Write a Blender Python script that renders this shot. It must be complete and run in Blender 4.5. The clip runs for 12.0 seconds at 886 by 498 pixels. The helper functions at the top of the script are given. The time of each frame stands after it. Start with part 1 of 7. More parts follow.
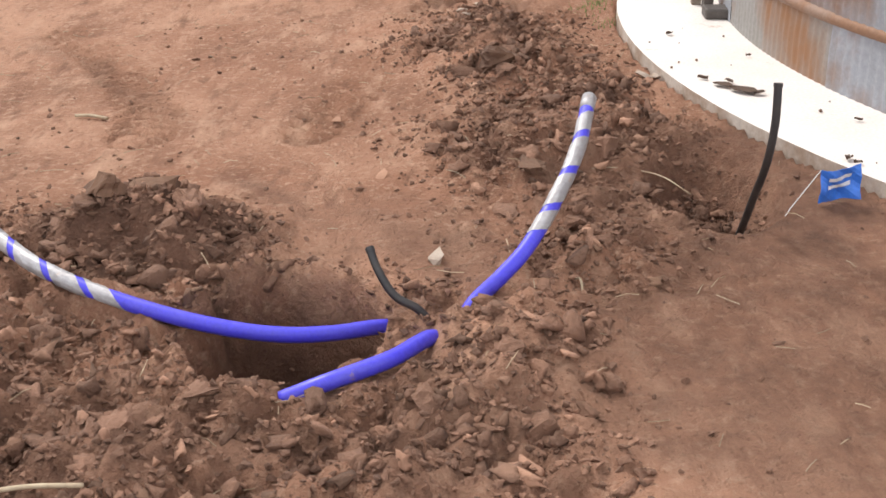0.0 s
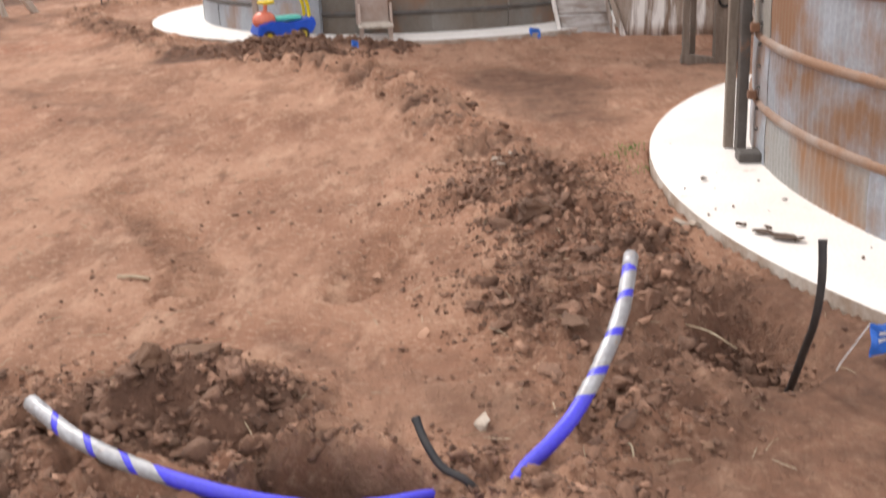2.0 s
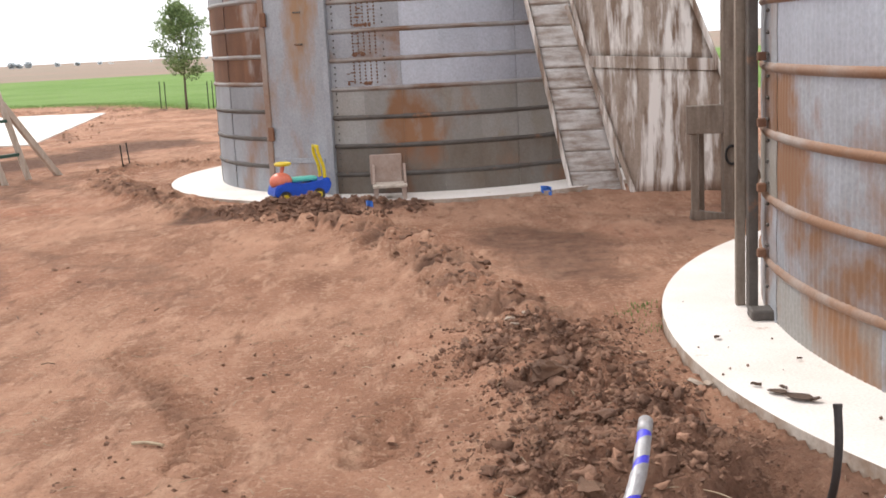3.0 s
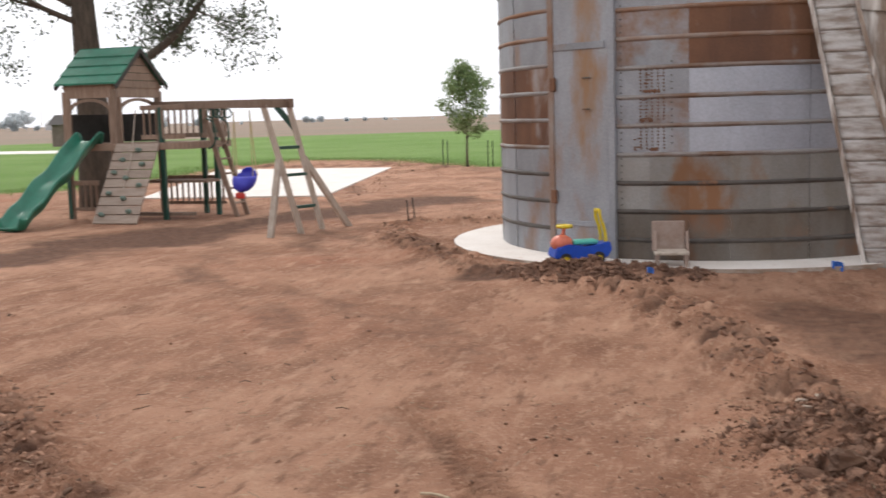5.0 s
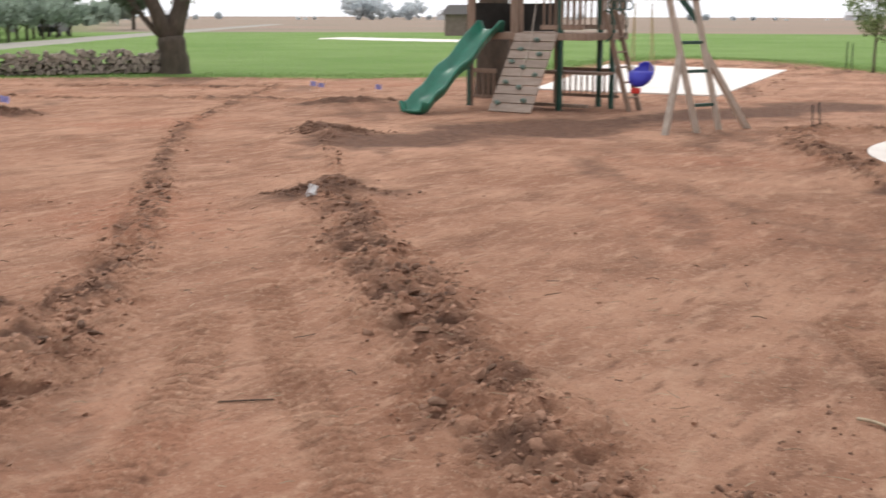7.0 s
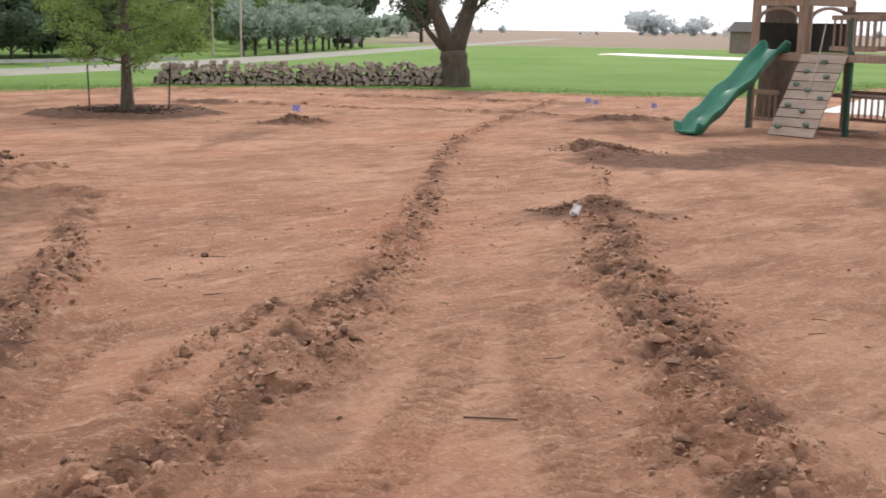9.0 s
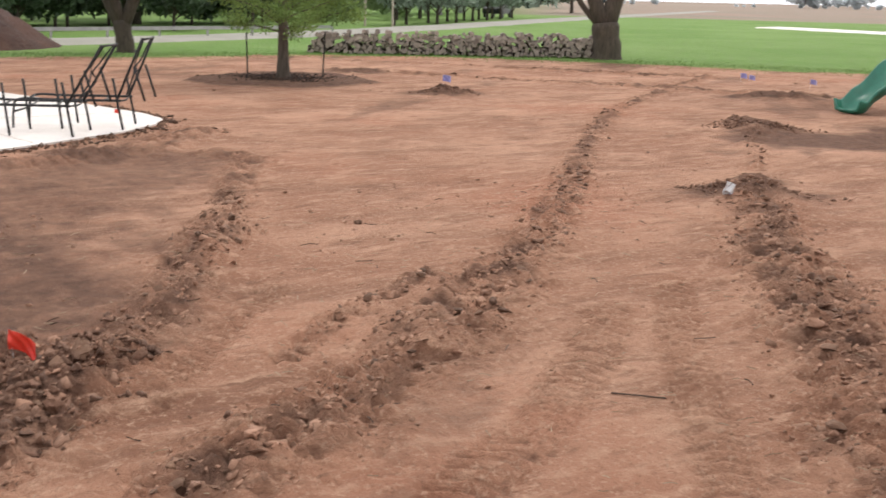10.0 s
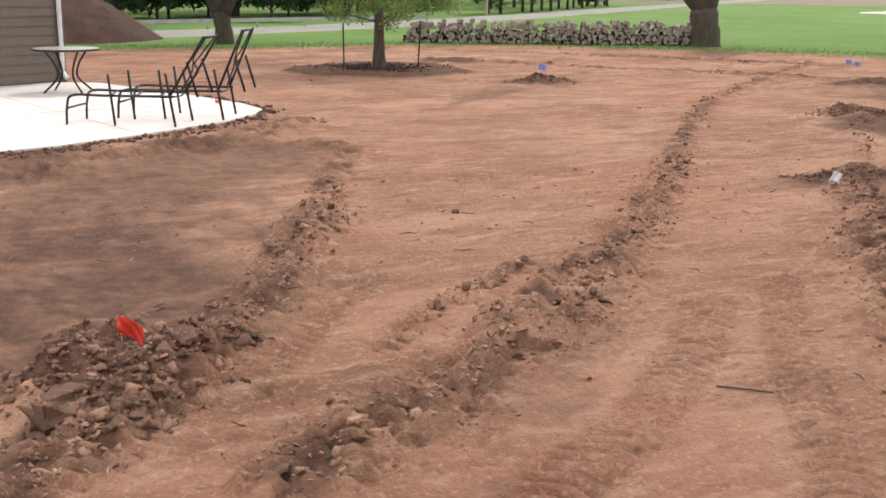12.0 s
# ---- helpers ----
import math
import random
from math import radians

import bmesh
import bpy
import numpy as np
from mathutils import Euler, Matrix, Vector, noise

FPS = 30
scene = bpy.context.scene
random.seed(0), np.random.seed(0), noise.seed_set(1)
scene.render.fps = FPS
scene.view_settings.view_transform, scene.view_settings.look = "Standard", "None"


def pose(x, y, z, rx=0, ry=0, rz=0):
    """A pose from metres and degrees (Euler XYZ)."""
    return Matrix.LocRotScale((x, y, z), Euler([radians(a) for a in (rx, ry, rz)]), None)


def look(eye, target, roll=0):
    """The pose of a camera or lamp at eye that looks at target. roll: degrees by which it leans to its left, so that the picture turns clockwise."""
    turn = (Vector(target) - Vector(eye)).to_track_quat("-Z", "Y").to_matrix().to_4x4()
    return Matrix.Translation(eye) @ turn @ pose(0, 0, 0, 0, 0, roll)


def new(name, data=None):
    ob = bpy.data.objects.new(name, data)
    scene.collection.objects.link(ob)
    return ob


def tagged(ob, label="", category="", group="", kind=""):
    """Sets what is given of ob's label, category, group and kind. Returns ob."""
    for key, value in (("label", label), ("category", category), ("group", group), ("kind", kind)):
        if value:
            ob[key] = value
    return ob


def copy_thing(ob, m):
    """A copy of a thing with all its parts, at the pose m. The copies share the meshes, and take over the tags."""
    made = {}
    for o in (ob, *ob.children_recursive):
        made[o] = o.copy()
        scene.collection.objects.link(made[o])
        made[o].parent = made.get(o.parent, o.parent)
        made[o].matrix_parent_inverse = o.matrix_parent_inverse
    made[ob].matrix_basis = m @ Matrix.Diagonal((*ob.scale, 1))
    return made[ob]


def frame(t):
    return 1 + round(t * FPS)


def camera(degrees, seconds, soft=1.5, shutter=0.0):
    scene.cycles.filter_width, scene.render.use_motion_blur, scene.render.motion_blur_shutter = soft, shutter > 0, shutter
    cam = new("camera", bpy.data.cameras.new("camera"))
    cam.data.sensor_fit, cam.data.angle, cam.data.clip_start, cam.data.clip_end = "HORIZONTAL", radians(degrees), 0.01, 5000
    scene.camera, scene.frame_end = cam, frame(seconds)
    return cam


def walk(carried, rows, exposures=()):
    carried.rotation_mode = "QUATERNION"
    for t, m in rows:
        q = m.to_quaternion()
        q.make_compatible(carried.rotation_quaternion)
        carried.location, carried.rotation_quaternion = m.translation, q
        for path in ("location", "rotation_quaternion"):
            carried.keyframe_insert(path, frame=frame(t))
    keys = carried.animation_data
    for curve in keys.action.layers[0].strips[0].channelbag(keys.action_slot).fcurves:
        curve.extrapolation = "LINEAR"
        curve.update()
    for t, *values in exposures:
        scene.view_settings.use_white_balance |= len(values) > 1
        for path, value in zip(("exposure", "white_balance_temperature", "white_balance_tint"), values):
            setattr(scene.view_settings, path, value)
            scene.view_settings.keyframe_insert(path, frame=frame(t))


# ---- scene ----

# ---- camera ----
cam = camera(42.81, 12.0, soft=1.6, shutter=0.35)


def aim(x, y, z, yaw, pitch, roll):
    return pose(x, y, z, 90 + pitch, 0, yaw) @ pose(0, 0, 0, 0, 0, roll)


PATH = (
    (0.0, 0.285, 0.023, 1.577, 2.813, -24.497, -0.497),
    (0.5, 0.285, 0.033, 1.575, 2.918, -24.356, -0.722),
    (1.0, 0.285, 0.049, 1.581, 3.162, -24.370, -1.105),
    (1.5, 0.260, 0.087, 1.611, 3.336, -22.958, -1.261),
    (2.0, 0.243, 0.084, 1.678, 4.340, -17.975, -2.225),
    (2.5, 0.240, 0.091, 1.729, 4.359, -12.424, -2.552),
    (2.7, 0.243, 0.085, 1.734, 4.384, -11.380, -2.739),
    (4.3, 0.303, -0.052, 1.795, 11.430, -7.891, -2.526),
    (4.5, 0.250, -0.043, 1.808, 13.341, -7.669, -2.302),
    (5.0, 0.136, -0.018, 1.791, 18.230, -6.759, -1.658),
    (5.5, 0.008, -0.002, 1.803, 22.535, -7.205, -1.163),
    (6.0, -0.094, -0.042, 1.799, 27.131, -8.665, -1.191),
    (6.5, -0.223, -0.025, 1.754, 31.223, -10.373, -0.837),
    (7.0, -0.242, 0.009, 1.738, 36.954, -11.639, 0.124),
    (7.5, -0.207, 0.037, 1.759, 42.960, -12.129, 1.138),
    (7.7, -0.215, 0.034, 1.743, 44.162, -12.142, 1.283),
    (9.3, -0.181, 0.057, 1.796, 52.892, -11.192, 0.579),
    (9.5, -0.195, 0.052, 1.793, 54.480, -11.518, 0.462),
    (10.0, -0.174, -0.022, 1.809, 58.089, -12.617, 1.320),
    (10.5, -0.214, -0.019, 1.793, 61.317, -13.071, 1.791),
    (11.0, -0.223, -0.029, 1.791, 63.494, -13.580, 1.787),
    (11.5, -0.215, -0.046, 1.795, 63.286, -13.886, 1.325),
    (12.0, -0.216, -0.045, 1.800, 62.877, -13.217, 0.557),
)
walk(cam, [(t, aim(*r)) for t, *r in PATH],
     ((0.0, 0.6), (1.0, 0.6), (2.5, 0.56), (2.7, 0.54), (4.3, 0.25), (5.5, 0.0), (7.0, 0.15), (9.5, 0.26), (12.0, 0.3)))

# ---- light: bright overcast sky, very soft sun ----
world = bpy.data.worlds.new("overcast_sky")
scene.world = world
world.use_nodes = True
wn, wl = world.node_tree.nodes, world.node_tree.links
sky = wn.new("ShaderNodeTexSky")
sky.sky_type, sky.sun_disc = "NISHITA", False
sky.sun_elevation, sky.sun_rotation = radians(50), radians(-40)
sky.dust_density, sky.air_density, sky.ozone_density = 3.0, 1.0, 1.0
grey = wn.new("ShaderNodeHueSaturation")
grey.inputs["Saturation"].default_value = 0.12
wl.new(sky.outputs[0], grey.inputs["Color"])
# the cloud layer: an even bright white veil over most of the sky's own gradient
veil = wn.new("ShaderNodeMix")
veil.data_type = "RGBA"
veil.inputs[0].default_value = 0.85
veil.inputs[7].default_value = (7.7, 7.7, 8.05, 1)
wl.new(grey.outputs[0], veil.inputs[6])
wl.new(veil.outputs[2], wn["Background"].inputs["Color"])
wn["Background"].inputs["Strength"].default_value = 0.15
sun = new("sun", bpy.data.lights.new("sun", "SUN"))
sun.data.energy, sun.data.angle, sun.data.color = 1.5, radians(12), (1.0, 0.95, 0.88)
sun.matrix_world = look((-6.4, 7.7, 12.0), (0, 0, 0))


# ---- materials ----
def material(name, colour, rough=0.8, metal=0.0, alt=None, scale=4.0, mix=(0.35, 0.65), bump=0.3, fine=60.0, depth=0.004,
             spots=None, streak=None, island=0.0, rand=0.0):
    """A procedural surface: two colours by coarse noise, fine grain, relief, spots or rust with an outline of their own."""
    m = bpy.data.materials.new(name)
    m.use_nodes = True
    n, l = m.node_tree.nodes, m.node_tree.links
    b = n["Principled BSDF"]
    b.inputs["Roughness"].default_value, b.inputs["Metallic"].default_value = rough, metal
    co = n.new("ShaderNodeTexCoord").outputs["Object"]
    if streak:
        mp = n.new("ShaderNodeMapping")
        mp.inputs["Scale"].default_value = streak
        l.new(co, mp.inputs[0])
        stretched = mp.outputs[0]
    else:
        stretched = co

    def noise_tex(s, detail, where):
        t = n.new("ShaderNodeTexNoise")
        t.inputs["Scale"].default_value, t.inputs["Detail"].default_value = s, detail
        t.inputs["Roughness"].default_value = 0.62
        l.new(where, t.inputs["Vector"])
        return t.outputs["Fac"]

    def ramp(src, lo, hi):
        r = n.new("ShaderNodeMapRange")
        r.inputs["From Min"].default_value, r.inputs["From Max"].default_value = lo, hi
        l.new(src, r.inputs["Value"])
        return r.outputs[0]

    def blend(fac, a, c, kind="MIX"):
        x = n.new("ShaderNodeMix")
        x.data_type, x.blend_type = "RGBA", kind
        for sock, v in ((x.inputs[0], fac), (x.inputs[6], a), (x.inputs[7], c)):
            if hasattr(v, "is_output"):
                l.new(v, sock)
            elif isinstance(v, float):
                sock.default_value = v
            else:
                sock.default_value = (*v, 1)
        return x.outputs[2]

    c = blend(ramp(noise_tex(scale, 6, stretched), *mix), colour, alt or tuple(0.72 * v for v in colour))
    grain = noise_tex(fine, 4, co)
    c = blend(ramp(grain, 0.3, 0.7), blend(1.0, c, (0.78, 0.78, 0.78), "MULTIPLY"), c)
    if spots:
        c = blend(ramp(noise_tex(spots[1], 8, stretched), spots[2], spots[3]), c, spots[0])
    if island or rand:
        src = n.new("ShaderNodeNewGeometry").outputs["Random Per Island"] if island else n.new("ShaderNodeObjectInfo").outputs["Random"]
        hs = n.new("ShaderNodeHueSaturation")
        mr = n.new("ShaderNodeMapRange")
        k = island or rand
        mr.inputs["To Min"].default_value, mr.inputs["To Max"].default_value = 1 - k, 1 + k
        l.new(src, mr.inputs["Value"])
        l.new(mr.outputs[0], hs.inputs["Value"])
        l.new(c, hs.inputs["Color"])
        c = hs.outputs[0]
    l.new(c, b.inputs["Base Color"])
    if bump:
        bp = n.new("ShaderNodeBump")
        bp.inputs["Strength"].default_value, bp.inputs["Distance"].default_value = bump, depth
        l.new(grain, bp.inputs["Height"])
        l.new(bp.outputs[0], b.inputs["Normal"])
    return m


def leafy(m, share=0.45):
    """Thin leaves let part of the light through."""
    n, l = m.node_tree.nodes, m.node_tree.links
    b = n["Principled BSDF"]
    through_ = n.new("ShaderNodeBsdfTranslucent")
    mix = n.new("ShaderNodeMixShader")
    mix.inputs[0].default_value = share
    l.new(b.inputs["Base Color"].links[0].from_socket, through_.inputs["Color"])
    l.new(b.outputs[0], mix.inputs[1])
    l.new(through_.outputs[0], mix.inputs[2])
    l.new(mix.outputs[0], n["Material Output"].inputs["Surface"])
    return m


M_CLOD = material("clod_soil", (0.404, 0.2261, 0.1462), 0.95, alt=(0.237, 0.1251, 0.0786), scale=3.0, mix=(0.35, 0.7), bump=0.7, fine=55, depth=0.01, island=0.28)
M_CLOD_MID = material("pit_clod_soil", (0.303, 0.1635, 0.1045), 0.95, alt=(0.162, 0.0847, 0.0537), scale=3.0, mix=(0.3, 0.65), bump=0.9, fine=70, depth=0.014, island=0.3)
M_CLOD_DARK = material("moist_clod_soil", (0.202, 0.1106, 0.0666), 0.92, alt=(0.111, 0.0577, 0.0352), scale=3.0, bump=0.7, fine=55, depth=0.01, island=0.3)
M_GRAVEL = material("pale_road_gravel", (0.34, 0.32, 0.28), 0.9, alt=(0.27, 0.26, 0.21), scale=0.6, bump=0.3, fine=20)
M_STONE = material("pale_stone", (0.46, 0.38, 0.31), 0.85, alt=(0.42, 0.32, 0.24), scale=14, bump=0.4, fine=60)
M_STRAW = material("dry_straw", (0.55, 0.44, 0.30), 0.8, alt=(0.3, 0.2, 0.12), scale=9, island=0.3)
M_TWIG = material("dark_twig", (0.10, 0.06, 0.04), 0.85, scale=20)
M_CONC = material("pale_concrete", (0.86, 0.80, 0.75), 0.85, alt=(0.76, 0.69, 0.63), scale=1.6, bump=0.25, fine=70, depth=0.002, spots=((0.42, 0.27, 0.19), 5.0, 0.66, 0.76))
M_CONC_SIDE = material("soil_stained_concrete", (0.60, 0.53, 0.46), 0.9, alt=(0.36, 0.26, 0.19), scale=5, bump=0.4, fine=50)
M_BLUE = material("blue_plastic_pipe", (0.065, 0.055, 0.72), 0.38, alt=(0.08, 0.07, 0.62), scale=10, bump=0.08, fine=80, spots=((0.25, 0.16, 0.18), 18, 0.66, 0.74))
M_TAPE = material("silver_duct_tape", (0.47, 0.46, 0.47), 0.45, 0.35, alt=(0.36, 0.34, 0.34), scale=22, bump=0.8, fine=45, depth=0.004, spots=((0.36, 0.27, 0.21), 20, 0.62, 0.74))
M_BLACK = material("black_plastic", (0.018, 0.018, 0.02), 0.5, alt=(0.05, 0.04, 0.035), scale=12, bump=0.1)
M_GALV = material("galvanised_steel", (0.40, 0.42, 0.46), 0.5, 0.2, alt=(0.30, 0.31, 0.33), scale=2.2, bump=0.12, fine=40, spots=((0.27, 0.15, 0.085), 1.3, 0.56, 0.72), streak=(1, 1, 0.45), rand=0.10)
M_HALFRUST = material("half_rusted_steel", (0.41, 0.43, 0.48), 0.55, 0.2, alt=(0.31, 0.32, 0.34), scale=2.2, bump=0.15, fine=40, spots=((0.24, 0.13, 0.075), 1.3, 0.45, 0.60), streak=(1, 1, 0.95), rand=0.10)
M_BRIGHT = material("clean_galvanised_steel", (0.50, 0.53, 0.60), 0.45, 0.35, alt=(0.42, 0.44, 0.50), scale=2.5, bump=0.08, fine=40, streak=(1, 1, 0.4), rand=0.06)
M_DOOR = material("rust_streaked_door_steel", (0.41, 0.43, 0.47), 0.5, 0.2, alt=(0.31, 0.32, 0.34), scale=2.0, bump=0.1, fine=40, spots=((0.33, 0.20, 0.115), 1.9, 0.45, 0.62), streak=(1, 1, 0.35), rand=0.06)
M_RUST = material("rusted_steel", (0.24, 0.115, 0.062), 0.75, 0.12, alt=(0.145, 0.072, 0.045), scale=2.0, bump=0.3, fine=55, spots=((0.34, 0.32, 0.31), 1.6, 0.58, 0.72), streak=(1, 1, 0.4), rand=0.12)
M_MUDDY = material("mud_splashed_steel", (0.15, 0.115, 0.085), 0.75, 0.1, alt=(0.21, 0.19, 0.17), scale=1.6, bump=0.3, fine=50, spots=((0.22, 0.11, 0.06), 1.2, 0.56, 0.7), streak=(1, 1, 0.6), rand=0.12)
M_OLIVE = material("weathered_steel", (0.27, 0.245, 0.215), 0.65, 0.15, alt=(0.34, 0.335, 0.33), scale=1.6, bump=0.2, fine=50, spots=((0.25, 0.125, 0.062), 1.2, 0.53, 0.66), streak=(1, 1, 0.6), rand=0.12)
M_RIB = material("rib_steel", (0.33, 0.31, 0.30), 0.55, 0.35, alt=(0.20, 0.12, 0.08), scale=1.2, mix=(0.42, 0.6), bump=0.2)
M_RIB_RUST = material("rusty_rib_steel", (0.27, 0.145, 0.085), 0.7, 0.15, alt=(0.36, 0.31, 0.28), scale=1.4, mix=(0.45, 0.7), bump=0.3)
M_DARKSTEEL = material("dark_old_steel", (0.13, 0.115, 0.105), 0.6, 0.3, alt=(0.085, 0.07, 0.06), scale=5, bump=0.3, spots=((0.22, 0.11, 0.06), 4, 0.6, 0.7))
M_PANEL = material("muddy_sheet_metal", (0.40, 0.32, 0.26), 0.6, 0.1, alt=(0.22, 0.145, 0.10), scale=2.0, mix=(0.4, 0.6), bump=0.25, fine=40, spots=((0.74, 0.70, 0.66), 2.4, 0.46, 0.60), streak=(3.4, 3.4, 0.3))
M_STRIP = material("weathered_corrugated_sheet", (0.62, 0.60, 0.58), 0.5, 0.1, alt=(0.34, 0.28, 0.24), scale=4.5, mix=(0.42, 0.6), bump=0.3, streak=(0.6, 0.6, 2.5))
M_OLDWOOD = material("grey_weathered_wood", (0.29, 0.235, 0.19), 0.85, alt=(0.17, 0.13, 0.10), scale=5, bump=0.5, fine=40, streak=(3, 3, 0.35))
M_CEDAR = material("cedar_timber", (0.33, 0.235, 0.175), 0.75, alt=(0.235, 0.155, 0.11), scale=6, bump=0.3, streak=(3, 3, 0.5), rand=0.15)
M_PALEWOOD = material("bleached_timber", (0.60, 0.52, 0.44), 0.8, alt=(0.44, 0.36, 0.29), scale=6, bump=0.3, streak=(3, 3, 0.5), rand=0.12)
M_GREENROOF = material("green_roof_board", (0.02, 0.175, 0.105), 0.6, alt=(0.014, 0.12, 0.07), scale=4, bump=0.2, rand=0.15)
M_SLIDE = material("green_slide_plastic", (0.025, 0.20, 0.125), 0.38, alt=(0.02, 0.15, 0.095), scale=3, bump=0.05)
M_GREEN = material("green_painted_post", (0.02, 0.085, 0.06), 0.5, scale=6, bump=0.1)
M_HOLD = material("grey_green_hold_plastic", (0.16, 0.22, 0.18), 0.55, alt=(0.11, 0.16, 0.13), scale=9, bump=0.1)
M_RAMP = material("worn_ramp_board", (0.42, 0.335, 0.275), 0.8, alt=(0.32, 0.245, 0.195), scale=5, bump=0.3, streak=(0.5, 3, 3), rand=0.10)
M_SHADE = material("dark_shade_cloth", (0.075, 0.068, 0.062), 0.9, scale=5)
M_TOYBLUE = material("toy_blue_plastic", (0.02, 0.10, 0.62), 0.35, alt=(0.02, 0.085, 0.5), scale=8, bump=0.04)
M_SWING = material("swing_blue_plastic", (0.05, 0.055, 0.58), 0.4, alt=(0.045, 0.045, 0.46), scale=8, bump=0.04)
M_YELLOW = material("yellow_plastic", (0.82, 0.62, 0.02), 0.38, alt=(0.7, 0.5, 0.02), scale=8, bump=0.04)
M_TEAL = material("teal_plastic", (0.13, 0.60, 0.48), 0.4, alt=(0.1, 0.5, 0.42), scale=8, bump=0.04)
M_CORAL = material("coral_plastic", (0.80, 0.22, 0.13), 0.4, alt=(0.7, 0.18, 0.11), scale=8, bump=0.04)
M_RED = material("red_plastic", (0.72, 0.045, 0.03), 0.45, alt=(0.6, 0.035, 0.025), scale=10, bump=0.05)
M_FLAGBLUE = material("blue_flag_film", (0.045, 0.20, 0.72), 0.45, alt=(0.035, 0.15, 0.6), scale=12, bump=0.1)
M_FLAGLILAC = material("lilac_flag_film", (0.30, 0.30, 0.68), 0.5, alt=(0.4, 0.4, 0.72), scale=12, bump=0.1)
M_FLAGRED = material("red_flag_film", (0.85, 0.06, 0.03), 0.45, alt=(0.75, 0.045, 0.025), scale=12, bump=0.1)
M_WHITE = material("white_plastic", (0.82, 0.82, 0.82), 0.5, alt=(0.7, 0.7, 0.7), scale=10, bump=0.05)
M_ROPE = material("yellow_rope", (0.60, 0.48, 0.25), 0.8, scale=20)
M_TOYCHAIR = material("tan_toy_chair_plastic", (0.30, 0.20, 0.155), 0.6, alt=(0.40, 0.31, 0.26), scale=7, bump=0.1)
M_IRON = material("dark_iron", (0.022, 0.02, 0.02), 0.55, 0.3, scale=9, bump=0.15)
M_TABLE = material("pale_table_glass", (0.56, 0.54, 0.45), 0.3, scale=5, bump=0.05)
M_SIDING = material("taupe_lap_siding", (0.18, 0.148, 0.12), 0.7, alt=(0.155, 0.125, 0.10), scale=3, bump=0.15, rand=0.05)
M_ROOFDARK = material("dark_shingle", (0.08, 0.07, 0.065), 0.9, scale=8)
M_MULCH = material("dark_mulch", (0.085, 0.05, 0.036), 0.95, alt=(0.05, 0.03, 0.022), scale=6, bump=0.8, fine=25, depth=0.03, island=0.3)
M_MOUND = material("reddish_mulch", (0.115, 0.052, 0.034), 0.95, alt=(0.06, 0.028, 0.02), scale=1.2, bump=1.0, fine=9, depth=0.12)
M_BARK = material("rough_bark", (0.16, 0.125, 0.095), 0.95, alt=(0.075, 0.06, 0.046), scale=7, bump=0.9, fine=22, depth=0.03, streak=(2.5, 2.5, 0.4))
M_BARKMID = material("brown_bark", (0.125, 0.095, 0.07), 0.95, alt=(0.06, 0.047, 0.036), scale=7, bump=0.9, fine=22, depth=0.03, streak=(2.5, 2.5, 0.4))
M_BARKDARK = material("dark_bark", (0.095, 0.075, 0.055), 0.95, alt=(0.05, 0.04, 0.03), scale=7, bump=0.9, fine=22, depth=0.03, streak=(2.5, 2.5, 0.4))
M_LEAF = leafy(material("fresh_leaf", (0.26, 0.35, 0.15), 0.7, alt=(0.19, 0.27, 0.115), scale=1.2, bump=0, island=0.35))
M_LEAFGREY = leafy(material("grey_green_leaf", (0.12, 0.145, 0.095), 0.7, alt=(0.075, 0.095, 0.06), scale=1.2, bump=0, island=0.35))
M_LEAFBRIGHT = leafy(material("spring_needle", (0.25, 0.36, 0.10), 0.75, alt=(0.18, 0.28, 0.08), scale=1.4, bump=0, island=0.3))
M_LEAFDARK = leafy(material("dark_leaf", (0.075, 0.115, 0.065), 0.8, alt=(0.10, 0.145, 0.085), scale=0.8, bump=0, island=0.35))
# distance haze is painted into these three paler leaf and bark colours
M_LEAFFAR = leafy(material("haze_paled_leaf", (0.36, 0.43, 0.35), 0.9, alt=(0.29, 0.36, 0.29), scale=0.3, bump=0, island=0.25))
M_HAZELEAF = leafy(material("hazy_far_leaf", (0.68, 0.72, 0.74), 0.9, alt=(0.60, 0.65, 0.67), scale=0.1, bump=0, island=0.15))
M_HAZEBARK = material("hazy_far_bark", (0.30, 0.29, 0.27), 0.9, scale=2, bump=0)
M_GRASS = leafy(material("grass_blade", (0.14, 0.25, 0.06), 0.75, alt=(0.20, 0.27, 0.09), scale=0.9, bump=0, island=0.35))
M_LOGEND = material("split_log_end", (0.50, 0.42, 0.36), 0.85, alt=(0.25, 0.19, 0.155), scale=8, bump=0.3, island=0.3, rand=0.0)
M_LOG = material("log_bark", (0.16, 0.12, 0.095), 0.95, alt=(0.09, 0.065, 0.05), scale=8, bump=0.6, fine=30, island=0.35)
M_BRICK = material("shed_brick", (0.25, 0.19, 0.165), 0.85, scale=2)
M_CAR = material("dark_car_paint", (0.02, 0.02, 0.025), 0.3, 0.2, scale=3, bump=0)
M_RAIL = material("pale_rail", (0.46, 0.45, 0.43), 0.6, scale=3)
M_FARWHITE = material("far_white_wall", (0.66, 0.66, 0.67), 0.8, scale=0.2, bump=0)
M_GLASS = material("dark_window", (0.02, 0.025, 0.03), 0.12, scale=3, bump=0)


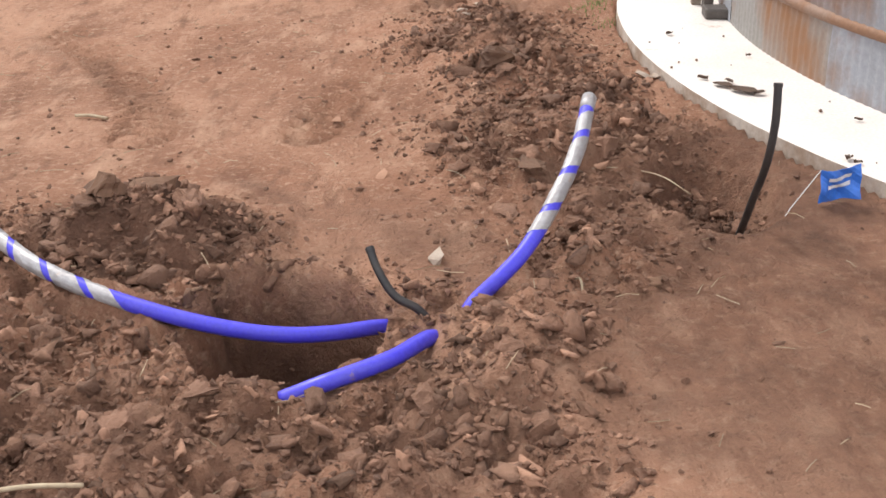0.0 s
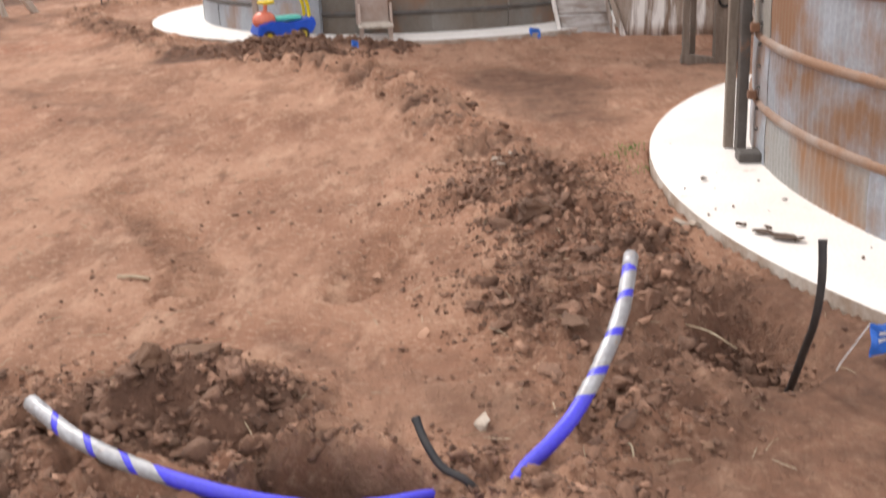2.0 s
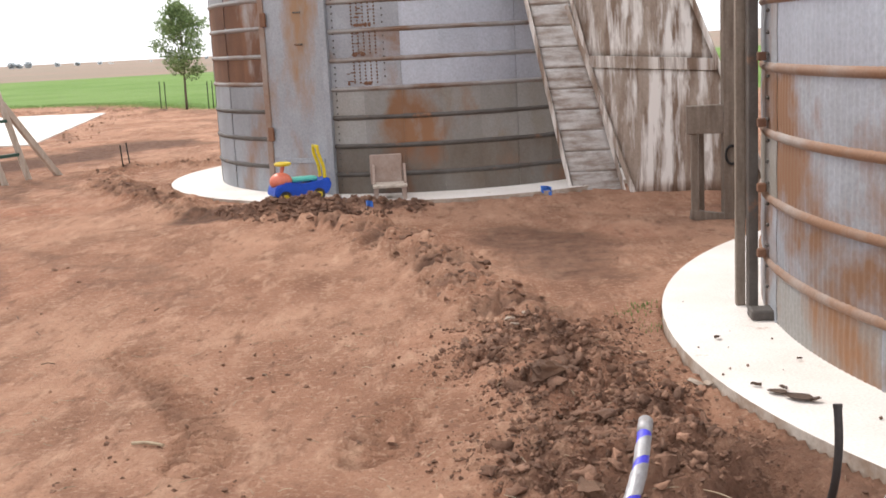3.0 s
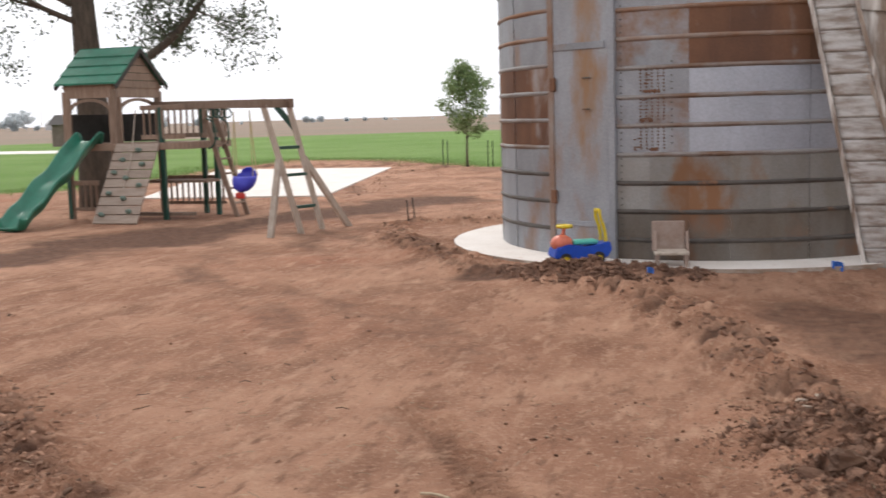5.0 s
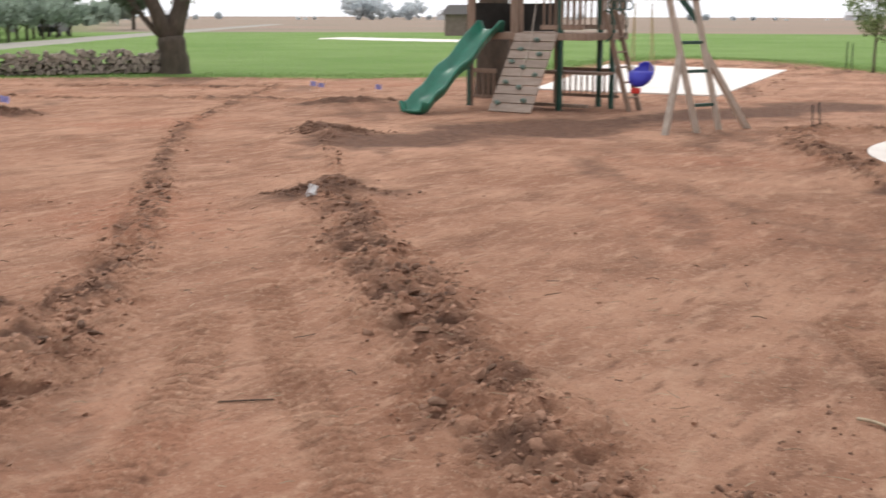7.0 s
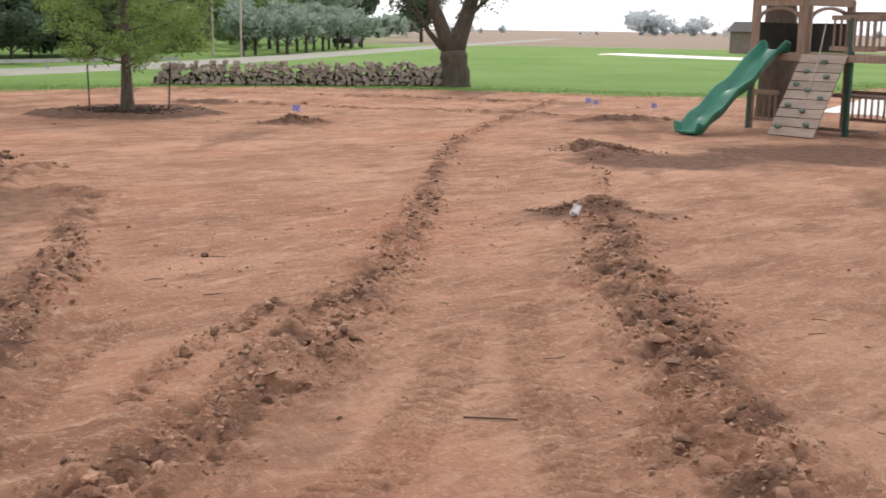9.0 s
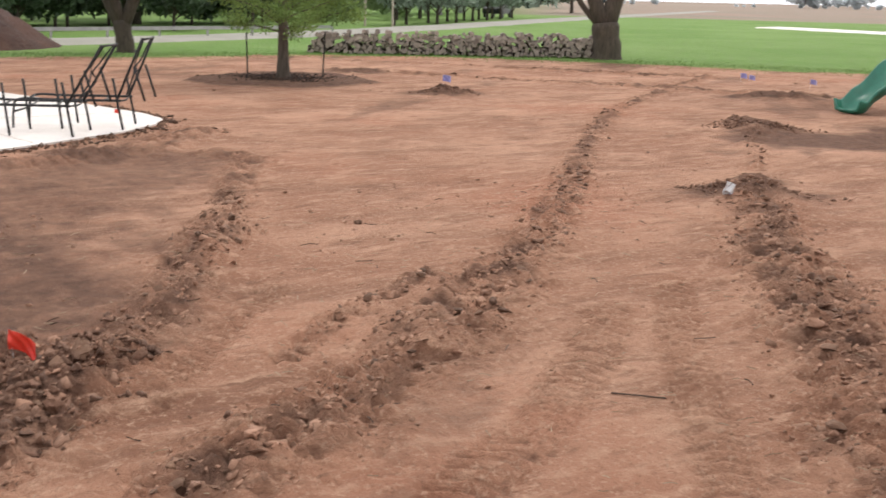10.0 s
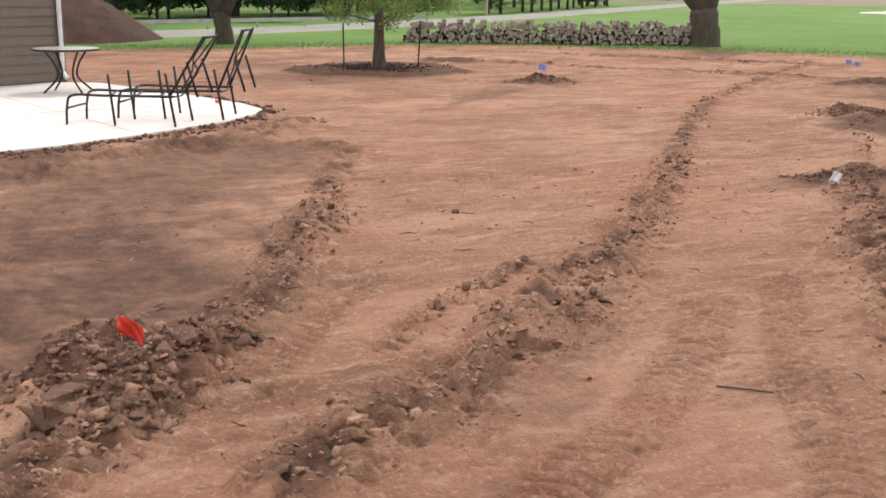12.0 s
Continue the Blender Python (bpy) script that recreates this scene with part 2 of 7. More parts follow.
# ---- mesh helpers ----
def part(name, bm, mat, parent=None, label="", smooth=False):
    me = bpy.data.meshes.new(name)
    bmesh.ops.recalc_face_normals(bm, faces=bm.faces[:])
    bm.to_mesh(me)
    bm.free()
    me.materials.append(mat)
    if smooth:
        me.polygons.foreach_set("use_smooth", [True] * len(me.polygons))
    ob = new(name, me)
    if parent:
        ob.parent = parent
    if label:
        ob["label"] = label
    return ob


def empty(name, m, label, category, group="", kind=""):
    e = new(name)
    e.empty_display_size = 0.1
    e.matrix_world = m
    return tagged(e, label, category, group, kind)


def raw(name, verts, faces, mat, parent=None, smooth=False):
    me = bpy.data.meshes.new(name)
    me.from_pydata(verts, [], faces)
    me.materials.append(mat)
    if smooth:
        me.polygons.foreach_set("use_smooth", [True] * len(me.polygons))
    ob = new(name, me)
    if parent:
        ob.parent = parent
    return ob


def box(bm, cx, cy, cz, sx, sy, sz, m=None, bevel=0.0):
    r = bmesh.ops.create_cube(bm, size=1.0)
    vs = r["verts"]
    for v in vs:
        v.co = Vector((v.co.x * sx + cx, v.co.y * sy + cy, v.co.z * sz + cz))
    if bevel:
        es = list({e for v in vs for e in v.link_edges})
        g = bmesh.ops.bevel(bm, geom=es, offset=bevel, segments=2, profile=0.5, affect="EDGES")
        vs = list({v for f in g["faces"] for v in f.verts} | {v for v in vs if v.is_valid})
    if m is not None:
        for v in vs:
            v.co = m @ v.co
    return bm


def beam(bm, a, b, w, h, up=(0, 0, 1), bevel=0.0):
    """A bar of rectangular section from a to b."""
    a, b = Vector(a), Vector(b)
    d = b - a
    q = d.to_track_quat("Y", "Z") if abs(d.normalized().z) < 0.98 else d.to_track_quat("Y", "X")
    m = Matrix.Translation((a + b) / 2) @ q.to_matrix().to_4x4()
    return box(bm, 0, 0, 0, w, d.length, h, m, bevel)


def spline(points, n):
    """A smooth line through the points (Catmull-Rom)."""
    p = [Vector(q) for q in points]
    p = [p[0] * 2 - p[1]] + p + [p[-1] * 2 - p[-2]]
    out = []
    for i in range(1, len(p) - 2):
        for k in range(n):
            t = k / n
            a, b, c, d = p[i - 1], p[i], p[i + 1], p[i + 2]
            out.append(0.5 * ((2 * b) + (c - a) * t + (2 * a - 5 * b + 4 * c - d) * t * t + (3 * b - a - 3 * c + d) * t ** 3))
    return out + [p[-2]]


def tube(bm, points, radius, sides=12, cap=True):
    """A round tube along points; radius is a number or one for each point."""
    pts = [Vector(q) for q in points]
    rad = radius if isinstance(radius, (list, tuple)) else [radius] * len(pts)
    side, rings = None, []
    for i, p in enumerate(pts):
        d = (pts[min(i + 1, len(pts) - 1)] - pts[max(i - 1, 0)]).normalized()
        if side is None:
            side = d.orthogonal().normalized()
        side = (side - d * side.dot(d)).normalized()
        other = d.cross(side)
        rings.append([bm.verts.new(p + (side * math.cos(a) + other * math.sin(a)) * rad[i]) for a in (2 * math.pi * k / sides for k in range(sides))])
    for a, b in zip(rings, rings[1:]):
        for k in range(sides):
            bm.faces.new((a[k], a[(k + 1) % sides], b[(k + 1) % sides], b[k]))
    if cap:
        bm.faces.new(rings[0][::-1])
        bm.faces.new(rings[-1])
    return bm


def prism(bm, outline, z0, z1):
    lo = [bm.verts.new((x, y, z0)) for x, y in outline]
    hi = [bm.verts.new((x, y, z1)) for x, y in outline]
    n = len(lo)
    for k in range(n):
        bm.faces.new((lo[k], lo[(k + 1) % n], hi[(k + 1) % n], hi[k]))
    bm.faces.new(hi)
    bm.faces.new(lo[::-1])
    return bm


B = bmesh.new


# ---- ground: one sheet, dug and driven over near the camera, fields to the horizon ----
rng = np.random.default_rng(7)
TABLE = rng.random((256, 256))


def vnoise(x, y):
    xi, yi = np.floor(x).astype(int), np.floor(y).astype(int)
    u, v = x - xi, y - yi
    u, v = u * u * (3 - 2 * u), v * v * (3 - 2 * v)
    g = lambda a, b: TABLE[a & 255, b & 255]
    return (g(xi, yi) * (1 - u) + g(xi + 1, yi) * u) * (1 - v) + (g(xi, yi + 1) * (1 - u) + g(xi + 1, yi + 1) * u) * v


def fbm(x, y, s, octaves=4):
    out, a = 0, 0.5
    for k in range(octaves):
        out = out + a * (vnoise(x * s + 17.3 * k, y * s + 9.1 * k) - 0.5)
        s, a = s * 2.03, a * 0.55
    return out


def domes(x, y, s):
    """Packed uneven lumps: rounded tops with sharp gaps between."""
    X, Y = x * s, y * s
    xi, yi = np.floor(X).astype(int), np.floor(Y).astype(int)
    best = np.zeros(np.shape(x))
    for dx in (-1, 0, 1):
        for dy in (-1, 0, 1):
            cx, cy = xi + dx, yi + dy
            px, py = cx + TABLE[cx & 255, cy & 255], cy + TABLE[(cx + 37) & 255, (cy + 91) & 255]
            h = TABLE[(cx + 11) & 255, (cy + 53) & 255]
            r = 0.45 + 0.5 * TABLE[(cx + 71) & 255, (cy + 29) & 255]
            best = np.maximum(best, (0.25 + 0.75 * h) * np.clip(1 - (np.hypot(X - px, Y - py) / r) ** 2, 0, 1) ** 0.5)
    return best


def to_line(x, y, pts):
    """Distance to a polyline, and the way along it."""
    best, along, run = np.full(np.shape(x), 1e9), np.zeros(np.shape(x)), 0.0
    for (ax, ay), (bx, by) in zip(pts, pts[1:]):
        dx, dy = bx - ax, by - ay
        l2 = dx * dx + dy * dy
        t = np.clip(((x - ax) * dx + (y - ay) * dy) / l2, 0, 1)
        d = np.hypot(x - ax - t * dx, y - ay - t * dy)
        near = d < best
        best, along = np.where(near, d, best), np.where(near, run + t * math.sqrt(l2), along)
        run += math.sqrt(l2)
    return best, along


def inside(x, y, pts):
    """Signed distance to a closed outline, positive inside."""
    d, _ = to_line(x, y, list(pts) + [pts[0]])
    hit = np.zeros(np.shape(x), bool)
    for (ax, ay), (bx, by) in zip(pts, list(pts[1:]) + [pts[0]]):
        cross = (ay > y) != (by > y)
        hit ^= cross & (x < (bx - ax) * (y - ay) / (by - ay + 1e-12) + ax)
    return np.where(hit, d, -d)


def step(a, b, v):
    t = np.clip((v - a) / (b - a), 0, 1)
    return t * t * (3 - 2 * t)


# loose soil turned up along the trenches: line, half width, height
RIDGES = (
    (((-2.0, 3.1), (-2.29, 3.55), (-2.9, 4.03), (-3.85, 4.79), (-5.18, 5.89), (-6.52, 7.05), (-7.6, 8.0)), 0.36, 0.07),
    (((-9.0, 9.6), (-11.7, 12.4)), 0.16, 0.03),
    (((-3.9, 1.3), (-4.3, 1.86), (-4.78, 2.52), (-5.41, 3.29), (-6.09, 4.14)), 0.34, 0.075),
    (((-6.09, 4.14), (-7.11, 5.22), (-9.23, 7.19)), 0.24, 0.06),
    (((-9.23, 7.19), (-11.37, 9.01), (-14.67, 12.25), (-17.98, 16.43), (-20.97, 20.72)), 0.20, 0.035),
    (((-3.9, 0.0), (-4.23, 0.3), (-4.63, 0.7), (-5.12, 1.09), (-5.61, 1.44), (-6.46, 1.96), (-7.35, 2.49), (-8.35, 3.08)), 0.27, 0.06),
    (((-8.35, 3.08), (-9.4, 3.5), (-10.6, 4.1), (-11.6, 4.6), (-12.4, 4.5)), 0.22, 0.05),
    (((-11.4, 1.2), (-12.2, 2.3), (-12.7, 3.2), (-13.3, 4.1), (-14.2, 5.0)), 0.40, 0.07),
    (((0.45, 4.5), (0.55, 5.0), (0.37, 5.9), (0.04, 7.21), (-0.32, 8.32), (-0.78, 9.55), (-1.46, 10.86), (-2.22, 11.7)), 0.40, 0.10),
    (((-2.7, 11.9), (-3.5, 12.3), (-4.6, 13.8), (-5.8, 15.7), (-6.3, 17.6), (-4.6, 18.6)), 0.35, 0.08),
    (((-5.22, 2.19), (-5.77, 2.77), (-6.38, 3.72)), 0.10, 0.015),
    (((-31, 12.5), (-27, 15.5), (-20.5, 20.3)), 0.3, 0.05),
    (((-24, 13), (-19.5, 15.9), (-15, 18.5)), 0.3, 0.05),
    (((-22.5, 37.6), (-18, 38.2), (-13.5, 37.8), (-11.5, 35.5)), 0.8, 0.16),
)
# heaps: x, y, radius, height
HEAPS = (
    (-0.88, 3.55, 0.24, 0.15), (-0.66, 3.46, 0.26, 0.07), (-1.1, 3.2, 0.3, 0.06), (-1.05, 2.6, 0.35, 0.06), (-0.62, 2.26, 0.24, 0.05),
    (-0.40, 2.52, 0.13, 0.05), (-0.02, 2.2, 0.26, 0.03), (0.38, 2.78, 0.18, 0.12), (0.27, 2.5, 0.16, 0.06), (0.17, 2.92, 0.08, 0.06), (0.62, 3.4, 0.3, 0.05),
    (0.29, 5.3, 0.3, 0.10), (0.05, 6.0, 0.35, 0.08), (0.3, 4.3, 0.32, 0.06), (0.8, 4.45, 0.28, 0.07), (0.7, 4.85, 0.25, 0.05),
    (-7.75, 8.1, 0.42, 0.13), (-8.2, 8.75, 0.3, 0.09), (-11.76, 12.7, 0.5, 0.13), (-12.3, 12.9, 0.4, 0.1), (-15.6, 17.2, 0.7, 0.15), (-18.5, 11.4, 0.6, 0.13), (-24.3, 12.3, 0.6, 0.1),
    (-5.45, 1.12, 0.36, 0.11), (-5.0, 0.72, 0.34, 0.08), (-5.8, 0.95, 0.34, 0.09), (-5.3, 0.6, 0.3, 0.07), (-2.45, 11.65, 0.34, 0.08), (-1.95, 11.75, 0.32, 0.13), (-1.5, 11.8, 0.28, 0.15), (-1.05, 11.85, 0.26, 0.10), (-12.6, 3.1, 0.4, 0.06),
)
YARD = ((-36, -25), (-32, 5), (-31.2, 10), (-31.1, 15), (-29, 19), (-25.8, 22), (-22.2, 24.3), (-19.5, 26.5), (-21, 36), (-22, 46), (-16, 44), (-9.7, 36.5), (0, 34), (20, 34), (30, -25))
ROAD = ((-34, -12), (-38, 4), (-44, 17), (-56, 33), (-87, 69), (-170, 168))
DRIVE = ((-61, 67.5), (-54, 66.5), (-48, 66), (-42, 65.5))
TRACKS = ((((-3.1, 1.6), (-3.42, 2.06), (-3.78, 2.68), (-4.4, 3.45), (-5.2, 4.3)), 0.17), (((-2.6, 2.75), (-2.99, 3.07), (-3.82, 3.69), (-4.6, 4.29), (-5.57, 5.14)), 0.14),
          (((-1.25, 4.6), (-1.31, 5.02), (-1.77, 5.86), (-2.3, 6.6)), 0.15), (((-0.3, 5.9), (-0.4, 5.2), (-0.52, 4.6)), 0.15), (((-4.9, 1.35), (-5.88, 2.07), (-6.6, 2.7)), 0.15))
LOOSE = (((-1.7, 3.75), (-0.95, 3.8), (-0.6, 3.45), (-0.05, 3.25), (0.35, 3.15), (0.62, 3.3), (0.66, 2.9), (0.7, 2.3), (0.66, 1.5), (-1.7, 1.5)),
         ((0.3, 3.2), (0.15, 4.0), (0.1, 4.8), (0.0, 6.5), (0.5, 6.5), (0.95, 5.3), (1.25, 4.6), (1.3, 4.0), (1.0, 3.5), (0.6, 3.3)))
DARK_SWATH = ((-10.8, 11.7), (-10.15, 14.6), (-8.7, 18.8), (-7.4, 23.1))
PIT = ((-0.60, 2.84), (-0.56, 3.10), (-0.40, 3.19), (-0.12, 3.19), (-0.06, 3.1), (-0.05, 2.95), (-0.08, 2.82), (-0.2, 2.71), (-0.34, 2.66), (-0.50, 2.67))
LAID = (((-0.69, 2.95, 0.02), (-0.5, 2.94, -0.02), (-0.34, 2.96, -0.05), (-0.2, 3.01, -0.07), (-0.07, 3.09, -0.09)), ((0.39, 3.18, 0.15), (0.31, 3.11, 0.08), (0.23, 3.06, 0.01), (0.20, 3.02, -0.02)),
        ((0.10, 2.83, 0.03), (0.02, 2.70, 0.03), (-0.06, 2.63, 0.03), (-0.16, 2.57, 0.02), (-0.25, 2.56, 0.0)), ((1.18, 3.57, 0.28), (1.17, 3.65, 0.13), (1.165, 3.76, -0.04)))
TAPED = (((-1.31, 3.22), (-1.12, 3.08), (-0.92, 3.0), (-0.69, 2.95)),)
SLAB_A, SLAB_B = (5.67, 6.35, 4.69), (-1.18, 15.67, 3.50)


def soil(x, y):
    """Height of the ground, how freshly turned it is, and its share of moist soil and painted shade."""
    far = np.hypot(x, y)
    near = 1 - step(25, 60, far)
    z = near * (0.06 * fbm(x, y, 0.35) + 0.045 * fbm(x, y, 1.4) + 0.024 * fbm(x, y, 4.5) + 0.012 * fbm(x, y, 19, 3))
    turned = np.zeros_like(z)
    for pts, w, h in RIDGES:
        d, _ = to_line(x, y, pts)
        d = d * (1 + 0.9 * fbm(x, y, 1.3))
        k = np.exp(-(d / w) ** 2)
        z = z + k * h * (0.75 + 1.6 * fbm(x, y, 3.5))
        turned = np.maximum(turned, k)
    for hx, hy, r, h in HEAPS:
        k = np.exp(-((np.hypot(x - hx, y - hy) * (1 + 0.8 * fbm(x, y, 2.2))) / r) ** 2)
        z = z + k * h * (0.85 + 1.3 * fbm(x, y, 5))
        turned = np.maximum(turned, k)
    # the diggings: all round the open pit the soil is loose
    loose = np.maximum(0.92 * step(-0.15, 0.25, inside(x, y, LOOSE[0]) + 0.4 * fbm(x, y, 2.5)), 0.72 * step(-0.35, 0.45, inside(x, y, LOOSE[1]) + 0.6 * fbm(x, y, 2.0) + 0.3 * fbm(x, y, 6)))
    turned = np.maximum(turned, np.clip(loose * (0.85 + 0.5 * fbm(x, y, 1.6)), 0, 1))
    lumpy = np.zeros_like(z)
    on = turned > 0.06
    if on.any():
        wx, wy = x[on] + 0.03 * fbm(x[on], y[on], 9), y[on] + 0.03 * fbm(y[on], x[on], 9)
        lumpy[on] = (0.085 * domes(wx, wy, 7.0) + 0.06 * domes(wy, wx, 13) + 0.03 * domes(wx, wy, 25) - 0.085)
    lump_fac = np.clip(turned * 1.3, 0, 1)
    z = z + lump_fac * lumpy + turned * 0.025 * fbm(x, y, 19, 3)
    # open pit with steep sides, and the smaller hole by the slab
    wob = 0.05 * fbm(x, y, 5)
    z = z - 0.06 * np.exp(-np.maximum(-inside(x, y, PIT), 0) / 0.16) * (y < 2.95)
    pit = step(-0.03, 0.05, inside(x, y, PIT) + wob)
    z = z * (1 - pit) + pit * (-0.42 + 0.04 * fbm(x, y, 5) + 0.5 * lumpy)
    d2 = np.hypot((x - 1.10) / 0.25, (y - 4.02) / 0.42) - 1 + 2 * wob
    pit2 = 1 - step(-0.55, 0.12, d2)
    z = z - pit2 * 0.22
    turned = np.maximum(turned, np.maximum(pit, pit2))
    # the soil lies open along the bare stretches of pipe
    for line in LAID:
        for p, q in zip(line, line[1:]):
            d, s = to_line(x, y, (p[:2], q[:2]))
            s = s / math.dist(p[:2], q[:2])
            z = np.where(d < 0.075, np.minimum(z, p[2] + (q[2] - p[2]) * s - 0.024 + np.clip(d - 0.02, 0, 1) * 1.1), z)
    # tyre treads
    tread = np.zeros_like(z)
    for pts, w in TRACKS:
        d, s = to_line(x, y, pts)
        k = (1 - step(w * 0.8, w * 1.1, d)) * (0.45 + 0.9 * np.clip(fbm(x, y, 1.1) + 0.4, 0, 1)) * (1 - np.clip(turned, 0, 1))
        wave = np.sin((s + 0.5 * d + 0.02 * fbm(x, y, 5)) * 2 * math.pi / 0.105)
        z = z + k * (0.027 * wave - 0.016)
        # grooves take a darker tone that paints in the shade of the relief
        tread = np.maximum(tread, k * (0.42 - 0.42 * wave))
    # slabs: the soil meets them just under their top
    for cx, cy, r in (SLAB_A, SLAB_B):
        d = np.hypot(x - cx, y - cy) - r
        under = 1 - step(-0.12, 0.0, d)
        rim = np.exp(-np.clip(d, 0, None) / 0.35)
        z = np.where(d > 0, z + 0.05 * rim, z) * (1 - under) - 0.10 * under
    flat = inside(x, y, YARD)
    grass = step(-0.35, 0.35, -flat + 1.2 * fbm(x, y, 0.5) + 0.5 * fbm(x, y, 2.5))
    z = z * (1 - 0.6 * grass) + 0.05 * grass * fbm(x, y, 0.8)
    for pts in (PATIO, PAD):
        d = inside(x, y, pts)
        top = 0.085 if pts is PATIO else 0.05
        bank = np.exp(np.minimum(d, 0) / 0.5)
        z = np.where(d > 0.35, -0.04, z * (1 - bank) + (top - 0.025) * bank + np.where(d < -0.1, 0.05 * bank * fbm(x, y, 3), 0))
    z = z + step(250, 600, far) * (0.6 * fbm(x, y, 0.02))
    # dark moist soil along the ridges and in a swath by the play set
    # the lumpy term paints shade into the gaps between lumps
    moist_shade = step(0.3, 0.9, turned) * (0.34 + 1.3 * fbm(x, y, 3.0) - 3.0 * lumpy)
    # inside the pit and the hole the dark soil tone also paints in shadow
    moist_shade = np.maximum(np.maximum(moist_shade, 0.4 * tread), 0.95 * np.maximum(pit, 0.7 * pit2))
    for hx, hy, r, h in HEAPS:
        if hx < -7:
            k = np.exp(-((np.hypot(x - hx, y - hy) * (1 + 1.2 * fbm(x, y, 1.5))) / (1.25 * r)) ** 2)
            moist_shade = np.maximum(moist_shade, k)
    moist_shade = np.maximum(moist_shade, (0.30 + 0.9 * fbm(x, y, 2.2)) * step(0.0, 0.3, inside(x, y, LOOSE[0])))
    moist_shade = np.maximum(moist_shade, (0.42 + 0.9 * fbm(x, y, 1.7)) * step(-0.1, 0.35, inside(x, y, LOOSE[1])))
    d, _ = to_line(x, y, DARK_SWATH)
    moist_shade = np.maximum(moist_shade, 0.7 * (1 - step(0.3, 1.8, d + 2.0 * fbm(x, y, 0.8) + 0.8 * fbm(x, y, 4))))
    d, _ = to_line(x, y, ((-9.5, 1.2), (-12.0, 3.6)))
    moist_shade = np.maximum(moist_shade, 0.45 * (1 - step(0.5, 1.8, d + fbm(x, y, 0.9))))
    d, _ = to_line(x, y, ((0.4, 8.6), (0.1, 10.2)))
    moist_shade = np.maximum(moist_shade, 0.5 * (1 - step(0.2, 0.8, d + fbm(x, y, 0.9))))
    d = np.hypot((x - 1.15) / 0.75, (y - 2.9) / 0.8) + 0.8 * fbm(x, y, 1.5)
    moist_shade = np.maximum(moist_shade, 0.42 * (1 - step(0.6, 1.3, d)))
    d, _ = to_line(x, y, ((-12.6, 1.2), (-10.5, 1.9), (-8.2, 1.5), (-6.6, 0.9)))
    moist_shade = np.maximum(moist_shade, (0.42 + 0.9 * fbm(x, y, 2.4)) * (1 - step(0.5, 2.0, d + 1.6 * fbm(x, y, 0.8))))
    d = np.hypot((x + 5.4) / 0.7, (y - 0.8) / 0.5) + 0.9 * fbm(x, y, 2)
    moist_shade = np.maximum(moist_shade, 0.8 * (1 - step(0.5, 1.2, d)))
    d = np.hypot((x + 0.95) / 0.5, (y - 3.45) / 0.35) + 0.9 * fbm(x, y, 2)
    moist_shade = np.maximum(moist_shade, 0.75 * (1 - step(0.5, 1.2, d)))
    d, _ = to_line(x, y, ((-3.2, 11.9), (-1.2, 12.0)))
    moist_shade = np.maximum(moist_shade, 0.85 * (1 - step(0.2, 0.6, d + 0.5 * fbm(x, y, 2))))
    # broad dark and bare swaths left by the grading blade
    u, v = 0.76 * y - 0.65 * x, 0.76 * x + 0.65 * y
    sweep = fbm(u * 0.3, v, 0.6, 5) + 0.5 * fbm(u * 0.25, v, 2.1, 4)
    moist_shade = np.maximum(moist_shade, 0.40 * step(0.0, 0.30, sweep) * (1 - np.clip(turned, 0, 1)))
    d = np.hypot((x - 1.1) / 0.75, (y - 4.0) / 0.9) + 0.8 * fbm(x, y, 1.8)
    moist_shade = np.maximum(moist_shade, 0.48 * (1 - step(0.6, 1.2, d)))
    d, _ = to_line(x, y, ((-8.6, 1.0), (-7.4, 1.2), (-6.4, 1.1)))
    moist_shade = np.maximum(moist_shade, (0.5 + 0.9 * fbm(x, y, 2.0)) * (1 - step(0.4, 1.5, d + 0.9 * fbm(x, y, 0.9))))
    d = np.hypot(x + 22.4, (y - 9.7)) + 1.2 * fbm(x, y, 1.0)
    mulch = 1 - step(1.5, 2.3, d)
    z = z + mulch * 0.06
    moist_shade = np.maximum(moist_shade, mulch * 1.1)
    return z, turned, np.clip(moist_shade, 0, 1.1), grass


PATIO = ((-12.45, 0.2), (-12.5, 1.0), (-12.75, 1.75), (-13.2, 2.57), (-13.65, 3.26), (-14.22, 4.05), (-14.85, 4.62), (-15.4, 4.88), (-16.2, 4.85), (-17.6, 4.5), (-20.4, 3.6), (-21.5, 1.5), (-19.0, -4.0), (-13.5, -4.0))
PAD = ((-13.72, 36.6), (-10.43, 23.6), (-14.94, 23.1), (-20.47, 36.8))


def spread(lo, hi, fine_lo, fine_hi, fine, grow, yard_lo, yard_hi, most):
    """Places along one axis: close together where the camera stands, even over the yard, ever wider towards the horizon."""
    mid = list(np.arange(fine_lo, fine_hi, fine))
    up, v, s = [], fine_hi, fine
    while v < hi:
        up.append(v)
        s = min(s * grow, most if v < yard_hi else max(most, abs(v) * 0.12))
        v += s
    down, v, s = [], fine_lo - fine, fine
    while v > lo:
        down.append(v)
        s = min(s * grow, most if v > yard_lo else max(most, abs(v) * 0.12))
        v -= s
    return np.array(down[::-1] + mid + up)


gx = spread(-2600, 2600, -5.2, 1.7, 0.026, 1.035, -25, 2, 0.10)
gy = spread(-1500, 2600, 0.6, 5.8, 0.026, 1.035, 0, 23, 0.10)
GX, GY = np.meshgrid(gx, gy)
GZ, TURN, MOIST_SHADE, GRASSY = soil(GX, GY)
RNG = np.hypot(GX, GY)
AZ = np.degrees(np.arctan2(-GX, GY))
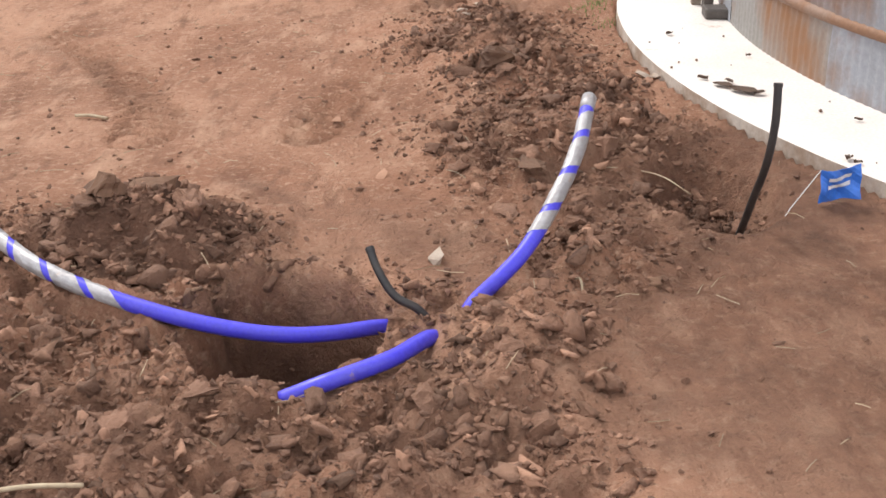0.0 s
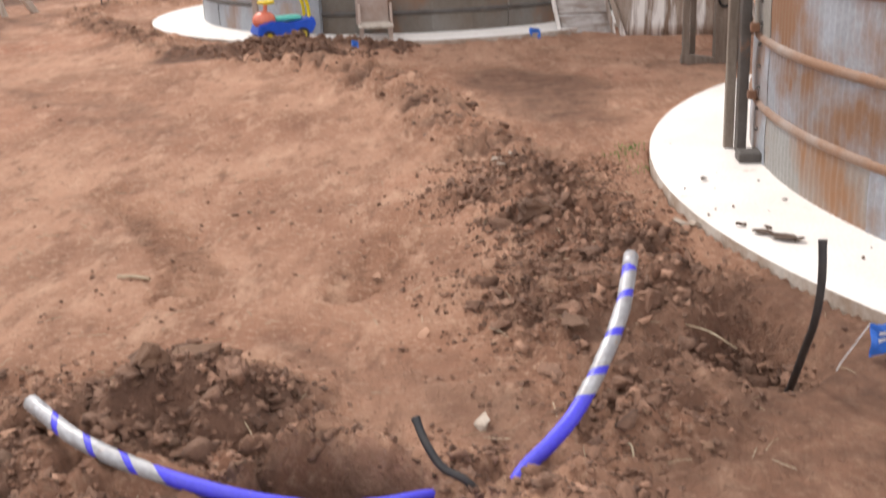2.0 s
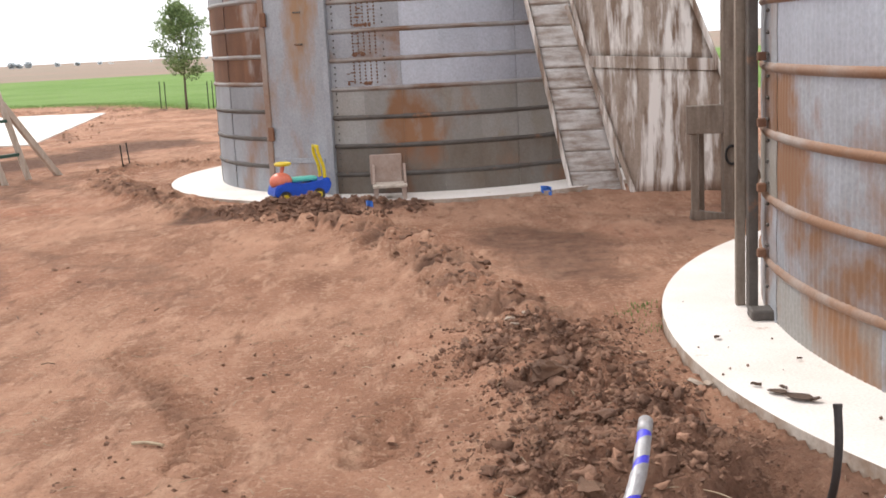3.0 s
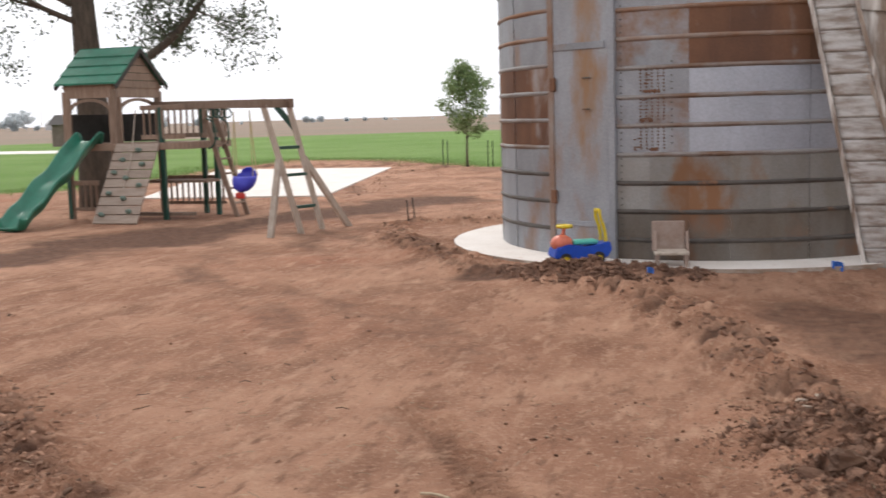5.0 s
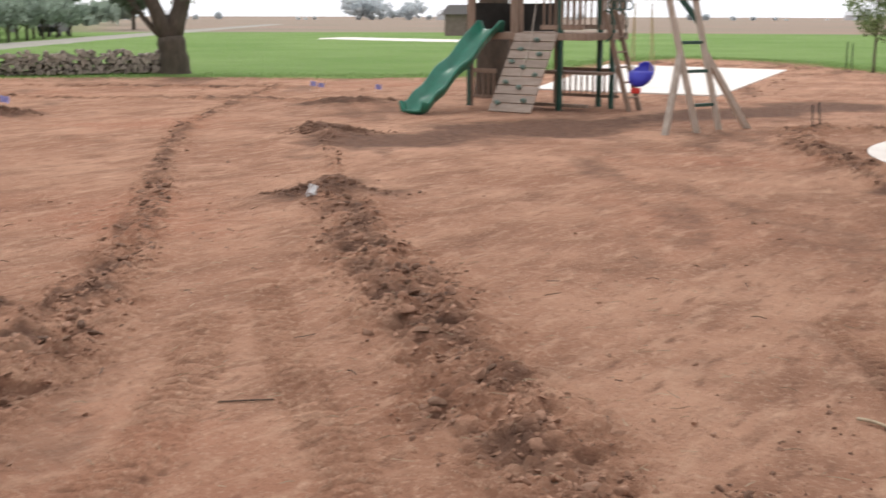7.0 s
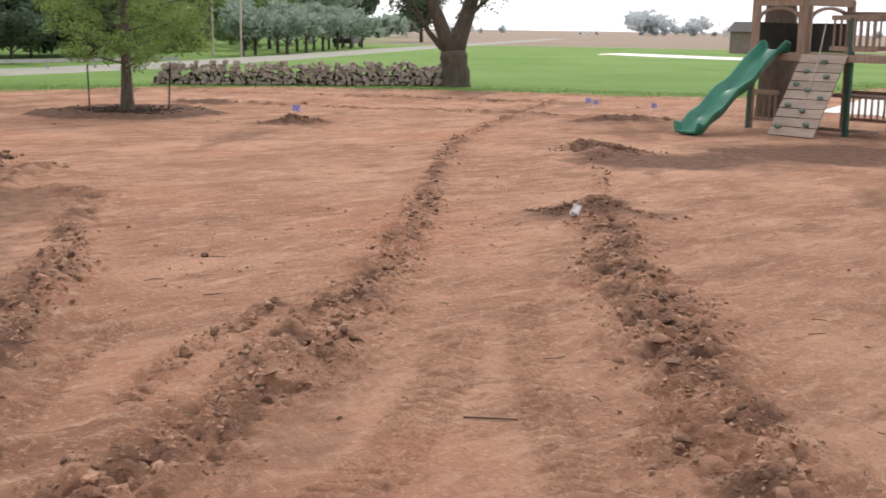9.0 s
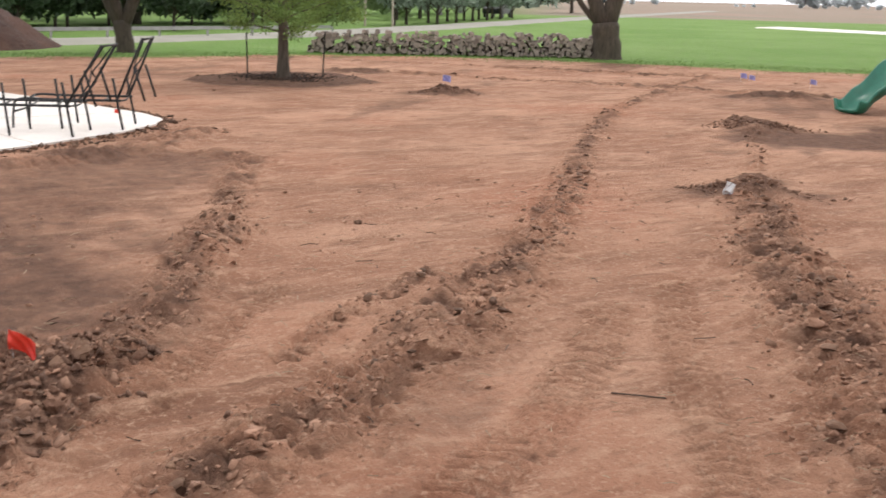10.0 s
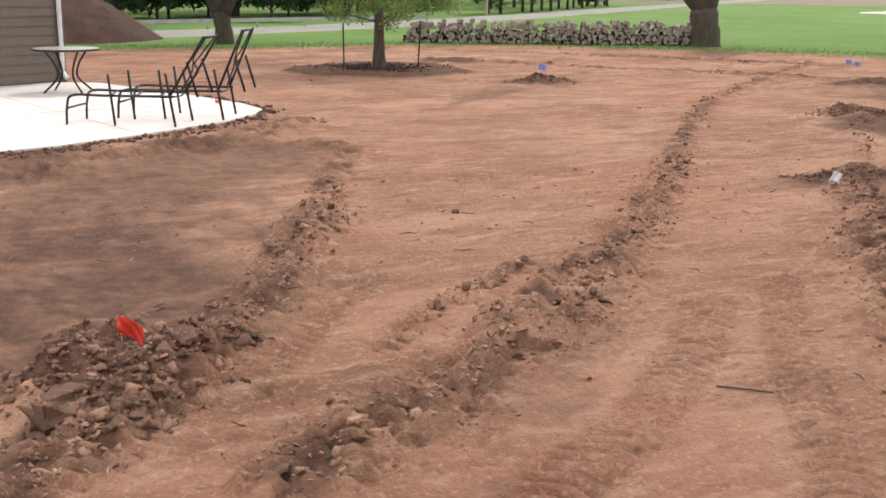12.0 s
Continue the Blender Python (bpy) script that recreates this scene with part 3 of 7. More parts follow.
BROWN = step(-6, 6, RNG - 125 + 25 * fbm(GX, GY, 0.01)) * (1 - step(52, 58, AZ))
nx, ny = len(gx), len(gy)
ground_me = bpy.data.meshes.new("ground")
idx = np.arange(nx * ny).reshape(ny, nx)
quads = np.stack([idx[:-1, :-1], idx[:-1, 1:], idx[1:, 1:], idx[1:, :-1]], -1).reshape(-1, 4)
ground_me.vertices.add(nx * ny)
ground_me.vertices.foreach_set("co", np.stack([GX, GY, GZ], -1).astype(np.float32).ravel())
ground_me.loops.add(quads.size)
ground_me.loops.foreach_set("vertex_index", quads.astype(np.int32).ravel())
ground_me.polygons.add(len(quads))
ground_me.polygons.foreach_set("loop_start", np.arange(0, quads.size, 4, dtype=np.int32))
ground_me.polygons.foreach_set("use_smooth", np.ones(len(quads), bool))
ground_me.update(calc_edges=True)
kinds = ground_me.attributes.new("soil_kind", "FLOAT_COLOR", "POINT")
kinds.data.foreach_set("color", np.stack([MOIST_SHADE, GRASSY, BROWN, np.ones_like(BROWN)], -1).astype(np.float32).ravel())


def ground_material():
    m = bpy.data.materials.new("ground_soil_and_fields")
    m.use_nodes = True
    n, l = m.node_tree.nodes, m.node_tree.links
    b = n["Principled BSDF"]
    b.inputs["Roughness"].default_value = 0.95
    b.inputs["Specular IOR Level"].default_value = 0.2
    at = n.new("ShaderNodeAttribute")
    at.attribute_name = "soil_kind"
    sep = n.new("ShaderNodeSeparateColor")
    l.new(at.outputs["Color"], sep.inputs[0])
    co = n.new("ShaderNodeTexCoord").outputs["Object"]

    def nz(s, d=6, r=0.6, stretch=None):
        t = n.new("ShaderNodeTexNoise")
        t.inputs["Scale"].default_value, t.inputs["Detail"].default_value, t.inputs["Roughness"].default_value = s, d, r
        if stretch:
            mp = n.new("ShaderNodeMapping")
            mp.inputs["Scale"].default_value = stretch
            mp.inputs["Rotation"].default_value = (0, 0, radians(62))
            l.new(co, mp.inputs[0])
            l.new(mp.outputs[0], t.inputs[0])
        else:
            l.new(co, t.inputs[0])
        return t.outputs["Fac"]

    def rg(src, a, c):
        r = n.new("ShaderNodeMapRange")
        r.inputs["From Min"].default_value, r.inputs["From Max"].default_value = a, c
        l.new(src, r.inputs[0])
        return r.outputs[0]

    def mx(f, a, c):
        x = n.new("ShaderNodeMix")
        x.data_type = "RGBA"
        l.new(f, x.inputs[0])
        for s, v in ((x.inputs[6], a), (x.inputs[7], c)):
            if hasattr(v, "is_output"):
                l.new(v, s)
            else:
                s.default_value = (*v, 1)
        return x.outputs[2]

    def add(a, c, k):
        x = n.new("ShaderNodeMath")
        x.operation = "MULTIPLY_ADD"
        l.new(c, x.inputs[0])
        x.inputs[1].default_value = k
        l.new(a, x.inputs[2])
        return x.outputs[0]

    dry = mx(rg(nz(0.55, 7), 0.36, 0.64), (0.325, 0.155, 0.094), (0.54, 0.305, 0.20))
    dry = mx(rg(nz(1.7, 8, 0.65, (1, 0.4, 1)), 0.48, 0.68), dry, (0.245, 0.118, 0.072))
    dry = mx(rg(nz(0.28, 3), 0.55, 0.72), dry, (0.385, 0.164, 0.097))
    dry = mx(rg(nz(26, 6, 0.7), 0.52, 0.72), dry, (0.60, 0.385, 0.265))
    dry = mx(rg(nz(48, 5, 0.7), 0.56, 0.74), dry, (0.192, 0.1010, 0.0611))
    dry = mx(rg(nz(6, 7, 0.7, (1, 0.35, 1)), 0.52, 0.74), dry, (0.60, 0.37, 0.25))
    dry = mx(rg(nz(11, 6, 0.65, (0.9, 0.3, 1)), 0.55, 0.72), dry, (0.237, 0.1202, 0.0759))
    # moist soil tone, which also serves as painted shade in gaps, grooves and pits
    wet_shade = mx(rg(nz(7, 8, 0.7), 0.35, 0.65), (0.116, 0.0635, 0.0435), (0.217, 0.1154, 0.0759))
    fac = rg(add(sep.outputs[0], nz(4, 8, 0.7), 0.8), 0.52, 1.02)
    c = mx(fac, dry, wet_shade)
    green = mx(rg(nz(0.12, 5), 0.4, 0.62), (0.135, 0.245, 0.05), (0.185, 0.29, 0.078))
    green = mx(rg(nz(2.2, 8, 0.75), 0.45, 0.75), green, (0.165, 0.215, 0.085))
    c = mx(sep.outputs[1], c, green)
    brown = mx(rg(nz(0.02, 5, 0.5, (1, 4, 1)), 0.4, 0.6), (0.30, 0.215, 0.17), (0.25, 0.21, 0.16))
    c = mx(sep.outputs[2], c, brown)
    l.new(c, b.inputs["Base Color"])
    bp = n.new("ShaderNodeBump")
    bp.inputs["Strength"].default_value, bp.inputs["Distance"].default_value = 0.9, 0.032
    l.new(add(nz(55, 5, 0.7), nz(16, 7, 0.7), 1.6), bp.inputs["Height"])
    l.new(bp.outputs[0], b.inputs["Normal"])
    return m


ground_me.materials.append(ground_material())
ground = tagged(new("ground", ground_me), "bare reddish-brown soil yard with green and ploughed fields beyond", "ground", kind="structure")


# pale gravel road and farm track across the fields
def track_way(name, pts, half, label, mat):
    line = spline([(*p, 0.06) for p in pts], 8)
    vs, fs = [], []
    for i, p in enumerate(line):
        d = (line[min(i + 1, len(line) - 1)] - line[max(i - 1, 0)]).normalized()
        w = half * (1 + 0.08 * math.sin(i * 1.9))
        side = Vector((-d.y, d.x, 0))
        for off, h in ((-w - 0.4, -0.12), (-w, 0.0), (0.0, 0.05), (w, 0.0), (w + 0.4, -0.12)):
            vs.append(tuple(p + side * off + Vector((0, 0, h))))
        if i:
            fs += [(5 * i - 5 + j, 5 * i - 4 + j, 5 * i + 1 + j, 5 * i + j) for j in range(4)]
    return tagged(raw(name, vs, fs, mat, smooth=True), label, "road", kind="structure")


track_way("road", ROAD, 1.5, "grey gravel road curving past the yard", M_GRAVEL)
track_way("road", DRIVE, 2.2, "pale concrete farm track in the green field", M_CONC)


def laid(x, y):
    """Height, turned, moist-and-shaded and grassy share of the finished ground, between its grid points."""
    x, y = np.asarray(x, float), np.asarray(y, float)
    i, j = np.clip(np.searchsorted(gx, x) - 1, 0, nx - 2), np.clip(np.searchsorted(gy, y) - 1, 0, ny - 2)
    u, v = (x - gx[i]) / (gx[i + 1] - gx[i]), (y - gy[j]) / (gy[j + 1] - gy[j])
    mix = lambda g: (g[j, i] * (1 - u) + g[j, i + 1] * u) * (1 - v) + (g[j + 1, i] * (1 - u) + g[j + 1, i + 1] * u) * v
    return mix(GZ), mix(TURN), mix(MOIST_SHADE), mix(GRASSY)


def height(x, y):
    return float(laid(x, y)[0])


# ---- loose clods ----
def ico(sub):
    bm = B()
    bmesh.ops.create_icosphere(bm, subdivisions=sub, radius=1.0)
    v = np.array([q.co[:] for q in bm.verts])
    f = np.array([[q.index for q in p.verts] for p in bm.faces])
    bm.free()
    return v, f


ICO1 = ico(1)


def chunk(n, seed):
    """An angular broken lump: the hull of random points."""
    r = np.random.default_rng(seed)
    bm = B()
    d = r.normal(0, 1, (n, 3))
    d /= np.linalg.norm(d, axis=1, keepdims=True)
    for p in d * r.uniform(0.72, 1.05, (n, 1)):
        bm.verts.new(p)
    out = bmesh.ops.convex_hull(bm, input=bm.verts[:])
    bmesh.ops.delete(bm, geom=[g for g in out["geom_interior"] if isinstance(g, bmesh.types.BMVert)], context="VERTS")
    bmesh.ops.triangulate(bm, faces=bm.faces[:])
    bm.verts.index_update()
    v = np.array([q.co[:] for q in bm.verts])
    f = np.array([[q.index for q in p.verts] for p in bm.faces])
    bm.free()
    return v, f


CRUMBS = [chunk(10, k) for k in range(6)]
CHUNKS = [chunk(22, 50 + k) for k in range(8)]


def crumbly(n, seed, cuts=1, rough=0.34):
    """A cohesive lump of soil: a broken lump whose faces are crumbled."""
    v, f = chunk(n, seed)
    bm = B()
    vs = [bm.verts.new(p) for p in v]
    for t in f:
        bm.faces.new([vs[q] for q in t])
    bmesh.ops.subdivide_edges(bm, edges=bm.edges[:], cuts=cuts, use_grid_fill=True, smooth=0.35)
    bmesh.ops.triangulate(bm, faces=bm.faces[:])
    o = Vector((seed * 3.7, seed * 1.3, 0))
    for q in bm.verts:
        q.co *= 1 + rough * noise.noise(q.co * 1.7 + o) + 0.8 * rough * noise.noise(q.co * 4.1 + o)
    bm.verts.index_update()
    out = np.array([q.co[:] for q in bm.verts]), np.array([[q.index for q in p.verts] for p in bm.faces])
    bm.free()
    return out


LUMPS = [crumbly(12, 90 + k, 1, 0.66) for k in range(10)]


def clods(name, xs, ys, sizes, mat, label, shapes=CRUMBS, sink=0.25, kind="stuff", flat=0.62):
    sizes = np.asarray(sizes)
    zs = laid(xs, ys)[0]
    kind_of = rng.integers(0, len(shapes), len(xs))
    verts, faces, base = [], [], 0
    for q, (bv, bf) in enumerate(shapes):
        pick = kind_of == q
        n, k = int(pick.sum()), len(bv)
        if not n:
            continue
        v = bv[None] * rng.uniform(0.6, 1.3, (n, 1, 3)) * np.array([1, 1, flat])
        a, t = rng.uniform(0, 6.28, n), rng.uniform(-0.7, 0.7, n)
        ca, sa, ct, st = np.cos(a)[:, None], np.sin(a)[:, None], np.cos(t)[:, None], np.sin(t)[:, None]
        y, z = v[..., 1] * ct - v[..., 2] * st, v[..., 1] * st + v[..., 2] * ct
        v = np.stack([v[..., 0] * ca - y * sa, v[..., 0] * sa + y * ca, z], -1) * sizes[pick][:, None, None]
        v += np.stack([xs[pick], ys[pick], zs[pick] + sizes[pick] * (flat - sink)], -1)[:, None]
        faces.append((bf[None] + (base + np.arange(n) * k)[:, None, None]).reshape(-1, 3))
        verts.append(v.reshape(-1, 3))
        base += n * k
    ob = raw(name, np.concatenate(verts).tolist(), np.concatenate(faces).tolist(), mat, smooth=shapes is LUMPS)
    return tagged(ob, label, "soil clods", kind=kind)


def scatter(n, box_, want):
    """Places in a box, kept by how likely the ground there carries clods."""
    x, y = rng.uniform(box_[0], box_[1], n), rng.uniform(box_[2], box_[3], n)
    _, t, m, g = laid(x, y)
    keep = (rng.random(n) < want(x, y, t)) & (g < 0.5)
    for cx, cy, r in (SLAB_A, SLAB_B):
        keep &= np.hypot(x - cx, y - cy) > r + 0.02
    edge = inside(x, y, PIT)
    keep &= (edge < -0.03) | (rng.random(n) < 0.12)
    for line in LAID + TAPED:
        keep &= to_line(x, y, [p[:2] for p in line])[0] > 0.055
    for pts in (PATIO, PAD):
        keep &= inside(x, y, pts) < -0.03
    return x[keep], y[keep]


def sizes(n, lo, hi, power=3.0):
    return lo + (hi - lo) * rng.random(n) ** power


x, y = scatter(120000, (-1.8, 1.9, 1.7, 6.8), lambda x, y, t: 0.008 + 0.65 * np.clip(t - 0.05, 0, 1) ** 1.3)
clods("small_clods", x, y, sizes(len(x), 0.004, 0.021, 2.4), M_CLOD_MID, "crumbled loose reddish-brown soil round the open pit", sink=0.35)
x, y = scatter(15000, (-1.7, 1.8, 1.7, 6.6), lambda x, y, t: 0.6 * np.clip(t - 0.25, 0, 1) ** 1.2)
clods("medium_clods", x, y, sizes(len(x), 0.012, 0.055, 2.6), M_CLOD_MID, "broken lumps of reddish-brown soil heaped round the pit", LUMPS, 0.62, flat=0.75)
x, y = scatter(7000, (-1.7, 1.8, 1.7, 6.6), lambda x, y, t: 0.4 * np.clip(t - 0.25, 0, 1) ** 1.2)
clods("pale_clods", x, y, sizes(len(x), 0.010, 0.042, 2.2), M_CLOD, "dry paler lumps of reddish-brown soil among the diggings", LUMPS, 0.55, flat=0.7)
x, y = scatter(8000, (-1.7, 1.8, 1.7, 6.6), lambda x, y, t: 0.32 * np.clip(t - 0.3, 0, 1) ** 1.3)
clods("dark_clods", x, y, sizes(len(x), 0.008, 0.04, 2.6), M_CLOD_DARK, "moist dark lumps of freshly dug soil", LUMPS, 0.6, flat=0.75)
x, y = scatter(130000, (-10, -1.6, -0.2, 9.5), lambda x, y, t: 0.004 + 0.006 * (x < -6.5) + 0.62 * np.clip(t - 0.15, 0, 1) ** 1.6)
clods("track_clods", x, y, sizes(len(x), 0.006, 0.026, 2.6), M_CLOD, "crumbled soil strewn along the filled trenches", sink=0.4)
x, y = scatter(22000, (-10, -1.6, -0.2, 9.5), lambda x, y, t: 0.55 * np.clip(t - 0.3, 0, 1) ** 1.6)
clods("track_lumps", x, y, sizes(len(x), 0.014, 0.06, 2.2), M_CLOD, "broken soil lumps along the filled trenches", LUMPS, 0.5, flat=0.5)
x, y = scatter(12000, (-10, -1.6, -0.2, 9.5), lambda x, y, t: 0.5 * np.clip(t - 0.45, 0, 1) ** 1.4)
clods("dark_lumps", x, y, sizes(len(x), 0.012, 0.045, 2.0), M_CLOD_DARK, "dark moist lumps along the filled trenches", CHUNKS, 0.4)
x, y = scatter(220000, (-26, 1.5, 5, 24), lambda x, y, t: 0.0003 + 0.5 * np.clip(t - 0.25, 0, 1) ** 1.6)
clods("far_clods", x, y, sizes(len(x), 0.012, 0.05, 2.4), M_CLOD_MID, "dark soil lumps on the ridges across the yard", sink=0.42, flat=0.5)
x, y = scatter(9000, (-3.2, -0.6, 11.2, 12.3), lambda x, y, t: 0.6 * np.clip(t - 0.2, 0, 1))
clods("heap_lumps", x, y, sizes(len(x), 0.010, 0.05, 2.6), M_CLOD_MID, "dark broken soil lumps heaped in front of the far bin", LUMPS, 0.6, flat=0.7)
x, y = scatter(5200, (-6.3, -4.5, 0.2, 1.7), lambda x, y, t: 0.5 * np.clip(t - 0.2, 0, 1))
clods("heap_lumps", x, y, sizes(len(x), 0.008, 0.045, 2.6), M_CLOD_MID, "dark broken soil lumps round the red flag", LUMPS, 0.58, flat=0.7)
for hx, hy, reach in ((-7.85, 8.2, 0.75), (-11.95, 12.75, 0.85), (-18.5, 11.4, 0.7)):
    u, v = rng.normal(0, reach * 0.34, 1300), rng.normal(0, reach * 0.17, 1300)
    x, y = hx + 0.7 * u - 0.71 * v, hy + 0.71 * u + 0.7 * v
    clods("heap_lumps", x, y, sizes(1300, 0.010, 0.040, 2.4), M_CLOD_MID, "dark moist soil lumps on a heap across the yard", LUMPS, 0.6, flat=0.7)
rim = []
for (ax, ay), (bx, by) in zip(PATIO[:9], PATIO[1:10]):
    for q in range(int(math.dist((ax, ay), (bx, by)) * 90)):
        u, off = rng.random(), abs(rng.normal(0, 0.12)) + 0.02
        ln = math.dist((ax, ay), (bx, by))
        rim.append((ax + (bx - ax) * u + (by - ay) / ln * off, ay + (by - ay) * u - (bx - ax) / ln * off))
rim = np.array(rim)
clods("patio_edge_clods", rim[:, 0], rim[:, 1], sizes(len(rim), 0.012, 0.05, 2.4), M_CLOD_DARK, "dark soil lumps banked against the patio edge", LUMPS, 0.4)


# ---- pipes at the diggings ----
PIPE_R = 0.0245


def tape_on(line, turns, width, start, radius, parent, gap_wobble=0.35):
    """Tape wound round a pipe in a spiral that leaves gaps."""
    bm = B()
    n = len(line)
    steps = turns * 28
    side = (line[1] - line[0]).orthogonal().normalized()
    prev, total = None, n - 1
    for k in range(steps + 1):
        u = k / steps
        ring = []
        for w in (0.0, 0.5, 1.0):
            s = min(max((u * (turns - 1) + start + w * width + gap_wobble * 0.12 * math.sin(u * 17)) / turns, 0), 1) * total
            i = min(int(s), n - 2)
            p = line[i].lerp(line[i + 1], s - i)
            d = (line[i + 1] - line[i]).normalized()
            e1 = (side - d * side.dot(d)).normalized()
            e2 = d.cross(e1)
            a = 2 * math.pi * u * turns
            ring.append(bm.verts.new(p + (e1 * math.cos(a) + e2 * math.sin(a)) * (radius + 0.0012 + 0.0010 * (w == 0.0) + 0.0008 * math.sin(k * 1.7))))
        if prev:
            for j in range(2):
                bm.faces.new((prev[j], prev[j + 1], ring[j + 1], ring[j]))
        prev = ring
    return part("tape", bm, M_TAPE, parent, "silver duct tape wound in a spiral", smooth=True)


def conduit(points, taped, turns, label):
    line = spline(points, 10)
    base = line[-1]
    e = empty("conduit", Matrix.Translation(base), label, "conduit", "blue conduits at the pit")
    loc = [p - base for p in line]
    bm = tube(B(), loc, PIPE_R, 18)
    part("pipe", bm, M_BLUE, e, "bright blue plastic pipe", smooth=True)
    n = int(len(loc) * taped)
    for start in (0.0, 0.5):
        tape_on(loc[:n], turns, 0.36, start, PIPE_R, e)
    bm = tube(B(), [loc[0] - (loc[1] - loc[0]).normalized() * 0.004, loc[0] + (loc[1] - loc[0]).normalized() * 0.075], PIPE_R * 1.07, 18)
    part("end_cap", bm, M_TAPE, e, "taped-over pipe end", smooth=True)
    return e


conduit([(-1.31, 3.22, 0.17), (-1.12, 3.08, 0.12), (-0.92, 3.0, 0.07), (-0.69, 2.95, 0.02), (-0.5, 2.94, -0.02), (-0.34, 2.96, -0.05), (-0.2, 3.01, -0.07), (-0.07, 3.09, -0.09), (0.0, 3.14, -0.12)],
        0.385, 3, "blue plastic conduit half wrapped in silver tape over the pit")
conduit([(0.61, 3.83, 0.42), (0.56, 3.56, 0.34), (0.48, 3.33, 0.25), (0.39, 3.18, 0.15), (0.31, 3.11, 0.08), (0.225, 3.06, 0.01), (0.165, 2.95, -0.05), (0.105, 2.835, 0.015), (0.02, 2.70, 0.03), (-0.06, 2.63, 0.03), (-0.16, 2.57, 0.02), (-0.27, 2.55, -0.02)],
        0.29, 3, "blue plastic conduit with taped upper end rising from the soil")


def black_pipe(points, r, label):
    line = spline(points, 8)
    e = empty("black_pipe", Matrix.Translation(line[-1]), label, "pipe", "black pipes")
    loc = [p - line[-1] for p in line]
    part("hose", tube(B(), loc, r, 14), M_BLACK, e, smooth=True)
    bm = tube(B(), [loc[0] - (loc[1] - loc[0]).normalized() * 0.002, loc[0] + (loc[1] - loc[0]).normalized() * 0.012], r * 1.12, 14)
    part("rim", bm, M_BLACK, e, "slightly flared black pipe end")


black_pipe([(-0.08, 3.04, 0.2), (-0.05, 2.99, 0.15), (0.0, 2.95, 0.09), (0.07, 2.94, 0.05), (0.13, 2.94, -0.03)], 0.0125, "short black plastic pipe curving out of the pit edge")
black_pipe([(1.19, 3.58, 0.55), (1.19, 3.56, 0.42), (1.18, 3.57, 0.28), (1.17, 3.65, 0.13), (1.165, 3.76, -0.04), (1.16, 3.84, -0.14)], 0.0135, "bent black plastic pipe rising beside the concrete slab")


# ---- marker flags ----
def flag(foot, top, mat, label, size=0.11, turn=0.0, bars=0, wire=M_WHITE, droop=0.25):
    """A wire-stemmed marker flag; its film sags."""
    e = empty("marker_flag", Matrix.Translation(foot), label, "marker flag", "utility marker flags")
    t = Vector(top) - Vector(foot)
    part("wire", tube(B(), [Vector((0, 0, -0.05)), t * 0.5, t], 0.0014, 6), wire, e, "thin wire stem")
    side = Vector((math.cos(turn), math.sin(turn), 0))
    out = side.cross(Vector((0, 0, 1)))
    bm = B()
    n = 8
    grid = [[None] * (n + 1) for _ in range(n + 1)]
    for i in range(n + 1):
        for j in range(n + 1):
            u, v = i / n, j / n
            p = t + side * size * 1.25 * u - Vector((0, 0, 1)) * (size * v + droop * size * u * u) + out * size * 0.14 * math.sin(u * 5 + v * 2) + out * size * 0.05 * math.sin(u * 11 - v * 9)
            grid[i][j] = bm.verts.new(p)
    for i in range(n):
        for j in range(n):
            bm.faces.new((grid[i][j], grid[i + 1][j], grid[i + 1][j + 1], grid[i][j + 1]))
    film = part("film", bm, mat, e)
    film.modifiers.new("thick", "SOLIDIFY").thickness = 0.0015
    for k in range(bars):
        for face in (1, -1):
            bm = B()
            ring = []
            for i in range(5):
                u, v0, v1 = 0.18 + 0.6 * i / 4, 0.22 + 0.24 * k, 0.34 + 0.24 * k
                for v in (v0, v1):
                    ring.append(bm.verts.new(t + side * size * 1.25 * u - Vector((0, 0, 1)) * (size * v + droop * size * u * u) + out * (size * 0.14 * math.sin(u * 5 + v * 2) + size * 0.05 * math.sin(u * 11 - v * 9) + 0.0025 * face)))
            for i in range(4):
                bm.faces.new((ring[2 * i], ring[2 * i + 1], ring[2 * i + 3], ring[2 * i + 2]))
            part("print_bar", bm, M_WHITE, film, "white printed bar")
    return e


flag((1.22, 3.70, -0.08), (1.43, 3.80, 0.175), M_FLAGBLUE, "blue marker flag with white print leaning over the hole", 0.122, 0.12, 2, droop=-0.1)
flag((-1.46, 11.45, height(-1.46, 11.45)), (-1.46, 11.43, 0.2), M_FLAGBLUE, "small blue marker flag at the soil heap", 0.06, 0.5)
flag((0.33, 12.55, 0.02), (0.33, 12.53, 0.14), M_FLAGBLUE, "small blue marker flag lying by the slab", 0.10, 0.2)
flag((-5.55, 0.96, height(-5.55, 0.96)), (-5.57, 0.94, 0.235), M_FLAGRED, "bright red marker flag in loose soil", 0.095, 1.1, droop=0.8)
flag((-18.5, 11.3, 0.05), (-18.5, 11.3, 0.36), M_FLAGLILAC, "pale blue marker flag in a soil heap", 0.12, 0.9)
flag((-17.1, 19.85, 0.02), (-17.1, 19.85, 0.22), M_FLAGLILAC, "pale blue marker flag beside the play set", 0.11, 0.9)
flag((-18.9, 19.6, 0.02), (-18.9, 19.6, 0.24), M_FLAGLILAC, "faded lilac marker flag on the soil", 0.11, 0.9)
flag((-18.5, 19.45, 0.02), (-18.5, 19.45, 0.22), M_FLAGLILAC, "faded lilac marker flag on the soil", 0.10, 0.7)
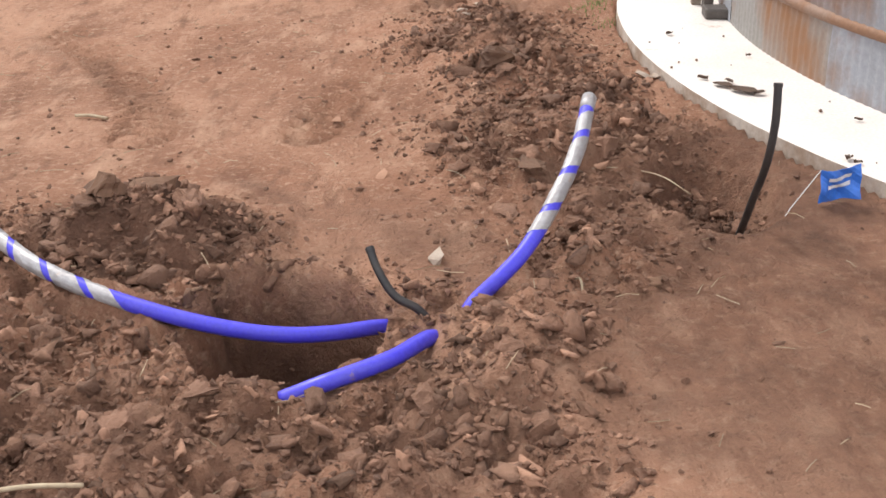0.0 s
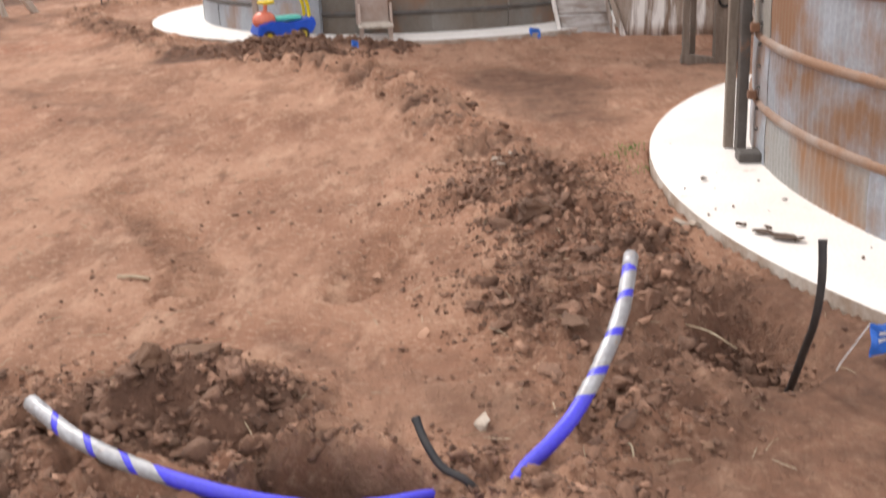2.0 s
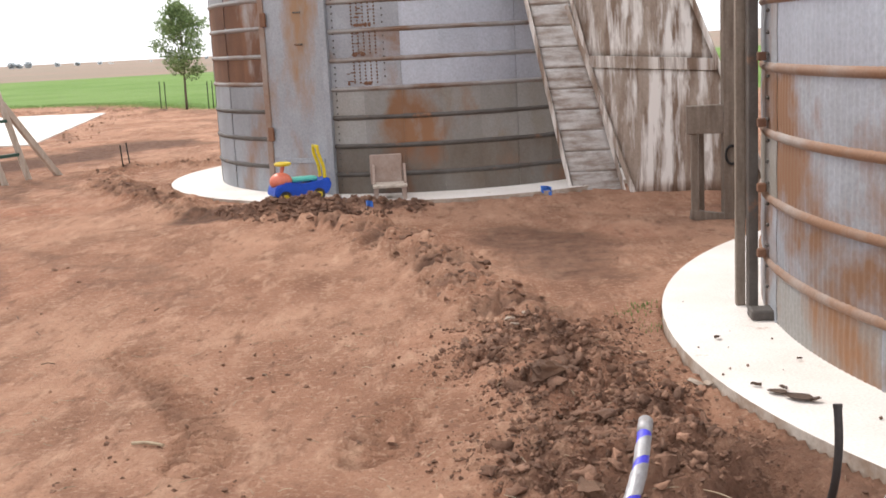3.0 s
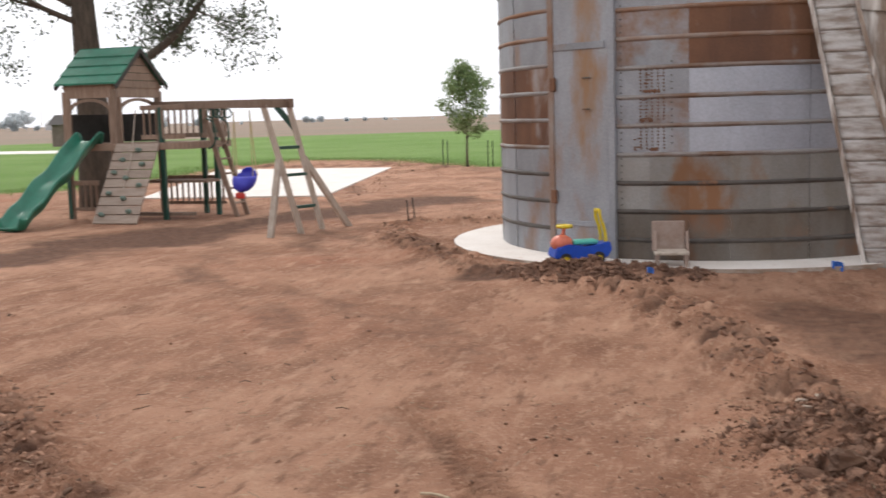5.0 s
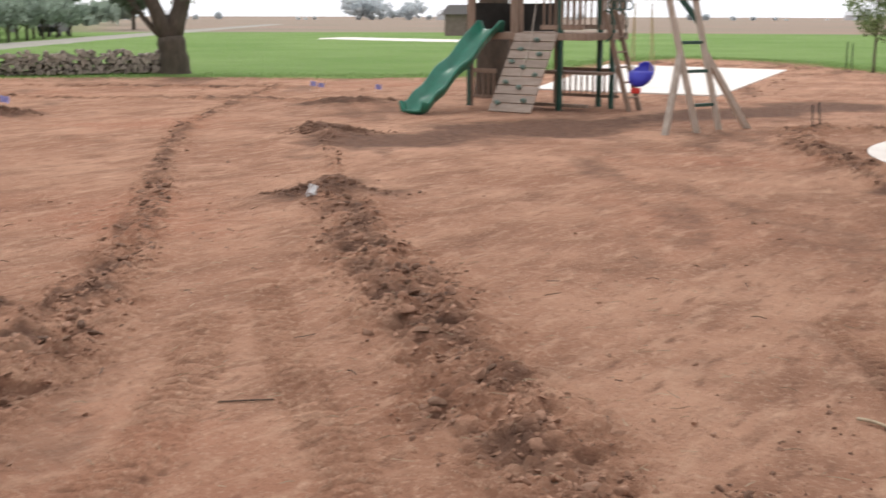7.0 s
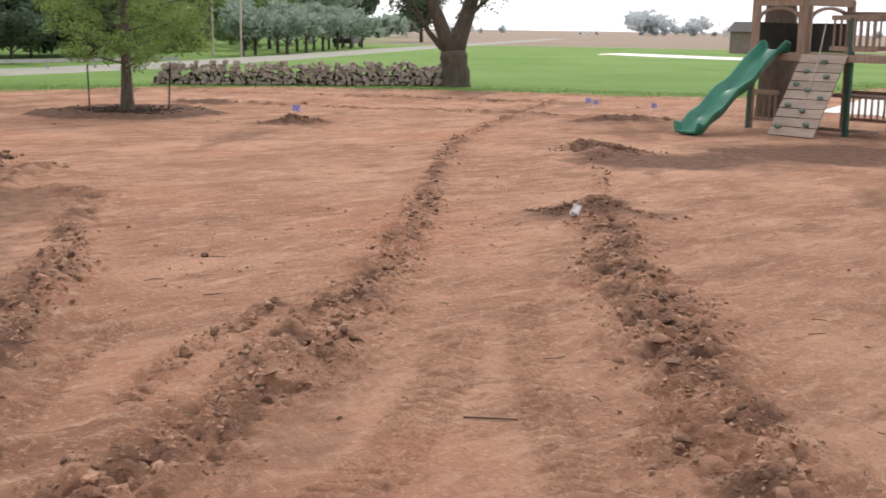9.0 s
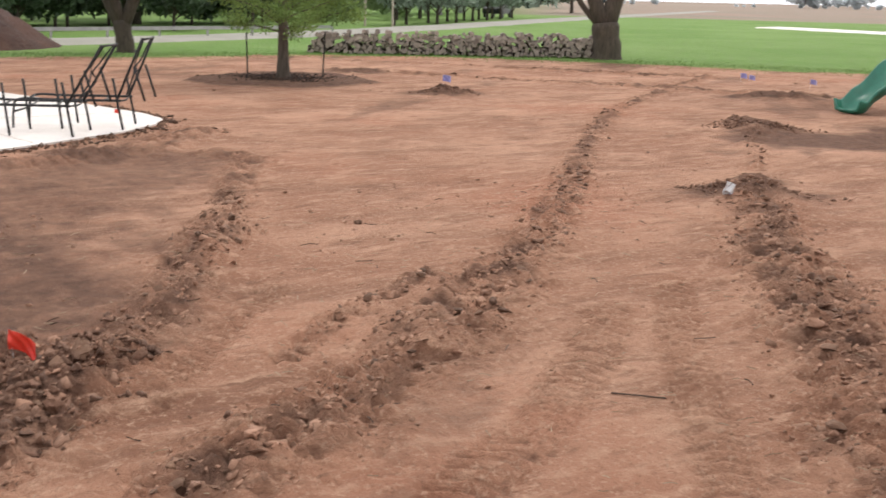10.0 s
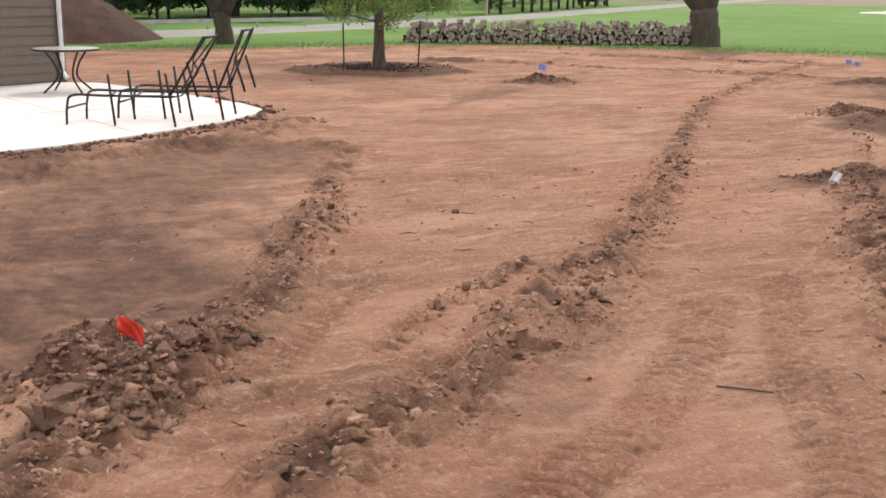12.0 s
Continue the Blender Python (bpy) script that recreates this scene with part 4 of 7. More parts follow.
flag((-15.3, 4.2, 0.08), (-15.33, 4.2, 0.24), M_FLAGRED, "small red marker flag at the patio", 0.05, 1.2)

# crumpled plastic scrap in the heap across the yard
scrap = empty("plastic_scrap", pose(-7.55, 7.58, height(-7.55, 7.58) + 0.01, 15, 20, 35), "crumpled white and blue plastic scrap in a soil heap", "litter")
for mat, ox, long_ in ((M_WHITE, 0.0, 0.14), (M_SWING, 0.05, 0.06)):
    bm = B()
    g = [[bm.verts.new((ox + 0.022 * i + random.uniform(-0.012, 0.012), random.uniform(-0.03, 0.03), long_ * j / 4)) for j in range(5)] for i in range(5)]
    for i in range(4):
        for j in range(4):
            bm.faces.new((g[i][j], g[i + 1][j], g[i + 1][j + 1], g[i][j + 1]))
    ob = part("sheet", bm, mat, scrap)
    ob.modifiers.new("thick", "SOLIDIFY").thickness = 0.003


# ---- round concrete slabs ----
def round_slab(name, cx, cy, r, top, label):
    bm = B()
    n = 128
    out = [(cx + r * math.cos(2 * math.pi * k / n), cy + r * math.sin(2 * math.pi * k / n)) for k in range(n)]
    prism(bm, out, top - 0.3, top)
    es = [e for e in bm.edges if abs(e.verts[0].co.z - top) < 1e-4 and abs(e.verts[1].co.z - top) < 1e-4]
    bmesh.ops.bevel(bm, geom=es, offset=0.015, segments=2, affect="EDGES")
    ob = part(name, bm, M_CONC)
    ob.data.materials.append(M_CONC_SIDE)
    for p in ob.data.polygons:
        if abs(p.normal.z) < 0.3:
            p.material_index = 1
    return tagged(ob, label, "concrete slab", kind="structure")


round_slab("slab_1", 5.67, 6.35, 4.69, 0.10, "pale round concrete slab under a grain bin")
round_slab("slab_2", -1.18, 15.67, 3.50, 0.08, "pale round concrete slab under the far grain bin")


# ---- grain bins ----
def grain_bin(cx, cy, r, base, pitch, rings, label, choose, a0, a1, sector, gap, ripple, rib_mat, low=0.0, lift=0.0):
    """A round bin of ringed steel sheets: each sheet and each rib is a part."""
    e = empty("grain_bin", Matrix.Translation((cx, cy, base)), label, "grain bin")
    for k in range(rings):
        z0, z1 = max(0, k * pitch - low), (k + 1) * pitch - low
        a = 0.0
        while a < 360 - 1e-6:
            b = min(a + sector, 360)
            mid = (a + b) / 2
            lo, hi = a, b
            a = b
            up = lift if 90 <= mid < 235 else 0.0
            for g0, g1 in gap:
                if lo >= g0 and hi <= g1:
                    break
            else:
                fine = ripple and a0 <= mid <= a1
                cols = int(sector * math.pi / 180 * r / 0.014) if fine else 10
                vs, fs = [], []
                rows = 3
                lap = 0.006 * (int(lo / sector) % 2)
                for j in range(rows):
                    for i in range(cols + 1):
                        an = radians(lo + (hi - lo) * i / cols)
                        rr = r + lap + (0.003 * math.sin(i * math.pi / 2) if fine else 0) + 0.004 * math.sin(j * 1.6)
                        vs.append((rr * math.cos(an), rr * math.sin(an), (z0 + up if k else z0) + (z1 + up - (z0 + up if k else z0)) * j / (rows - 1)))
                for j in range(rows - 1):
                    for i in range(cols):
                        q = j * (cols + 1) + i
                        fs.append((q, q + 1, q + cols + 2, q + cols + 1))
                ob = raw("wall_sheet", vs, fs, choose(k, mid), e, smooth=True)
        # rib round the top of the ring
        bm = B()
        spans = [(0, 360)] if not gap else [(gap[i][1], gap[(i + 1) % len(gap)][0] + (360 if i == len(gap) - 1 else 0)) for i in range(len(gap))]
        if lift:
            spans = [(252, 450), (90, 234)]
        for s0, s1 in spans:
            up = lift if s1 == 234 else 0.0
            pts = [Vector((r * math.cos(radians(s0 + (s1 - s0) * i / 120)), r * math.sin(radians(s0 + (s1 - s0) * i / 120)), z1 + up)) for i in range(121)]
            prof = [(0.0, -0.028), (0.016, -0.02), (0.026, 0.0), (0.016, 0.02), (0.0, 0.028)]
            rows_ = [[bm.verts.new((p.x * (r + o) / r, p.y * (r + o) / r, p.z + h)) for o, h in prof] for p in pts]
            for q0, q1 in zip(rows_, rows_[1:]):
                for j in range(4):
                    bm.faces.new((q0[j], q1[j], q1[j + 1], q0[j + 1]))
        part("rib", bm, rib_mat(k), e, smooth=True)
    # roof
    bm = B()
    tip, eave = bm.verts.new((0, 0, rings * pitch + r * 0.5)), []
    n = 48
    for k in range(n):
        an = 2 * math.pi * k / n
        eave.append(bm.verts.new(((r + 0.12) * math.cos(an), (r + 0.12) * math.sin(an), rings * pitch)))
    for k in range(n):
        bm.faces.new((eave[k], eave[(k + 1) % n], tip))
    part("roof", bm, M_GALV, e)
    return e


def near_choice(k, a):
    h = (int(a) * 7 + k * 13) % 10
    if k >= 4:
        return M_BRIGHT if h < 6 else M_GALV
    if k in (1, 3):
        return M_HALFRUST if h < 7 else M_OLIVE
    return M_OLIVE if h < 5 else M_HALFRUST


bin_a = grain_bin(5.67, 6.35, 4.08, 0.10, 0.37, 12, "old corrugated steel grain bin with rusty ribs on concrete", near_choice, 150, 290, 18, [], True,
                  lambda k: M_RIB_RUST, 0.06)


def bin_patch(k, a):
    """Sheets of the far bin: new sheets right of the door, rust bands over and beside it."""
    if 196 < a < 233:
        return M_RUST if k in (4, 5, 6) else M_GALV
    if a > 256:
        if k in (4, 5, 6):
            return M_BRIGHT if a > 266 else M_HALFRUST if k == 5 else M_GALV
        if k in (7, 8):
            return M_RUST if a > 266 else M_HALFRUST
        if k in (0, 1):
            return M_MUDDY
        return M_OLIVE if k < 4 else M_GALV
    return M_RUST if k in (7, 8) else M_GALV


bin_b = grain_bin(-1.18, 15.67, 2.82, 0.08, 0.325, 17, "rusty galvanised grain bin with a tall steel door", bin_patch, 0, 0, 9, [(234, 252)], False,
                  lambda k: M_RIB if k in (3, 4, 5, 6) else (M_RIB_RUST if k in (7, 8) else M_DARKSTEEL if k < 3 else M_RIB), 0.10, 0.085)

# door of the far bin: flat sheet in a frame, with hinges and a latch
DC = Vector((-1.18, 15.67, 0.08))


def on_bin(a, z, r=2.82):
    return Vector((r * math.cos(radians(a)), r * math.sin(radians(a)), z))


def door_panel(name, a0, a1, z0, z1, proud, thick, mat, label=""):
    p, q = on_bin(a0, z0, 2.82 + proud), on_bin(a1, z0, 2.82 + proud)
    out = ((p + q) / 2).normalized()
    out.z = 0
    out.normalize()
    bm = B()
    vs = [bm.verts.new(v + d) for d in (Vector((0, 0, 0)), -out * thick) for v in (p, q, Vector((q.x, q.y, z1)), Vector((p.x, p.y, z1)))]
    for f in ((0, 1, 2, 3), (7, 6, 5, 4), (0, 4, 5, 1), (1, 5, 6, 2), (2, 6, 7, 3), (3, 7, 4, 0)):
        bm.faces.new([vs[i] for i in f])
    bmesh.ops.bevel(bm, geom=bm.edges[:], offset=0.006, segments=1, affect="EDGES")
    return part(name, bm, mat, bin_b, label)


door = door_panel("door", 235.2, 251.6, 0.0, 5.5, 0.045, 0.05, M_DOOR, "flat grey steel door with rust along its edges")
door_panel("door_frame", 233.6, 235.4, 0.0, 5.5, 0.065, 0.12, M_RIB_RUST, "rusty upright door frame")
door_panel("door_frame", 251.4, 253.0, 0.0, 5.5, 0.065, 0.12, M_GALV, "grey upright door frame")
door_panel("cross_bar", 235.5, 250.5, 2.42, 2.50, 0.058, 0.02, M_GALV)
door_panel("cross_bar", 235.5, 250.5, 0.36, 0.42, 0.055, 0.02, M_GALV)
for z in (0.62, 1.95):
    door_panel("hinge", 234.6, 236.3, z, z + 0.16, 0.085, 0.03, M_RUST)
for z in (1.72, 2.08):
    door_panel("latch", 244.5, 246.6, z, z + 0.018, 0.07, 0.025, M_DARKSTEEL)
# rows of bolts beside the door and at the sheet seams
for a, z0, z1 in ((254.2, 0.1, 3.4), (266.2, 1.33, 2.25)):
    z = z0
    while z < z1:
        bm = B()
        bmesh.ops.create_icosphere(bm, subdivisions=1, radius=0.011)
        ob = part("bolt", bm, M_DARKSTEEL, bin_b)
        ob.location = on_bin(a, z, 2.83)
        z += 0.075

# rusty bolt heads in close rows where the new sheets overlap the old
bm = B()
bmesh.ops.create_icosphere(bm, subdivisions=1, radius=0.012)
rust_bolt = bpy.data.meshes.new("rusty_bolt")
bm.to_mesh(rust_bolt)
bm.free()
rust_bolt.materials.append(M_RUST)
for k in range(3):
    for i in range(5):
        for j in range(7):
            ob = new("rusty_bolt", rust_bolt)
            ob.parent = bin_b
            ob.location = on_bin(259.0 + i * 1.35, 1.27 + k * 0.325 + j * 0.038, 2.832)

# horizontal scabs of rust between the bolt rows and along the ribs
for k in range(3):
    for i in range(9):
        a = 257.0 + random.random() * 6.5
        z = 1.26 + k * 0.325 + (0.0 if i < 4 else random.random() * 0.26)
        wide = random.uniform(0.6, 2.2)
        bm = B()
        rows_ = []
        for q in range(6):
            an = a + wide * q / 5
            hh = (0.004 + 0.018 * (i < 4)) * math.sin(math.pi * (q + 0.5) / 6) * random.uniform(0.6, 1.3) + 0.003
            rows_.append((bm.verts.new(on_bin(an, z - hh, 2.832)), bm.verts.new(on_bin(an, z, 2.836)), bm.verts.new(on_bin(an, z + hh, 2.832))))
        for p, q in zip(rows_, rows_[1:]):
            bm.faces.new((p[0], q[0], q[1], p[1]))
            bm.faces.new((p[1], q[1], q[2], p[2]))
        part("rust_scab", bm, M_RUST, bin_b)

# door jamb of the near bin: two upright channels, foot block and bolts
JA = Vector((1.52, 6.74, 0.10)) - Vector((5.67, 6.35, 0.10))
for dx, dy, w, mat, lab in ((-0.05, 0.08, 0.055, M_OLDWOOD, "grey steel outer door channel"), (0.0, -0.03, 0.09, M_DARKSTEEL, "dark steel door jamb")):
    bm = B()
    beam(bm, (JA.x + dx, JA.y + dy, 0.0), (JA.x + dx, JA.y + dy, 4.4), w, 0.055, bevel=0.006)
    part("door_jamb", bm, mat, bin_a, lab)
bm = B()
box(bm, JA.x + 0.02, JA.y - 0.26, 0.03, 0.16, 0.14, 0.06, None, 0.012)
part("foot_block", bm, M_DARKSTEEL, bin_a, "rusty foot bracket on the slab")
for z in (0.36, 0.74, 1.11, 1.48, 1.85):
    bm = B()
    box(bm, JA.x + 0.03, JA.y - 0.15, z, 0.05, 0.05, 0.05, None, 0.008)
    part("clamp", bm, M_RUST, bin_a)
z = 0.05
while z < 3.0:
    bm = B()
    bmesh.ops.create_icosphere(bm, subdivisions=1, radius=0.012)
    ob = part("bolt", bm, M_DARKSTEEL, bin_a)
    ob.location = (JA.x + 0.055, JA.y - 0.19, z)
    z += 0.12

# dirt crumbs and leaves on the near slab
n = 26
an, rr = rng.uniform(3.0, 4.4, n), rng.uniform(4.15, 4.66, n)
sx, sy = 5.67 + rr * np.cos(an), 6.35 + rr * np.sin(an)
vs, fs = [], []
for i in range(n):
    s = 0.004 + 0.011 * rng.random() ** 3
    bv, bf = CHUNKS[i % 8]
    o = len(vs)
    vs += [(sx[i] + s * v[0], sy[i] + s * v[1], 0.102 + s * 0.5 + s * 0.7 * v[2]) for v in bv]
    fs += [tuple(o + int(q) for q in f) for f in bf]
tagged(raw("slab_crumbs", vs, fs, M_CLOD_DARK), "crumbs of dark soil strewn on the concrete", "soil crumbs", kind="stuff")


# curled dry leaves and chips on the near slab
for x, y, long_, turn in ((1.32, 5.08, 0.09, -40), (1.40, 4.99, 0.13, -35), (1.25, 5.20, 0.05, -20), (1.46, 4.95, 0.06, 30), (1.62, 4.11, 0.05, 60), (1.64, 4.06, 0.035, 10), (1.79, 4.58, 0.035, -10), (1.21, 6.05, 0.05, 50), (1.54, 5.60, 0.03, 20), (1.36, 5.14, 0.05, -60)):
    bm = B()
    g = [[bm.verts.new((long_ * (i / 4 - 0.5), 0.32 * long_ * (j - 1) * math.sin(math.pi * (i + 0.6) / 5.2), 0.004 + 0.008 * abs(j - 1) + random.uniform(0, 0.007))) for j in range(3)] for i in range(5)]
    for i in range(4):
        for j in range(2):
            bm.faces.new((g[i][j], g[i + 1][j], g[i + 1][j + 1], g[i][j + 1]))
    ob = part("dry_leaf", bm, M_TWIG)
    ob.modifiers.new("thick", "SOLIDIFY").thickness = 0.002
    ob.matrix_world = pose(x, y, 0.1015, 0, 0, turn)
    tagged(ob, "curled dark dry leaf lying on concrete", "leaf", "dry leaves on the slab")


# ---- sheets leaning on the far bin ----
def leaning_sheet():
    e = empty("corrugated_sheet", Matrix.Translation((0.95, 12.85, 0)), "weathered corrugated metal strip leaning against the grain bin", "metal sheet")
    a0, a1, b0, b1 = Vector((-0.27, 0.0, 0.0)), Vector((0.32, -0.02, 0.0)), Vector((-0.98, 0.12, 3.5)), Vector((-0.55, 0.10, 3.5))
    n = 90
    for k in range(0, n, 6):
        bm = B()
        prev = None
        for j in range(7):
            u = min((k + j) / n, 1)
            bulge = 0.010 * math.sin((k + j) * 2 * math.pi / 3) + (0.006 if j == 6 else 0)
            p, q = a0.lerp(b0, u), a1.lerp(b1, u)
            row = [bm.verts.new(p.lerp(q, i / 6) + Vector((0, -bulge - 0.01 * math.sin(i * 1.05), 0))) for i in range(7)]
            if prev:
                for i in range(6):
                    bm.faces.new((prev[i], prev[i + 1], row[i + 1], row[i]))
            prev = row
        ob = part("corrugation", bm, M_STRIP, e, smooth=True)
        ob.modifiers.new("thick", "SOLIDIFY").thickness = 0.004
    for p, q in ((a0, b0), (a1, b1)):
        bm = B()
        beam(bm, p + Vector((0, -0.03, 0)), q + Vector((0, -0.03, 0)), 0.022, 0.045, bevel=0.004)
        part("edge_rail", bm, M_PANEL, e)
    return e


leaning_sheet()


def leaning_panel():
    e = empty("metal_sheet", Matrix.Translation((1.36, 12.72, 0)), "large muddy sheet metal panel leaning beside the grain bin", "metal panel")
    A, Bq, C, D = Vector((0, 0, 0)), Vector((1.45, -0.25, 0)), Vector((0.40, 0.28, 2.85)), Vector((-0.98, 0.35, 3.05))

    def at(u, v, out=0.0):
        return A.lerp(Bq, u).lerp(D.lerp(C, u), v) + Vector((0, -out, 0))

    for v0, v1 in ((0.0, 0.47), (0.49, 0.93)):
        bm = B()
        g = [[bm.verts.new(at(i / 12, v0 + (v1 - v0) * j / 10, 0.012 * math.sin(i * 2.3 + j))) for j in range(11)] for i in range(13)]
        for i in range(12):
            for j in range(10):
                bm.faces.new((g[i][j], g[i + 1][j], g[i + 1][j + 1], g[i][j + 1]))
        ob = part("sheet", bm, M_PANEL, e, smooth=True)
        ob.modifiers.new("thick", "SOLIDIFY").thickness = 0.006
    for v in (0.48, 0.94):
        bm = B()
        beam(bm, at(0.02, v, 0.03), at(0.99, v, 0.03), 0.02, 0.13, bevel=0.004)
        part("cross_rail", bm, M_PANEL, e)
    for u in (0.0, 1.0):
        bm = B()
        beam(bm, at(u, 0.0, 0.03), at(u, 0.98, 0.03), 0.05, 0.05, bevel=0.004)
        part("side_rail", bm, M_PANEL, e)


leaning_panel()


# ---- old timber frame behind the near bin ----
def timber_frame():
    e = empty("timber_frame", Matrix.Translation((1.95, 10.7, 0)), "grey weathered timber post and frame with an iron ring", "wooden frame")
    for name, a, b, w, h in (("post", (0.12, 0, -0.1), (0.12, 0, 2.15), 0.17, 0.12), ("post", (0.31, 0.05, -0.1), (0.31, 0.05, 2.3), 0.14, 0.12), ("top_rail", (-0.27, -0.02, 0.93), (0.06, -0.02, 0.93), 0.10, 0.26),
                             ("upright", (-0.20, -0.02, 0.06), (-0.20, -0.02, 0.80), 0.07, 0.06), ("upright", (-0.12, 0.10, 0.06), (-0.12, 0.10, 0.80), 0.05, 0.05), ("bottom_rail", (-0.24, -0.02, 0.05), (0.10, -0.02, 0.0), 0.08, 0.09), ("cap", (0.02, 0, 2.18), (0.24, 0, 2.18), 0.2, 0.05)):
        bm = B()
        beam(bm, a, b, w, h, bevel=0.007)
        part(name, bm, M_OLDWOOD, e)
    bm = B()
    tube(bm, [Vector((0.13 + 0.0, -0.09 - 0.0, 0.60)) + Vector((0.055 * math.cos(t), -0.01, 0.085 * math.sin(t))) for t in [k * 2 * math.pi / 18 for k in range(16)]], 0.012, 8)
    part("ring", bm, M_IRON, e, "black iron ring handle", smooth=True)


timber_frame()


# ---- toys by the far bin ----
def ride_on():
    m = pose(-2.37, 12.47, 0.083, 0, 0, 33)
    e = empty("ride_on_toy", m, "blue plastic ride-on toy car with yellow handle and coral nose", "toy car")
    bm = B()
    prof = [(-0.33, 0.10), (-0.30, 0.20), (-0.16, 0.24), (0.02, 0.19), (0.20, 0.22), (0.33, 0.25), (0.36, 0.16), (0.31, 0.07), (0.22, 0.06), (0.16, 0.12), (0.09, 0.06), (-0.12, 0.06), (-0.18, 0.11), (-0.25, 0.06)]
    lo = [bm.verts.new((x, -0.13, z)) for x, z in prof]
    hi = [bm.verts.new((x, 0.13, z)) for x, z in prof]
    for k in range(len(prof)):
        bm.faces.new((lo[k], lo[(k + 1) % len(prof)], hi[(k + 1) % len(prof)], hi[k]))
    bm.faces.new(lo[::-1])
    bm.faces.new(hi)
    bmesh.ops.bevel(bm, geom=bm.edges[:], offset=0.014, segments=2, affect="EDGES")
    part("body", bm, M_TOYBLUE, e)
    bm = B()
    bmesh.ops.create_uvsphere(bm, u_segments=20, v_segments=12, radius=1)
    for v in bm.verts:
        v.co = Vector((-0.20 + v.co.x * 0.13, v.co.y * 0.115, 0.24 + v.co.z * 0.10))
    part("nose", bm, M_CORAL, e, "coral red rounded nose", smooth=True)
    bm = B()
    box(bm, 0.06, 0, 0.245, 0.30, 0.17, 0.05, None, 0.02)
    part("seat", bm, M_TEAL, e, "teal green seat")
    part("steering_column", tube(B(), [(-0.19, 0, 0.30), (-0.17, 0, 0.41)], 0.022, 10), M_CORAL, e)
    bm = B()
    tube(bm, [Vector((-0.165 + 0.075 * math.cos(t), 0.085 * math.sin(t), 0.43)) for t in [k * 2 * math.pi / 20 for k in range(21)]], 0.020, 8)
    part("steering_wheel", bm, M_YELLOW, e, "yellow steering wheel", smooth=True)
    bm = B()
    for s in (-0.07, 0.07):
        tube(bm, spline([(0.30, s, 0.22), (0.29, s, 0.36), (0.24, s * 0.95, 0.52), (0.235, s * 0.8, 0.60)], 5), 0.02, 8)
    tube(bm, [(0.235, -0.062, 0.595), (0.235, 0.062, 0.595)], 0.02, 8)
    part("push_handle", bm, M_YELLOW, e, "tall yellow push handle", smooth=True)
    for wx in (-0.205, 0.19):
        for wy in (-0.13, 0.13):
            bm = B()
            tube(bm, [(wx, wy - 0.022, 0.07), (wx, wy + 0.022, 0.07)], 0.07, 18)
            w = part("wheel", bm, M_BLACK, e)
            bm = B()
            tube(bm, [(wx, wy - 0.028, 0.07), (wx, wy + 0.028, 0.07)], 0.036, 14)
            part("hub", bm, M_YELLOW, w, "yellow wheel hub")


ride_on()


def toy_chair():
    e = empty("toy_chair", pose(-1.33, 12.42, 0.03, 0, 0, 8), "small tan plastic children's chair beside the grain bin", "chair")
    bm = B()
    box(bm, 0, 0, 0.20, 0.38, 0.32, 0.035, None, 0.012)
    part("seat", bm, M_PALEWOOD, e, "pale dusty seat")
    bm = B()
    box(bm, -0.03, 0.16, 0.38, 0.36, 0.04, 0.34, Matrix.Rotation(radians(-8), 4, "X"), 0.016)
    part("backrest", bm, M_TOYCHAIR, e)
    for x in (-0.16, 0.16):
        for y in (-0.13, 0.14):
            bm = B()
            beam(bm, (x, y, 0.0), (x * 0.95, y, 0.19), 0.05, 0.05, bevel=0.008)
            part("leg", bm, M_TOYCHAIR, e)
        bm = B()
        beam(bm, (x * 1.08, -0.02, 0.205), (x * 1.08, 0.17, 0.40), 0.03, 0.06, bevel=0.006)
        part("arm", bm, M_TOYCHAIR, e)


toy_chair()

# pair of steel stakes in the soil
for k, (dx, lean) in enumerate(((0.0, 0.03), (0.12, 0.05))):
    bm = B()
    tube(bm, [(0, 0, -0.2), (-lean, 0, 0.33)], 0.011, 8)
    ob = part("steel_stake", bm, M_IRON)
    ob.matrix_world = Matrix.Translation((-6.3 + dx, 17.75, height(-6.3 + dx, 17.75)))
    tagged(ob, "thin rusty steel stake driven into the soil", "stake", "steel stakes")


# ---- play set ----
def slat(bm, a, b, w, h):
    return beam(bm, a, b, w, h, bevel=0.004)


